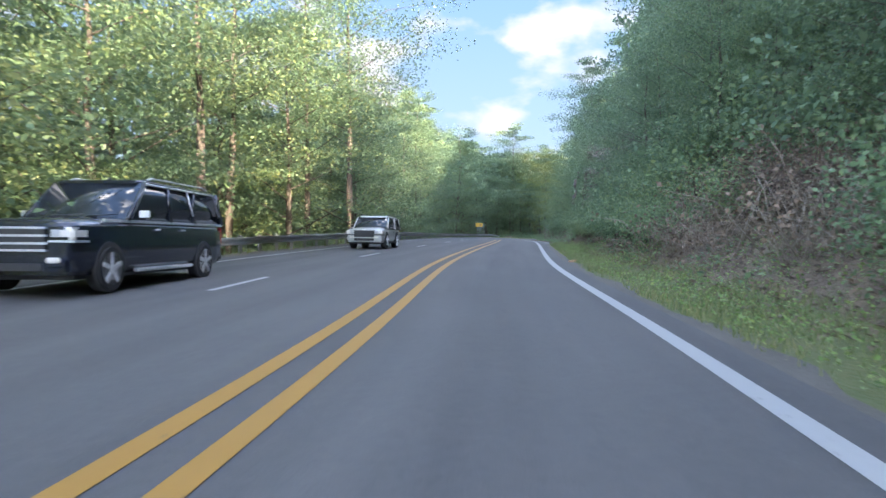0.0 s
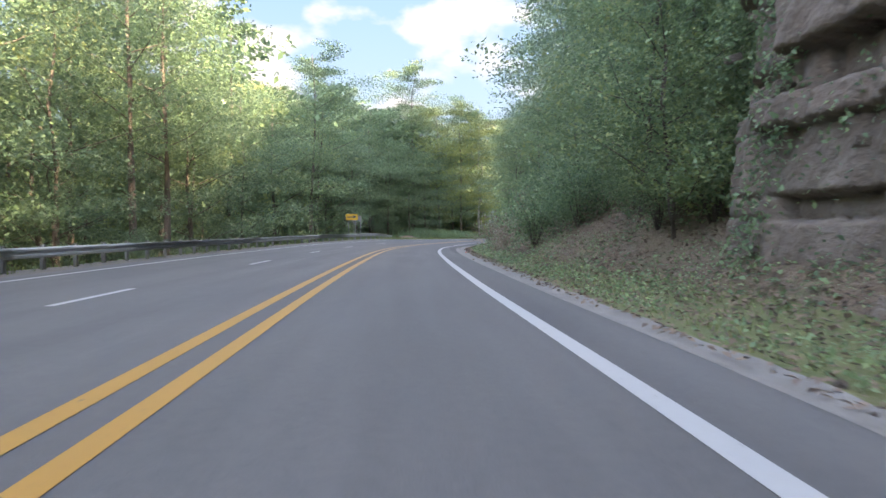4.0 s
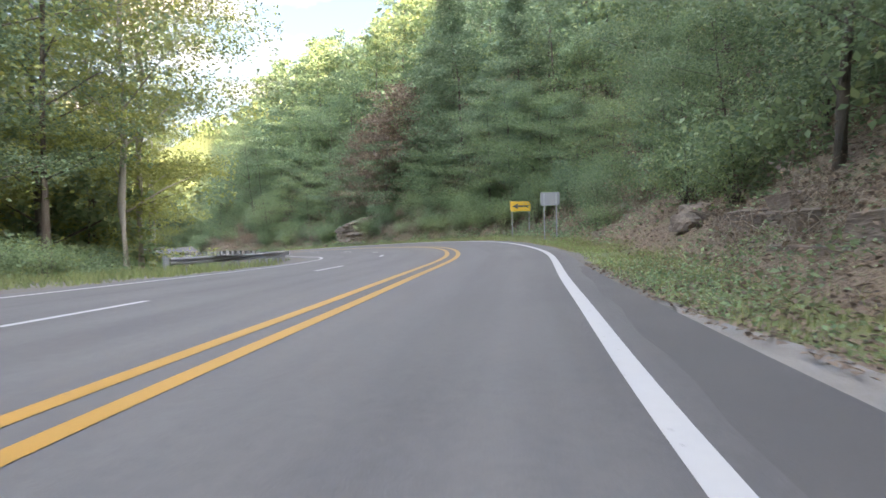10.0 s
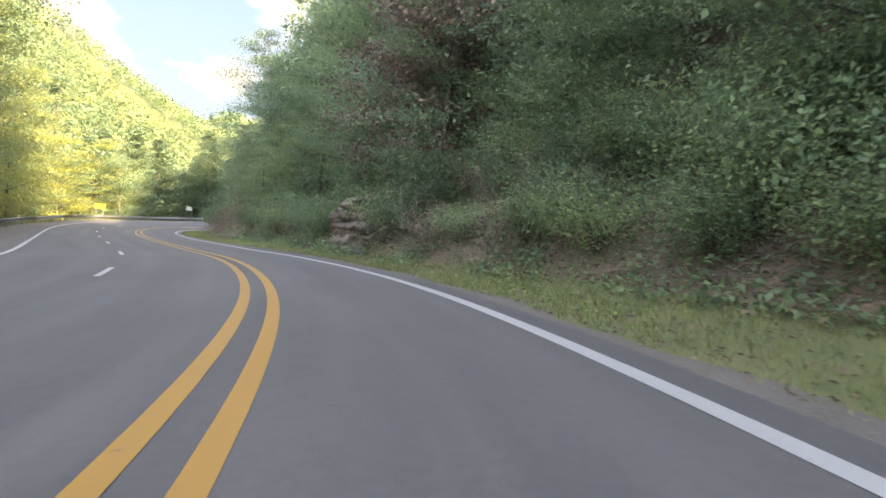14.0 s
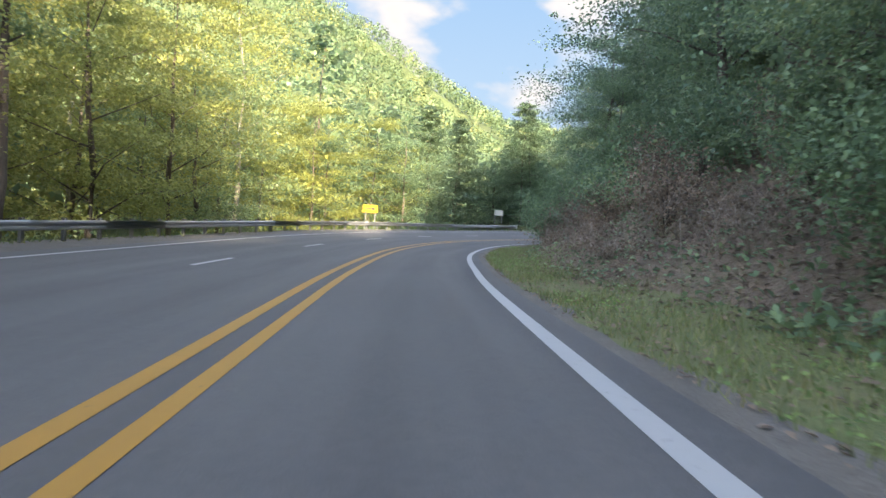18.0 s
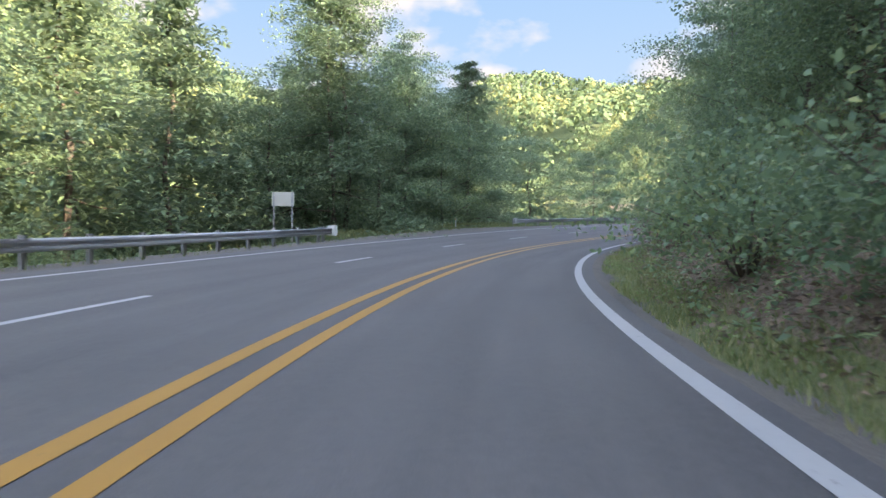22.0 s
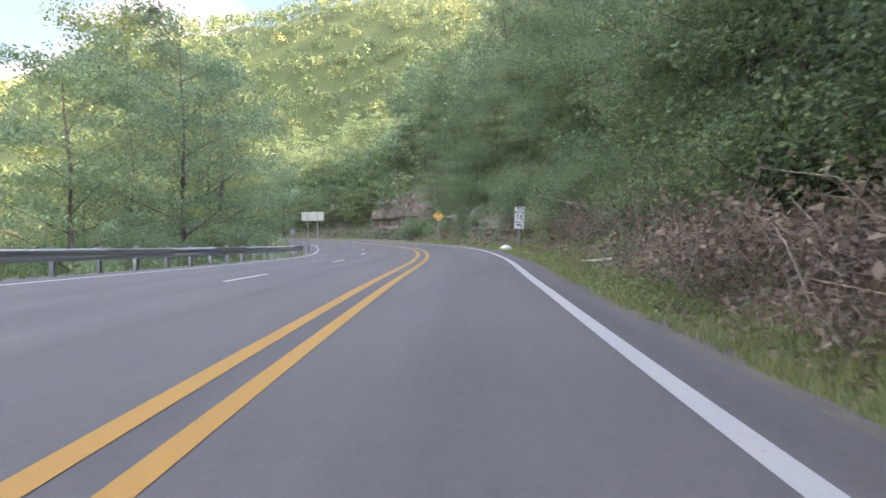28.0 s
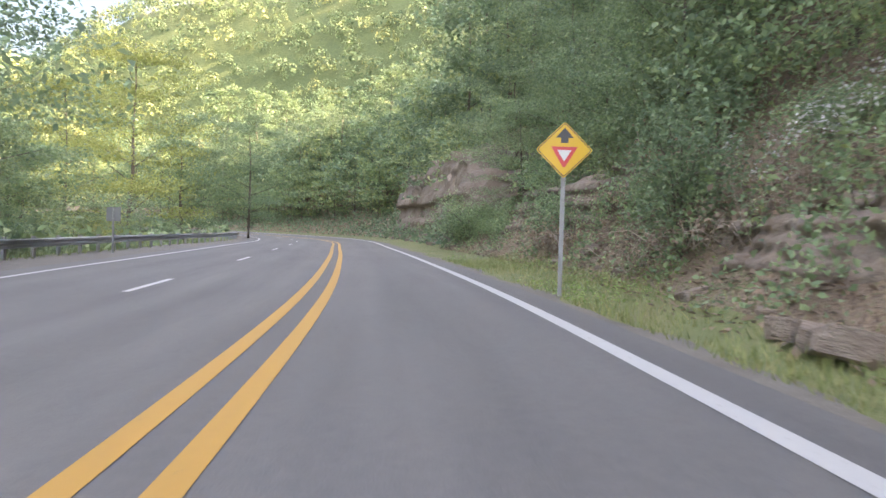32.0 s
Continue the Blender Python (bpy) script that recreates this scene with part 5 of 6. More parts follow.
def arrow_sign(x, y, mid, face, way, posts, width=1.52, height=0.76):
    """Large yellow arrow board; mid: height of its middle; way: 1 points right."""
    z0 = base_z(x, y) - 0.3
    ob = sign_thing("arrow_sign", x, y, z0, face, "yellow warning sign with a large black arrow on steel posts")
    c = mid - z0
    panel = part("panel", outline(bmesh.new(), rounded(width, height, 0.04, 0, 0, c), -0.03, 0.004), M_SIGN_YELLOW, ob)
    k = width / 1.3
    pts = [(-0.5, -0.06), (0.18, -0.06), (0.12, -0.2), (0.52, 0), (0.12, 0.2), (0.18, 0.06), (-0.5, 0.06)]
    part("arrow", outline(bmesh.new(), [(px * k * way, c + pz * k) for px, pz in pts], -0.036, 0.004), M_SIGN_BLACK, panel, "black arrow")
    bm = bmesh.new()
    for a, b in ((rounded(width - 0.03, height - 0.03, 0.035, 0, 0, c), rounded(width - 0.065, height - 0.065, 0.03, 0, 0, c)),):
        va, vb = [bm.verts.new((px, -0.034, pz)) for px, pz in a], [bm.verts.new((px, -0.034, pz)) for px, pz in b]
        for i in range(len(a)):
            bm.faces.new((va[i], va[(i + 1) % len(a)], vb[(i + 1) % len(a)], vb[i]))
    part("border", bm, M_SIGN_BLACK, panel, "thin black border")
    for px, top in posts:
        part("post", u_post(c + top), M_POST_STEEL, ob).location = (px, 0.0, 0)
    return ob


def plate_back(x, y, mid, face, w, h, posts, label, mat=None, lift=0.1):
    """A sign seen from behind: bare plate with its posts in front."""
    z0 = base_z(x, y) - 0.3
    ob = sign_thing("sign_back", x, y, z0, face, label)
    c = mid - z0
    part("panel", outline(bmesh.new(), rounded(w, h, 0.04, 0, 0, c), 0.03, 0.004), mat or M_SIGN_BACK, ob)
    for px in posts:
        part("post", u_post(c + h / 2 - 0.02), M_POST_STEEL, ob).location = (px, 0, 0)
        for dz in (-h * 0.3, h * 0.3):
            bm = bmesh.new()
            bmesh.ops.create_cone(bm, cap_ends=True, segments=8, radius1=0.02, radius2=0.018, depth=0.02, matrix=Matrix.Translation((px, -0.02, c + dz)) @ Matrix.Rotation(radians(90), 4, "X"))
            part("bolt", bm, M_STEEL, ob)
    return ob


arrow_sign(-9.1, 55.8, 2.12, -2, 1, ((-0.42, 0.25), (0.42, 0.25)))
plate_back(-8.75, 57.6, 2.0, 2, 1.22, 0.62, (-0.35, 0.5), "bare back of an arrow sign facing the other way")
arrow_sign(37.1, 102.9, 2.3, -27, -1, ((-0.64, 0.2), (0.64, 0.2)))
plate_back(33.35, 93.9, 2.25, -31, 1.15, 0.78, (-0.36, 0.36), "bare aluminium back of a sign on two steel posts")
arrow_sign(6.15, 214.0, -0.05, 4, 1, ((-0.45, 0.2), (0.52, 0.2)))
plate_back(16.0, 243.0, 0.95, -6, 1.22, 0.76, (-0.5, 0.5), "pale weathered sign on two posts by the rail end", M_SIGN_PALE)
# the cream plate colour holds the sunlight seen on this bare back
plate_back(99.5, 303.5, 4.17, -54, 1.68, 0.69, (-0.36, 0.36), "wide pale sign seen from behind on two steel posts", M_SIGN_PALE)
plate_back(118.5, 324.5, 4.2, -50, 0.6, 0.6, (0.0,), "small square sign seen from behind on a post")


def text_mesh(words, size, mat, name):
    cu = bpy.data.curves.new(name, "FONT")
    cu.body, cu.size, cu.align_x, cu.align_y, cu.extrude = words, size, "CENTER", "CENTER", 0.002
    tmp = bpy.data.objects.new(name, cu)
    scene.collection.objects.link(tmp)
    me = bpy.data.meshes.new_from_object(tmp)
    bpy.data.objects.remove(tmp)
    me.materials.clear()
    me.materials.append(mat)
    me.transform(Matrix.Rotation(radians(90), 4, "X"))
    return me


def route_sign(x, y, face):
    z0 = base_z(x, y) - 0.3
    ob = sign_thing("route_sign", x, y, z0, face, "white route marker assembly with three plates on a leaning post", tilt=4.0)
    part("post", u_post(3.86 - z0 - 0.1), M_POST_STEEL, ob)
    c = 3.66 - z0
    rows = ((c, 0.66, 0.34), (c - 0.49, 0.62, 0.6), (c - 1.02, 0.62, 0.42))
    for k, (z, w, h) in enumerate(rows):
        plate = part("plate", outline(bmesh.new(), rounded(w, h, 0.05, 0, 0, z), -0.03, 0.004), M_SIGN_WHITE, ob)
        a, b = rounded(w - 0.03, h - 0.03, 0.045, 0, 0, z), rounded(w - 0.06, h - 0.06, 0.035, 0, 0, z)
        bm = bmesh.new()
        va, vb = [bm.verts.new((px, -0.034, pz)) for px, pz in a], [bm.verts.new((px, -0.034, pz)) for px, pz in b]
        for i in range(len(a)):
            bm.faces.new((va[i], va[(i + 1) % len(a)], vb[(i + 1) % len(a)], vb[i]))
        part("border", bm, M_SIGN_BLACK, plate)
        if k < 2:
            t = part("lettering", text_mesh(("TO", "16")[k], (0.27, 0.5)[k], M_SIGN_BLACK, "lettering"), None, plate, "black letters" if k == 0 else "black numerals")
            t.location = (0, -0.036, z)
        else:
            pts = [(0.17, -0.14), (0.17, 0.08), (0.0, 0.08), (0.0, 0.14), (-0.2, 0.05), (0.0, -0.04), (0.0, 0.02), (0.1, 0.02), (0.1, -0.14)]
            part("arrow", outline(bmesh.new(), [(px, z + pz) for px, pz in pts], -0.037, 0.003), M_SIGN_BLACK, plate, "black arrow turning left")


route_sign(99.0, 286.0, -58)


def yield_sign(x, y, mid, face):
    z0 = base_z(x, y) - 0.3
    ob = sign_thing("yield_ahead_sign", x, y, z0, face, "yellow diamond warning sign with yield symbol on a steel post", tilt=1.0)
    c = mid - z0
    part("post", u_post(c + 0.45), M_POST_STEEL, ob)
    panel = part("panel", outline(bmesh.new(), rounded(0.77, 0.77, 0.05, 45, 0, c), -0.03, 0.004), M_SIGN_YELLOW, ob)
    a, b = rounded(0.735, 0.735, 0.045, 45, 0, c), rounded(0.705, 0.705, 0.04, 45, 0, c)
    bm = bmesh.new()
    va, vb = [bm.verts.new((px, -0.034, pz)) for px, pz in a], [bm.verts.new((px, -0.034, pz)) for px, pz in b]
    for i in range(len(a)):
        bm.faces.new((va[i], va[(i + 1) % len(a)], vb[(i + 1) % len(a)], vb[i]))
    part("border", bm, M_SIGN_BLACK, panel)
    part("triangle", outline(bmesh.new(), [(-0.25, c + 0.06), (0.25, c + 0.06), (0.02, c - 0.33), (-0.02, c - 0.33)], -0.036, 0.003), M_SIGN_RED, panel, "red triangle pointing down")
    part("triangle_centre", outline(bmesh.new(), [(-0.135, c - 0.005), (0.135, c - 0.005), (0.0, c - 0.22)], -0.041, 0.003), M_SIGN_WHITE, panel, "white middle of the triangle")
    part("arrow", outline(bmesh.new(), [(-0.07, c + 0.13), (0.07, c + 0.13), (0.07, c + 0.23), (0.17, c + 0.23), (0.0, c + 0.42), (-0.17, c + 0.23), (-0.07, c + 0.23)], -0.036, 0.003), M_SIGN_BLACK, panel, "black arrow pointing up")


yield_sign(116.15, 302.5, 4.76, -55)


def marker_post(x, y, h):
    z0 = base_z(x, y) - 0.2
    ob = sign_thing("marker_post", x, y, z0, -30, "slim white roadside marker post", "marker post")
    part("post", outline(bmesh.new(), rounded(0.1, h + 0.2, 0.03, 0, 0, (h + 0.2) / 2), -0.02, 0.02), M_SIGN_WHITE, ob)
    part("reflector", outline(bmesh.new(), rounded(0.07, 0.12, 0.02, 0, 0, h + 0.08), -0.026, 0.005), M_SIGN_YELLOW, ob, "yellow reflector")


marker_post(28.0, 258.1, 1.05)


def sack(x, y):
    z0 = base_z(x, y)
    bm = bmesh.new()
    bmesh.ops.create_icosphere(bm, subdivisions=4, radius=1)
    for v in bm.verts:
        n = noise.noise(v.co * 2.3) * 0.16 + noise.noise(v.co * 6) * 0.05
        v.co = Vector((v.co.x * 0.33, v.co.y * 0.26, max(v.co.z, -0.55) * 0.2)) * (1 + n)
    bmesh.ops.create_cone(bm, cap_ends=True, segments=9, radius1=0.06, radius2=0.02, depth=0.18, matrix=Matrix.Translation((-0.37, 0, 0.02)) @ Matrix.Rotation(radians(-80), 4, "Y"))
    for f in bm.faces:
        f.smooth = True
    me = bpy.data.meshes.new("plastic_bag")
    bm.to_mesh(me)
    bm.free()
    me.materials.append(M_BAG)
    ob = new("plastic_bag", me)
    ob.matrix_world = pose(x, y, z0 + 0.16, 0, 3, -50)
    tagged(ob, "full white plastic rubbish bag lying on the grass verge", "rubbish bag")


sack(*road(415.4, 5.0)[:2])


# ---- rock ----
def stone_mesh(seed):
    rng = random.Random(seed)
    bm = bmesh.new()
    bmesh.ops.create_cube(bm, size=1)
    for v in bm.verts:
        v.co += Vector((rng.uniform(-0.07, 0.07), rng.uniform(-0.09, 0.09), rng.uniform(-0.1, 0.1)))
    bmesh.ops.bevel(bm, geom=bm.edges[:], offset=0.06, segments=1, affect="EDGES")
    for v in bm.verts:
        v.co += Vector((rng.uniform(-0.03, 0.03), rng.uniform(-0.03, 0.03), rng.uniform(-0.03, 0.03)))
    me = bpy.data.meshes.new("stone")
    bm.to_mesh(me)
    bm.free()
    me.materials.append(M_ROCK)
    return me


STONES = [stone_mesh(k) for k in range(7)]


def rock_face(s0, s1, off, tall, label, layer=0.7, run=1.5, lean=0.25, gap=0.0):
    """Layered sandstone set into the slope: blocks in courses, stepping back as they rise."""
    start = place(s0, float(foot_right(s0)) + off)
    ob = thing("rock_face", Matrix.Translation(start), label, "rock face", "rock faces")
    h = -0.3
    while h < tall:
        t = layer * random.uniform(0.55, 1.35)
        s = s0 + random.uniform(-0.5, 0.5)
        while s < s1:
            w = run * random.uniform(0.5, 1.6)
            f = (s - s0) / (s1 - s0)
            top = tall * (0.55 + 0.45 * math.sin(3.14 * min(max(f, 0.03), 0.97))) * random.uniform(0.85, 1.1)
            if h < top and random.random() > gap:
                u = float(foot_right(s)) + off + h * lean + random.uniform(-0.28, 0.28)
                deep = max(1.0, h / 0.9 - h * lean + 1.4)
                p = place(s + w / 2, u + deep / 2, h + t / 2)
                m = Matrix.Translation(p - start) @ Euler((radians(random.uniform(-4, 4)), radians(random.uniform(-5, 5)), radians(heading(s) + random.uniform(-9, 9)))).to_matrix().to_4x4() @ Matrix.Diagonal((deep, w * 1.08, t * 1.1, 1))
                part("stone", random.choice(STONES), None, ob).matrix_basis = m
            s += w
        h += t * 0.93
    return ob


def cliff(s0, s1, off, tall, label, layer=0.5, run=1.4, lean=0.15, rough=0.2, seed=1, step=0.1):
    """A bedded rock wall: one weathered mass in courses, with joints worn back, and loose stones on and under it."""
    rng = np.random.default_rng(seed)
    start = place(s0, float(foot_right(s0)) + off)
    ob = thing("rock_face", Matrix.Translation(start), label, "rock face", "rock faces")
    S = np.arange(s0, s1 + 0.1, step)
    F = np.linspace(0, 1, int(tall / (0.7 * step)))
    f = (S - s0) / (s1 - s0)
    top = tall * (0.5 + 0.5 * np.sin(np.pi * np.clip(f, 0.02, 0.98)) ** 0.5) * (1 + 0.12 * np.sin(S * 0.8) + 0.07 * np.sin(S * 2.3 + 1))
    H = -0.4 + F[:, None] * (top + 0.4)[None]
    bed = H + 0.1 * np.sin(S * 0.3)[None] + 0.02 * np.sin(S * 1.3)[None]
    edges = np.cumsum(rng.uniform(0.35, 1.6, 80) * layer) - 0.6
    row = np.clip(np.searchsorted(edges, bed), 1, 79)
    gap = np.minimum(bed - edges[row - 1], edges[row] - bed)
    back = np.zeros(H.shape)
    for k in np.unique(row):
        cuts = s0 - 2 + np.cumsum(rng.uniform(0.3, 1.8, 200) * run)
        set_back = rng.normal(size=201) * rough + rng.normal() * rough * 0.8
        i = np.clip(np.searchsorted(cuts, S), 1, 199)
        joint = np.minimum(S - cuts[i - 1], cuts[i] - S)
        line = set_back[i] + 0.14 * np.exp(-(joint / 0.06) ** 2)
        back = np.where(row == k, line[None], back)
    back = back + 0.14 * np.exp(-(gap / 0.035) ** 2)
    ragged = sum(np.sin(H * a + S[None] * b + c) for a, b, c in rng.uniform(1, 9, (9, 3))) * 0.014 + rng.normal(size=H.shape) * 0.014
    U = foot_right(S)[None] + off + np.maximum(H, 0) * lean + back + ragged + (2.2 * (np.abs(2 * f - 1) ** 8))[None]
    crest = [(0.5, 0.12), (2.0, 0.5), (6.0, 2.2)]
    H = np.concatenate([H] + [H[-1:] + b for a, b in crest])
    U = np.concatenate([U] + [U[-1:] + a for a, b in crest])
    p = road(np.broadcast_to(S, H.shape), U, H) - np.array(start)
    me = mesh_from("rock", p.reshape(-1, 3), grid_faces(len(H), len(S))[:, ::-1], M_ROCK)
    part("rock", me, None, ob)
    for _ in range(int((s1 - s0) * 1.1)):
        s, h = random.uniform(s0, s1), random.choice([0.0, 0.0, 0.0, random.uniform(0.3, tall * 0.7)])
        k = random.uniform(0.15, 0.5)
        q = place(s, float(foot_right(s)) + off + max(h, 0) * lean - (random.uniform(0.0, 0.7) if h == 0 else -0.05), h + k * 0.15)
        m = Matrix.Translation(q - start) @ Euler((random.uniform(-0.3, 0.3), random.uniform(-0.3, 0.3), random.uniform(0, 6))).to_matrix().to_4x4() @ Matrix.Diagonal((k, k * 1.4, k * 0.6, 1))
        part("stone", random.choice(STONES), None, ob).matrix_basis = m
    return ob


cliff(53, 74, 0.9, 9.5, "tall brown sandstone cliff hung with vines", 0.8, 1.5, 0.1, 0.2, 1)
def hanging_vines(s0, s1, off, tall, n, lean):
    """Leaves trailing over a rock face in patches."""
    s = RNG.uniform(s0, s1, n)
    h = RNG.uniform(0.2, tall, n)
    k = np.sin(s * 1.1) + np.sin(s * 2.7 + h * 0.4) + 0.22 * (h - tall * 0.5) + RNG.normal(size=n) * 0.5 > 0.3
    s, h = s[k], h[k]
    p = road(s, foot_right(s) + off + h * lean - RNG.uniform(0.15, 0.55, len(s)), h)
    v, f = leaf_cards(p, RNG.uniform(0.07, 0.15, len(s)), 0.35)
    tagged(new("hanging_vines", mesh_from("hanging_vines", v, f, M_LEAF)), "green vines trailing down the cliff", "vines", kind="stuff")


hanging_vines(53, 74, 0.9, 9.5, 30000, 0.1)
hanging_vines(418, 470, 0.5, 2.6, 16000, 0.4)
rock_face(114, 124, 1.0, 2.0, "sandstone outcrop on the wooded bank", 0.5, 1.1, 0.6, 0.35)
rock_face(151, 165, 0.8, 1.3, "tilted sandstone slabs on the bank", 0.45, 1.5, 0.9, 0.35)
cliff(219.5, 228.5, 0.5, 2.5, "overhanging sandstone ledge at the roadside", 0.32, 1.1, 0.16, 0.14, 3)
rock_face(234, 241, 1.3, 1.3, "broken rock face under hanging brush", 0.5, 1.0, 0.45, 0.35)
cliff(417.5, 428, 0.5, 2.1, "brown bedded rock cut with loose earth above", 0.2, 1.0, 0.42, 0.09, 4)
cliff(427.5, 441, 0.5, 1.8, "low crumbling bedded rock with rubble at its foot", 0.2, 0.9, 0.5, 0.1, 7)
cliff(441, 464, 0.9, 3.0, "low broken rock face beside the road", 0.35, 1.3, 0.4, 0.16, 5)
cliff(466, 506, 0.5, 6.5, "pale rock cliff beyond the warning sign", 0.8, 2.0, 0.2, 0.2, 6, 0.25)


def boulder(s, u, size, label="weathered sandstone boulder lying on the bank"):
    x, y, _ = road(s, u)
    bm = bmesh.new()
    bmesh.ops.create_icosphere(bm, subdivisions=3, radius=1)
    k = random.uniform(0, 50)
    for v in bm.verts:
        n = noise.noise(v.co * 1.3 + Vector((k, 0, 0))) * 0.45 + noise.noise(v.co * 4 + Vector((0, k, 0))) * 0.12
        v.co = v.co * (1 + n)
        v.co.z = max(v.co.z, -0.5) * 0.75
    me = bpy.data.meshes.new("boulder")
    bm.to_mesh(me)
    bm.free()
    me.materials.append(M_ROCK)
    ob = new("boulder", me)
    ob.matrix_world = pose(x, y, base_z(x, y) + 0.22 * size, 0, 0, random.uniform(0, 360)) @ Matrix.Diagonal((size, size, size, 1))
    tagged(ob, label, "boulder", "loose boulders")


for s, u, k in ((61.9, 9.0, 0.75), (66, 9.2, 0.5), (71.5, 9.0, 0.4), (104, 8.9, 0.45), (106.5, 8.5, 0.35), (120, 8.7, 0.6), (124, 9.4, 0.8), (149.2, 6.9, 0.32), (153, 8.0, 0.4),
                (168.0, 7.7, 0.5), (169.2, 8.3, 0.65), (226, 8.2, 0.6), (12, 10.2, 0.5), (16, 9.6, 0.4), (272, 9.6, 0.35), (428, 8.0, 0.4), (447, 7.9, 0.35)):
    boulder(s, u, k)


# heap of red-brown earth past the end of the rail
M_CLAY = surface("red_brown_earth", [(0.3, (0.095, 0.062, 0.042)), (0.5, (0.15, 0.1, 0.07)), (0.7, (0.2, 0.142, 0.1))], 1.2, 12, 0.95, 0.9, dist=0.08, grain=0.55)


def earth_mound(s, u, wide, deep, tall):
    x, y, _ = road(s, u)
    g = np.linspace(-1, 1, 29)
    gx, gy = np.meshgrid(g, g)
    r = np.hypot(gx, gy)
    z = tall * np.exp(-(r * 1.55) ** 2.4) * (1 + 0.25 * np.sin(gx * 5 + 1) * np.cos(gy * 4)) - 0.12
    ob = new("earth_mound", mesh_from("earth_mound", np.stack([gx * wide, gy * deep, z], -1).reshape(-1, 3), grid_faces(29, 29), M_CLAY, True))
    ob.matrix_world = pose(x, y, base_z(x, y), 0, 0, heading(s))
    tagged(ob, "low heap of reddish brown earth past the rail's end", "earth heap")


earth_mound(150.5, -15.6, 3.0, 4.4, 0.62)
# pebbles and scraps swept to the road's edge
for i in range(26):
    s = random.uniform(56, 156) if i < 20 else random.uniform(405, 440)
    boulder(s, float(paved_right(s)) + random.uniform(0.1, 0.9), random.uniform(0.025, 0.06), "small loose stone washed to the road's edge")


def scrap(s, u, mat, label, size=1.0):
    x, y, _ = road(s, u)
    bm = box(bmesh.new(), (0.3 * size, 0.12 * size, 0.08 * size), (0, 0, 0.04 * size), bevel=0.015 * size)
    for v in bm.verts:
        v.co += Vector((0, 0, 0.02 * math.sin(v.co.x * 17))) + Vector((0, 0.02 * math.cos(v.co.x * 13), 0))
    me = bpy.data.meshes.new("litter")
    bm.to_mesh(me)
    bm.free()
    me.materials.append(mat)
    ob = new("litter", me)
    ob.matrix_world = pose(x, y, base_z(x, y) + 0.005, 0, 0, random.uniform(20, 80))
    tagged(ob, label, "litter")


M_CARTON = surface("faded_carton", [(0.2, (0.42, 0.2, 0.12)), (0.8, (0.52, 0.3, 0.2))], 6, 30, 0.8, 0.2)
scrap(17.6, 4.35, M_CARTON, "crushed faded orange carton on the verge")
scrap(99.3, 7.1, M_CARTON, "crumpled orange wrapper among the weeds", 0.6)
scrap(96.3, 5.2, M_SIGN_RED, "small red scrap lying in the gutter", 0.45)
scrap(427.5, 5.0, M_BAG, "scrap of white plastic on the verge")

# ---- fallen wood ----
def limb(points, radii, name, label, forks=()):
    """A dead trunk or branch through places on the road's plan: (s, u, height)."""
    ps = [place(*p) for p in points]
    bm = bmesh.new()
    tube(bm, [p - ps[0] for p in ps], radii, 8)
    ob = thing(name, Matrix.Translation(ps[0]), label, "fallen wood")
    part("wood", bm, M_DEADWOOD, ob)
    for i, (f, d, r) in enumerate(forks):
        k = min(int(f * (len(ps) - 1)), len(ps) - 2)
        a = ps[k].lerp(ps[k + 1], f * (len(ps) - 1) - k) - ps[0]
        v = Vector(d)
        part("branch", tube(bmesh.new(), [a, a + v * 0.5 + Vector((0, 0, 0.1)), a + v], [r, r * 0.7, r * 0.2], 6), M_DEADWOOD, ob)


limb([(399.3, 5.7, 0.08), (398.6, 5.8, 0.13), (397.8, 5.88, 0.16), (397.0, 6.0, 0.22), (396.2, 6.1, 0.28)], [0.035, 0.05, 0.06, 0.075, 0.08], "log", "pale fallen log lying at the edge of the verge")
limb([(401.5, 6.75, 0.1), (400.6, 6.9, 0.55), (399.7, 6.9, 1.05), (399.0, 7.1, 1.5), (398.4, 7.2, 1.85), (397.6, 7.6, 2.05)], [0.06, 0.07, 0.075, 0.09, 0.11, 0.1], "fallen_branch", "leaning dead branch propped on the bank", ((0.15, (0.9, -0.1, -0.15), 0.035), (0.6, (-0.4, 0.9, 0.5), 0.025)))
limb([(395, 8.4, 0.9), (393, 9.4, 2.0), (391, 10.6, 3.1)], [0.09, 0.1, 0.06], "fallen_branch", "grey dead branch lying up the slope", ((0.6, (0.3, 0.9, 0.7), 0.03),))
limb([(409.2, 4.75, 0.05), (408.0, 4.95, 0.1), (406.9, 4.9, 0.08), (405.9, 5.2, 0.05)], [0.01, 0.014, 0.014, 0.008], "fallen_branch", "thin pale crooked stick on the verge")
limb([(403.4, 6.6, 0.35), (403.3, 6.7, 0.8), (403.2, 6.9, 1.15)], [0.08, 0.07, 0.03], "broken_stump", "splintered pale broken stump at the foot of the bank", ((0.5, (0.25, 0.3, 0.35), 0.03),))
limb([(189.0, 7.6, 0.0), (188.2, 8.3, 0.16), (187.6, 9.2, 0.5), (187.2, 10.0, 0.75)], [0.02, 0.035, 0.035, 0.02], "fallen_branch", "curved bare branch on the bank")
limb([(123.2, 6.4, 0.05), (124.3, 7.2, 0.12), (125.6, 8.0, 0.3)], [0.09, 0.08, 0.05], "fallen_branch", "broken branch lying in the gutter")
limb([(121.0, 6.3, 0.04), (121.4, 7.0, 0.07), (121.7, 7.6, 0.14)], [0.06, 0.05, 0.03], "fallen_branch", "short broken branch lying in the gutter")
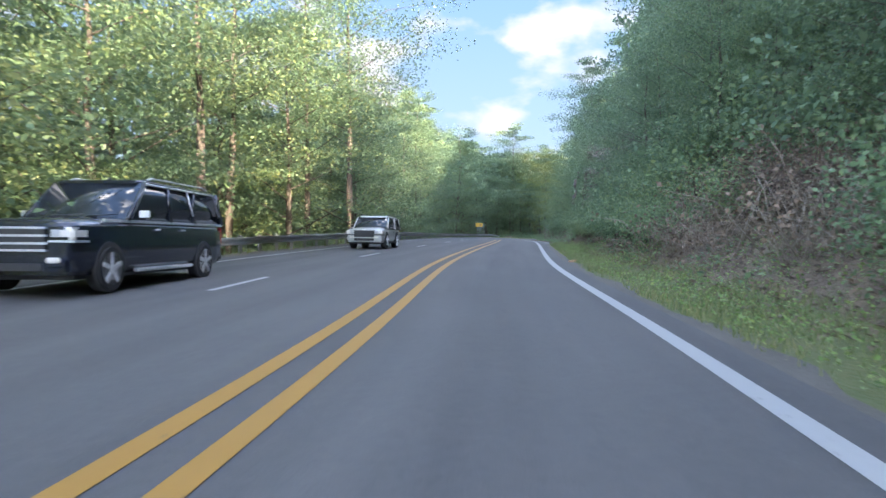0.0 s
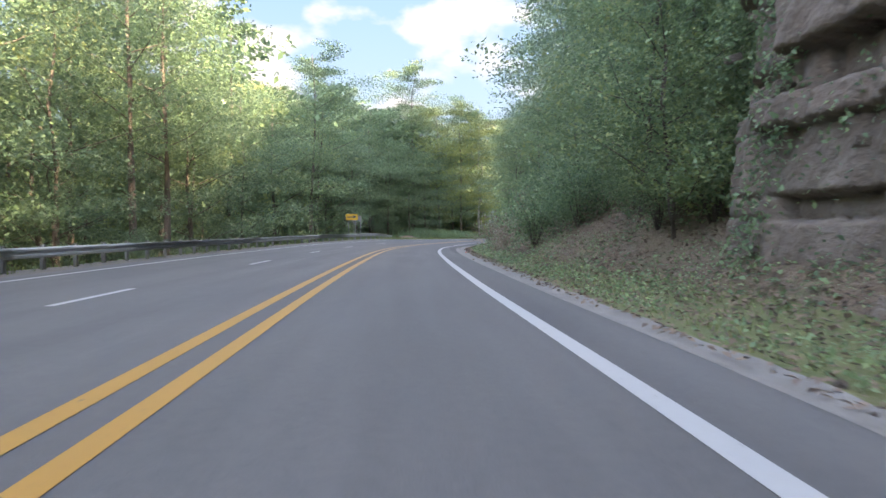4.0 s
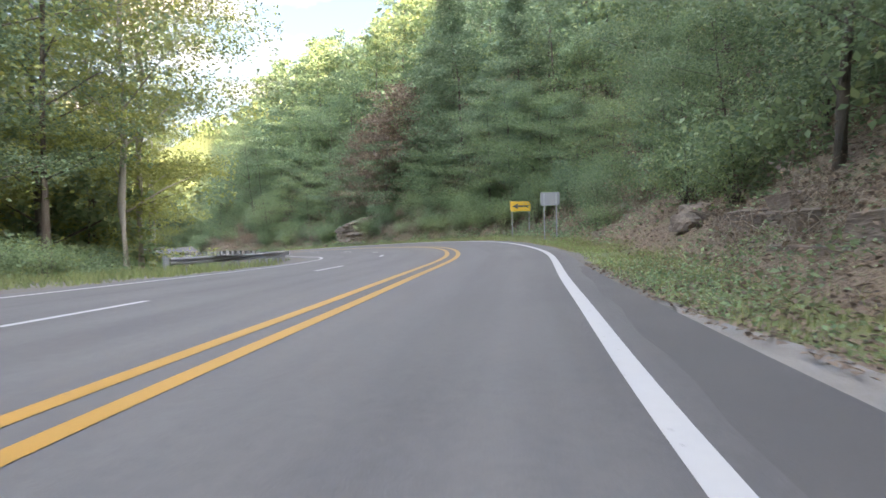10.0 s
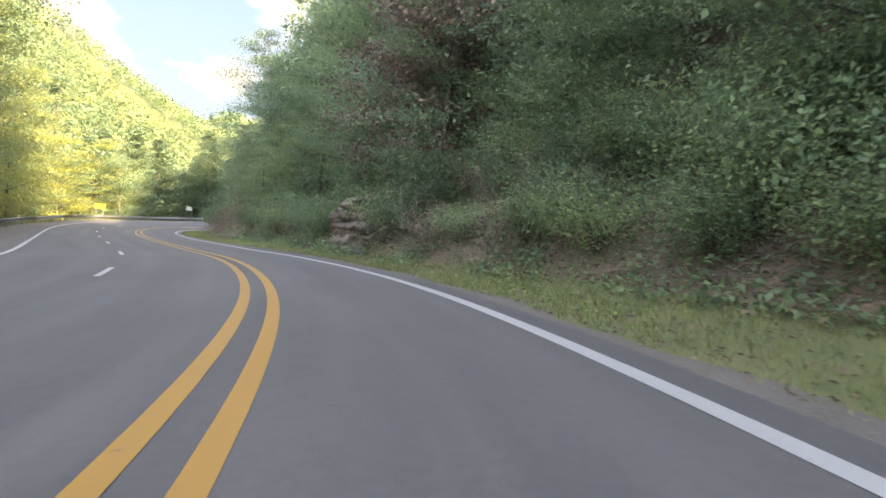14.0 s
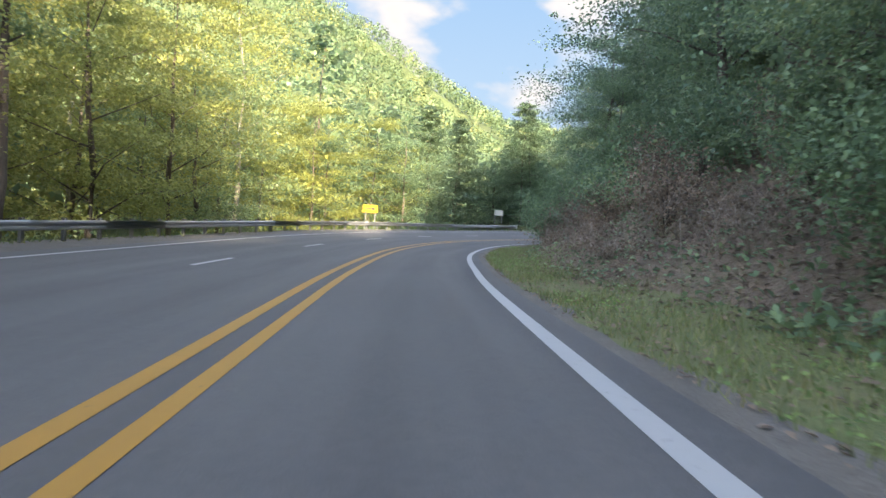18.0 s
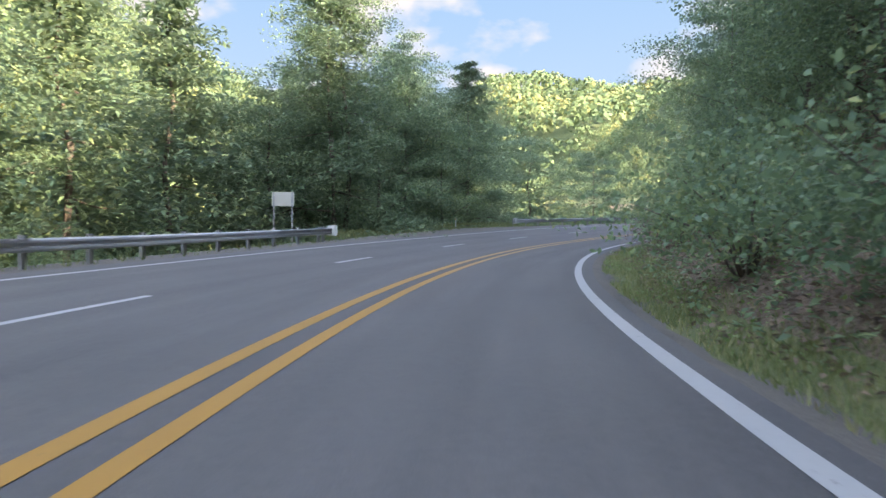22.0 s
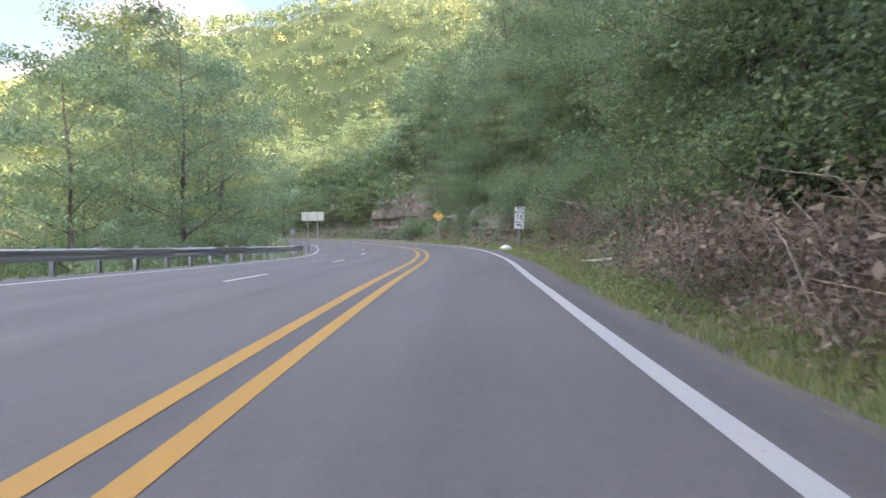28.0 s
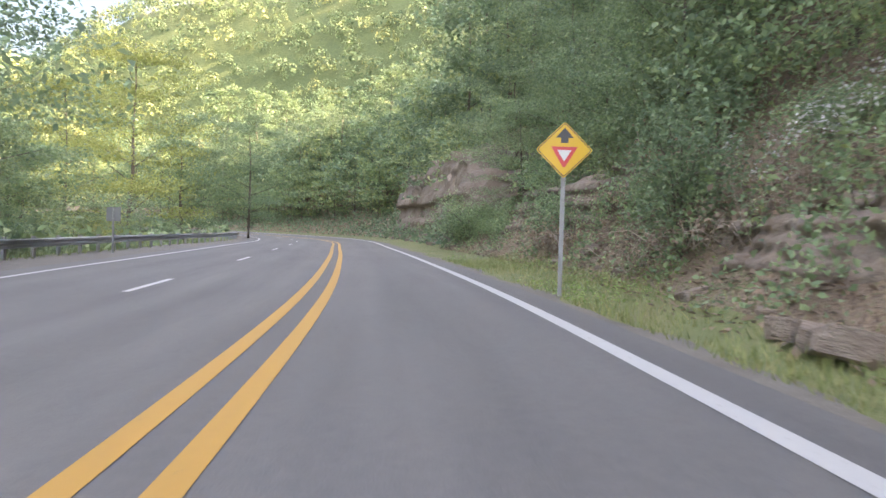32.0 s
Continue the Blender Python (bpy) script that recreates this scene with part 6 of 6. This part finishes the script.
limb([(149.4, 6.2, 0.05), (150.2, 6.8, 0.15)], [0.1, 0.07], "log", "short dark piece of wood in the gutter")
for s, u, k in ((238, 8.2, 1.0), (240.5, 8.4, 1.2), (236, 8.0, 0.8), (214, 8.4, 0.9), (417, 8.2, 1.0), (12, 9.6, 1.1), (16, 9.9, 0.9), (102, 9.0, 1.2), (105, 9.4, 1.0), (376, 8.8, 1.1)):
    limb([(s, u, 0.35), (s - 0.7 * k, u + 0.8, 1.3 * k + 0.3), (s - 1.8 * k, u + 1.5, 2.2 * k + 0.4)], [0.025, 0.03, 0.012], "bare_shrub", "thin bare dead stems sprawling over the bank",
         ((0.3, (0.5, 0.9, 0.8 * k), 0.018), (0.5, (-0.6, -0.7, 1.0 * k), 0.016), (0.7, (0.2, 0.7, 1.1 * k), 0.014)))
# bare leaning trunk over the road
limb([(133.5, 9.8, 1.2), (133.0, 9.4, 4.0), (132.4, 8.9, 7.5), (131.8, 8.6, 11.0)], [0.16, 0.14, 0.11, 0.07], "dead_tree", "tall bare leaning trunk at the edge of the wood", ((0.3, (-0.9, 0.9, 1.1), 0.05), (0.55, (0.6, -1.0, 1.3), 0.04)))


# ---- cars ----
def car_paint(name, colour, metal=0.2, rough=0.28):
    m, n, ln, b = material(name, rough, metal)
    t = noise_tex(n, ln, 4, 4)
    r = ramp(n, [(0.3, tuple(c * 0.85 for c in colour)), (0.7, colour)])
    ln.new(t.outputs["Fac"], r.inputs["Fac"])
    ln.new(r.outputs["Color"], b.inputs["Base Color"])
    b.inputs["Coat Weight"].default_value = 0.6
    return m


M_CAR_DARK = car_paint("dark_blue_car_paint", (0.009, 0.014, 0.028), 0.25, 0.2)
M_CAR_SILVER = car_paint("silver_car_paint", (0.5, 0.5, 0.48), 0.5, 0.35)
M_CAR_GLASS = surface("tinted_car_glass", [(0.2, (0.02, 0.025, 0.03)), (0.8, (0.03, 0.036, 0.042))], 2, 10, 0.03, 0)
M_TYRE = surface("tyre_rubber", [(0.2, (0.018, 0.018, 0.018)), (0.8, (0.035, 0.034, 0.033))], 8, 40, 0.9, 0.3)
M_BRIGHT = surface("bright_metal_trim", [(0.2, (0.55, 0.56, 0.57)), (0.8, (0.66, 0.67, 0.68))], 5, 20, 0.32, 0, 0.35)
M_LAMP_GLASS = surface("headlamp_glass", [(0.2, (0.6, 0.57, 0.5)), (0.8, (0.8, 0.77, 0.7))], 9, 30, 0.12, 0)
M_PLASTIC = surface("black_plastic", [(0.2, (0.02, 0.02, 0.021)), (0.8, (0.04, 0.04, 0.041))], 8, 40, 0.6, 0.1)


def loft(bm, rings, cap=True):
    vs = [[bm.verts.new(p) for p in r] for r in rings]
    n = len(vs[0])
    for a, b in zip(vs, vs[1:]):
        for k in range(n):
            f = bm.faces.new((a[k], a[(k + 1) % n], b[(k + 1) % n], b[k]))
            f.smooth = True
    if cap:
        bm.faces.new(vs[0][::-1])
        bm.faces.new(vs[-1])
    bmesh.ops.recalc_face_normals(bm, faces=bm.faces[:])
    return bm


def car(m, label, paint_mat, length, width, height, trim, boxy=1.0):
    """An estate-bodied vehicle whose front looks along -y."""
    ob = thing("car", m, label, "car", "oncoming cars")
    L, W, H = length / 2, width / 2, height
    belt, hood = H * 0.61, H * 0.6
    def ring(y, top, hw, low=0.3):
        half = [(hw * 0.9, low), (hw * 0.99, low + 0.14), (hw, low + 0.4), (hw * 0.985, top - 0.13), (hw * 0.93, top - 0.02), (hw * 0.55, top)]
        return [(x, y, z) for x, z in half] + [(-x, y, z) for x, z in half[::-1]]
    stations = [(-L, hood * 0.9, W * 0.88, 0.42), (-L + 0.07, hood * 0.95, W * 0.95, 0.34), (-L + 0.3, hood * 0.975, W, 0.3), (-L + 1.35, belt * 0.995, W, 0.3), (-L + 1.7, belt, W, 0.3), (L - 0.5, belt, W, 0.3), (L - 0.12, belt * 0.98, W * 0.97, 0.34), (L, belt * 0.9, W * 0.9, 0.45)]
    body = part("body", loft(bmesh.new(), [ring(*st) for st in stations]), paint_mat, ob)
    # cabin: windscreen base to tailgate
    y0, y1, y2, y3 = -L + 0.265 * length, -L + 0.4 * length, L - 0.3, L - 0.06
    wb, wt = W * 0.96, W * 0.85
    glass_top = H - 0.07
    def pane(name, pts, mat=M_CAR_GLASS, lab=""):
        bm = bmesh.new()
        vs = [bm.verts.new(p) for p in pts]
        bm.faces.new(vs)
        bmesh.ops.solidify(bm, geom=bm.faces[:], thickness=0.012)
        return part(name, bm, mat, ob, lab)
    cabin = [[(wb, y0, belt - 0.03), (-wb, y0, belt - 0.03), (-wb * 0.96, y0 + 0.03, belt + 0.02), (wb * 0.96, y0 + 0.03, belt + 0.02)],
             [(wb, y1, belt - 0.03), (-wb, y1, belt - 0.03), (-wt, y1, glass_top), (wt, y1, glass_top)],
             [(wb, y2, belt - 0.03), (-wb, y2, belt - 0.03), (-wt, y2, glass_top - 0.02), (wt, y2, glass_top - 0.02)],
             [(wb * 0.97, y3, belt - 0.03), (-wb * 0.97, y3, belt - 0.03), (-wt * 0.94, y3 - 0.16, glass_top - 0.08), (wt * 0.94, y3 - 0.16, glass_top - 0.08)]]
    part("cabin", loft(bmesh.new(), cabin), M_CAR_GLASS, ob, "dark tinted glass cabin")
    rf = [[(wt * 0.9, y1 - 0.06, glass_top - 0.02), (-wt * 0.9, y1 - 0.06, glass_top - 0.02), (-wt * 0.86, y1 - 0.04, H - 0.03), (wt * 0.86, y1 - 0.04, H - 0.03)],
          [(wt + 0.015, y1 + 0.15, glass_top - 0.03), (-wt - 0.015, y1 + 0.15, glass_top - 0.03), (-wt * 0.9, y1 + 0.2, H), (wt * 0.9, y1 + 0.2, H)],
          [(wt + 0.015, y2, glass_top - 0.05), (-wt - 0.015, y2, glass_top - 0.05), (-wt * 0.9, y2 - 0.05, H - 0.02), (wt * 0.9, y2 - 0.05, H - 0.02)],
          [(wt * 0.95, y3 - 0.1, glass_top - 0.1), (-wt * 0.95, y3 - 0.1, glass_top - 0.1), (-wt * 0.85, y3 - 0.15, H - 0.06), (wt * 0.85, y3 - 0.15, H - 0.06)]]
    part("roof", loft(bmesh.new(), rf), paint_mat, ob)
    for sx in (-1, 1):
        for ya, yb in ((y0 + 0.05, y1 + 0.02), (-L + 3.15, -L + 3.2), (L - 1.55, L - 1.4), (y3 - 0.02, y3 - 0.17)):
            tube_pts = [(sx * (wb + 0.005), ya, belt - 0.02), (sx * (wt + 0.02), yb, glass_top - 0.02)]
            part("pillar", tube(bmesh.new(), tube_pts, [0.05, 0.04], 6), paint_mat, ob)
        part("belt_trim", box(bmesh.new(), (0.03, y3 - y0 + 0.7, 0.055), (sx * (W * 0.968), (y0 + y3) / 2 - 0.35, belt - 0.03), bevel=0.008), trim, ob, "bright trim strip under the windows")
        part("window_trim", tube(bmesh.new(), [(sx * (wb + 0.02), y0 + 0.16, belt + 0.03), (sx * (wt + 0.035), y1 + 0.05, glass_top - 0.03), (sx * (wt + 0.035), y2 - 0.1, glass_top - 0.05), (sx * (wt + 0.01), y3 - 0.2, glass_top - 0.14), (sx * (wb + 0.005), y3 - 0.05, belt + 0.02)], [0.014, 0.02, 0.02, 0.02, 0.018], 6), trim, ob, "bright strip round the side windows")
        part("window_trim", tube(bmesh.new(), [(sx * (wb + 0.012), L - 1.5, belt), (sx * (wt + 0.03), L - 1.72, glass_top - 0.05)], [0.016, 0.016], 6), trim, ob, "bright strip between the rear windows")
        part("roof_rail", tube(bmesh.new(), [(sx * wt * 0.9, y1 + 0.3, H + 0.0), (sx * wt * 0.9, y1 + 0.5, H + 0.05), (sx * wt * 0.9, y2 - 0.4, H + 0.04), (sx * wt * 0.9, y2 - 0.2, H - 0.01)], [0.02] * 4, 6), trim, ob)
        mirror = part("wing_mirror", box(bmesh.new(), (0.22, 0.14, 0.17), (sx * (W + 0.12), y0 + 0.42, belt + 0.1), bevel=0.03), paint_mat, ob)
        part("mirror_cap", box(bmesh.new(), (0.2, 0.02, 0.13), (sx * (W + 0.12), y0 + 0.34, belt + 0.11), bevel=0.008), trim, mirror, "bright mirror cap")
        part("side_step", box(bmesh.new(), (0.12, 2.2, 0.07), (sx * (W - 0.02), 0.05, 0.33), bevel=0.02), trim, ob)
        for y in (-L + 2.55, -L + 3.6):
            part("door_handle", box(bmesh.new(), (0.03, 0.2, 0.035), (sx * (W + 0.012), y, belt - 0.17), bevel=0.01), trim, ob)
        lamp = part("headlight", box(bmesh.new(), (0.4, 0.42, 0.2), (sx * (W - 0.2), -L + 0.19, hood * 0.8), bevel=0.045), M_LAMP_GLASS, ob, "clear headlight")
        part("bulb", box(bmesh.new(), (0.14, 0.03, 0.12), (sx * (W - 0.28), -L - 0.025, hood * 0.8), bevel=0.02), M_SIGN_WHITE, lamp)
        part("headlight_surround", box(bmesh.new(), (0.44, 0.4, 0.035), (sx * (W - 0.19), -L + 0.18, hood * 0.8 - 0.125), bevel=0.01), trim, lamp)
        part("fog_lamp", box(bmesh.new(), (0.24, 0.06, 0.09), (sx * (W - 0.3), -L - 0.05, 0.56), bevel=0.02), M_LAMP_GLASS, ob)
        part("tail_lamp", box(bmesh.new(), (0.14, 0.1, 0.42), (sx * (W - 0.12), L - 0.06, belt * 0.78), bevel=0.03), M_SIGN_RED, ob, "red tail lamp")
        for y in (-L + 0.98, L - 1.12):
            bm = bmesh.new()
            bmesh.ops.create_cone(bm, cap_ends=True, segments=30, radius1=0.445, radius2=0.43, depth=0.05, matrix=Matrix.Translation((sx * (W - 0.018), y, 0.42)) @ Matrix.Rotation(radians(90), 4, "Y"))
            part("wheel_arch", bm, M_PLASTIC, ob)
            bm = bmesh.new()
            bmesh.ops.create_cone(bm, cap_ends=True, segments=36, radius1=0.395, radius2=0.395, depth=0.27, matrix=Matrix.Translation((sx * (W - 0.1), y, 0.395)) @ Matrix.Rotation(radians(90), 4, "Y"))
            bmesh.ops.bevel(bm, geom=[e for e in bm.edges if e.is_manifold and e.calc_face_angle(0) > 1], offset=0.035, segments=2, affect="EDGES")
            wheel = part("wheel", bm, M_TYRE, ob, "black tyre")
            bm = bmesh.new()
            mt = Matrix.Translation((sx * (W + 0.02), y, 0.395)) @ Matrix.Rotation(radians(90 * sx), 4, "Y")
            bmesh.ops.create_cone(bm, cap_ends=True, segments=30, radius1=0.3, radius2=0.285, depth=0.03, matrix=mt)
            for k in range(5):
                a = 6.283 * k / 5
                box(bm, (0.025, 0.075, 0.27), (sx * (W + 0.04), y + math.sin(a) * 0.145, 0.395 + math.cos(a) * 0.145), Matrix.Rotation(-a, 4, "X"))
            bmesh.ops.create_cone(bm, cap_ends=True, segments=14, radius1=0.06, radius2=0.05, depth=0.03, matrix=Matrix.Translation((sx * (W + 0.045), y, 0.395)) @ Matrix.Rotation(radians(90 * sx), 4, "Y"))
            part("rim", bm, M_BRIGHT, wheel, "bright five-spoke rim")
    part("bonnet", loft(bmesh.new(), [[(W * k, y, z), (W * k * 0.5, y, z + 0.05), (-W * k * 0.5, y, z + 0.05), (-W * k, y, z), (-W * k, y, z - 0.08), (W * k, y, z - 0.08)] for y, z, k in ((-L + 0.1, hood * 0.93, 0.84), (-L + 0.5, hood * 0.97, 0.88), (y0 + 0.1, belt + 0.01, 0.9))]), paint_mat, ob)
    for sx in (-0.4, 0.25):
        part("wiper", tube(bmesh.new(), [(sx * W, y0 + 0.0, belt + 0.06), (sx * W + 0.55, y0 + 0.06, belt + 0.1)], [0.012, 0.008], 4), M_PLASTIC, ob)
    part("aerial", tube(bmesh.new(), [(0, y1 + 0.3, H - 0.01), (0, y1 + 0.42, H + 0.07)], [0.03, 0.012], 5), M_PLASTIC, ob)
    grille = part("grille", box(bmesh.new(), (W * 1.1, 0.06, 0.2 * H - 0.05), (0, -L - 0.01, hood * 0.73), bevel=0.02), M_PLASTIC, ob)
    for z in (0.87, 0.77, 0.67, 0.58):
        part("grille_bar", box(bmesh.new(), (W * 1.18, 0.05, 0.035), (0, -L - 0.03, hood * z), bevel=0.01), trim, grille, "bright grille bar")
    part("bumper", box(bmesh.new(), (width * 0.95, 0.3, 0.3), (0, -L + 0.1, 0.47), bevel=0.06), paint_mat, ob)
    part("lower_grille", box(bmesh.new(), (W * 1.1, 0.05, 0.12), (0, -L - 0.045, 0.45), bevel=0.01), M_PLASTIC, ob)
    part("rear_bumper", box(bmesh.new(), (width * 0.93, 0.22, 0.28), (0, L - 0.06, 0.5), bevel=0.05), paint_mat, ob)
    part("underbody", box(bmesh.new(), (width * 0.8, length * 0.9, 0.16), (0, 0, 0.31)), M_PLASTIC, ob)
    return ob


def on_lane(s, u):
    p = place(s, u)
    return pose(p.x, p.y, p.z, 0, float(np.interp(s, S_TAB, F_TAB)), heading(s))


car(on_lane(6.9, -5.95), "large dark blue sport utility vehicle driving in the far lane", M_CAR_DARK, 5.75, 2.06, 2.05, M_BRIGHT)
car(on_lane(27.5, -5.15), "small silver sport utility vehicle in the far lane", M_CAR_SILVER, 4.5, 1.82, 1.68, M_PLASTIC)
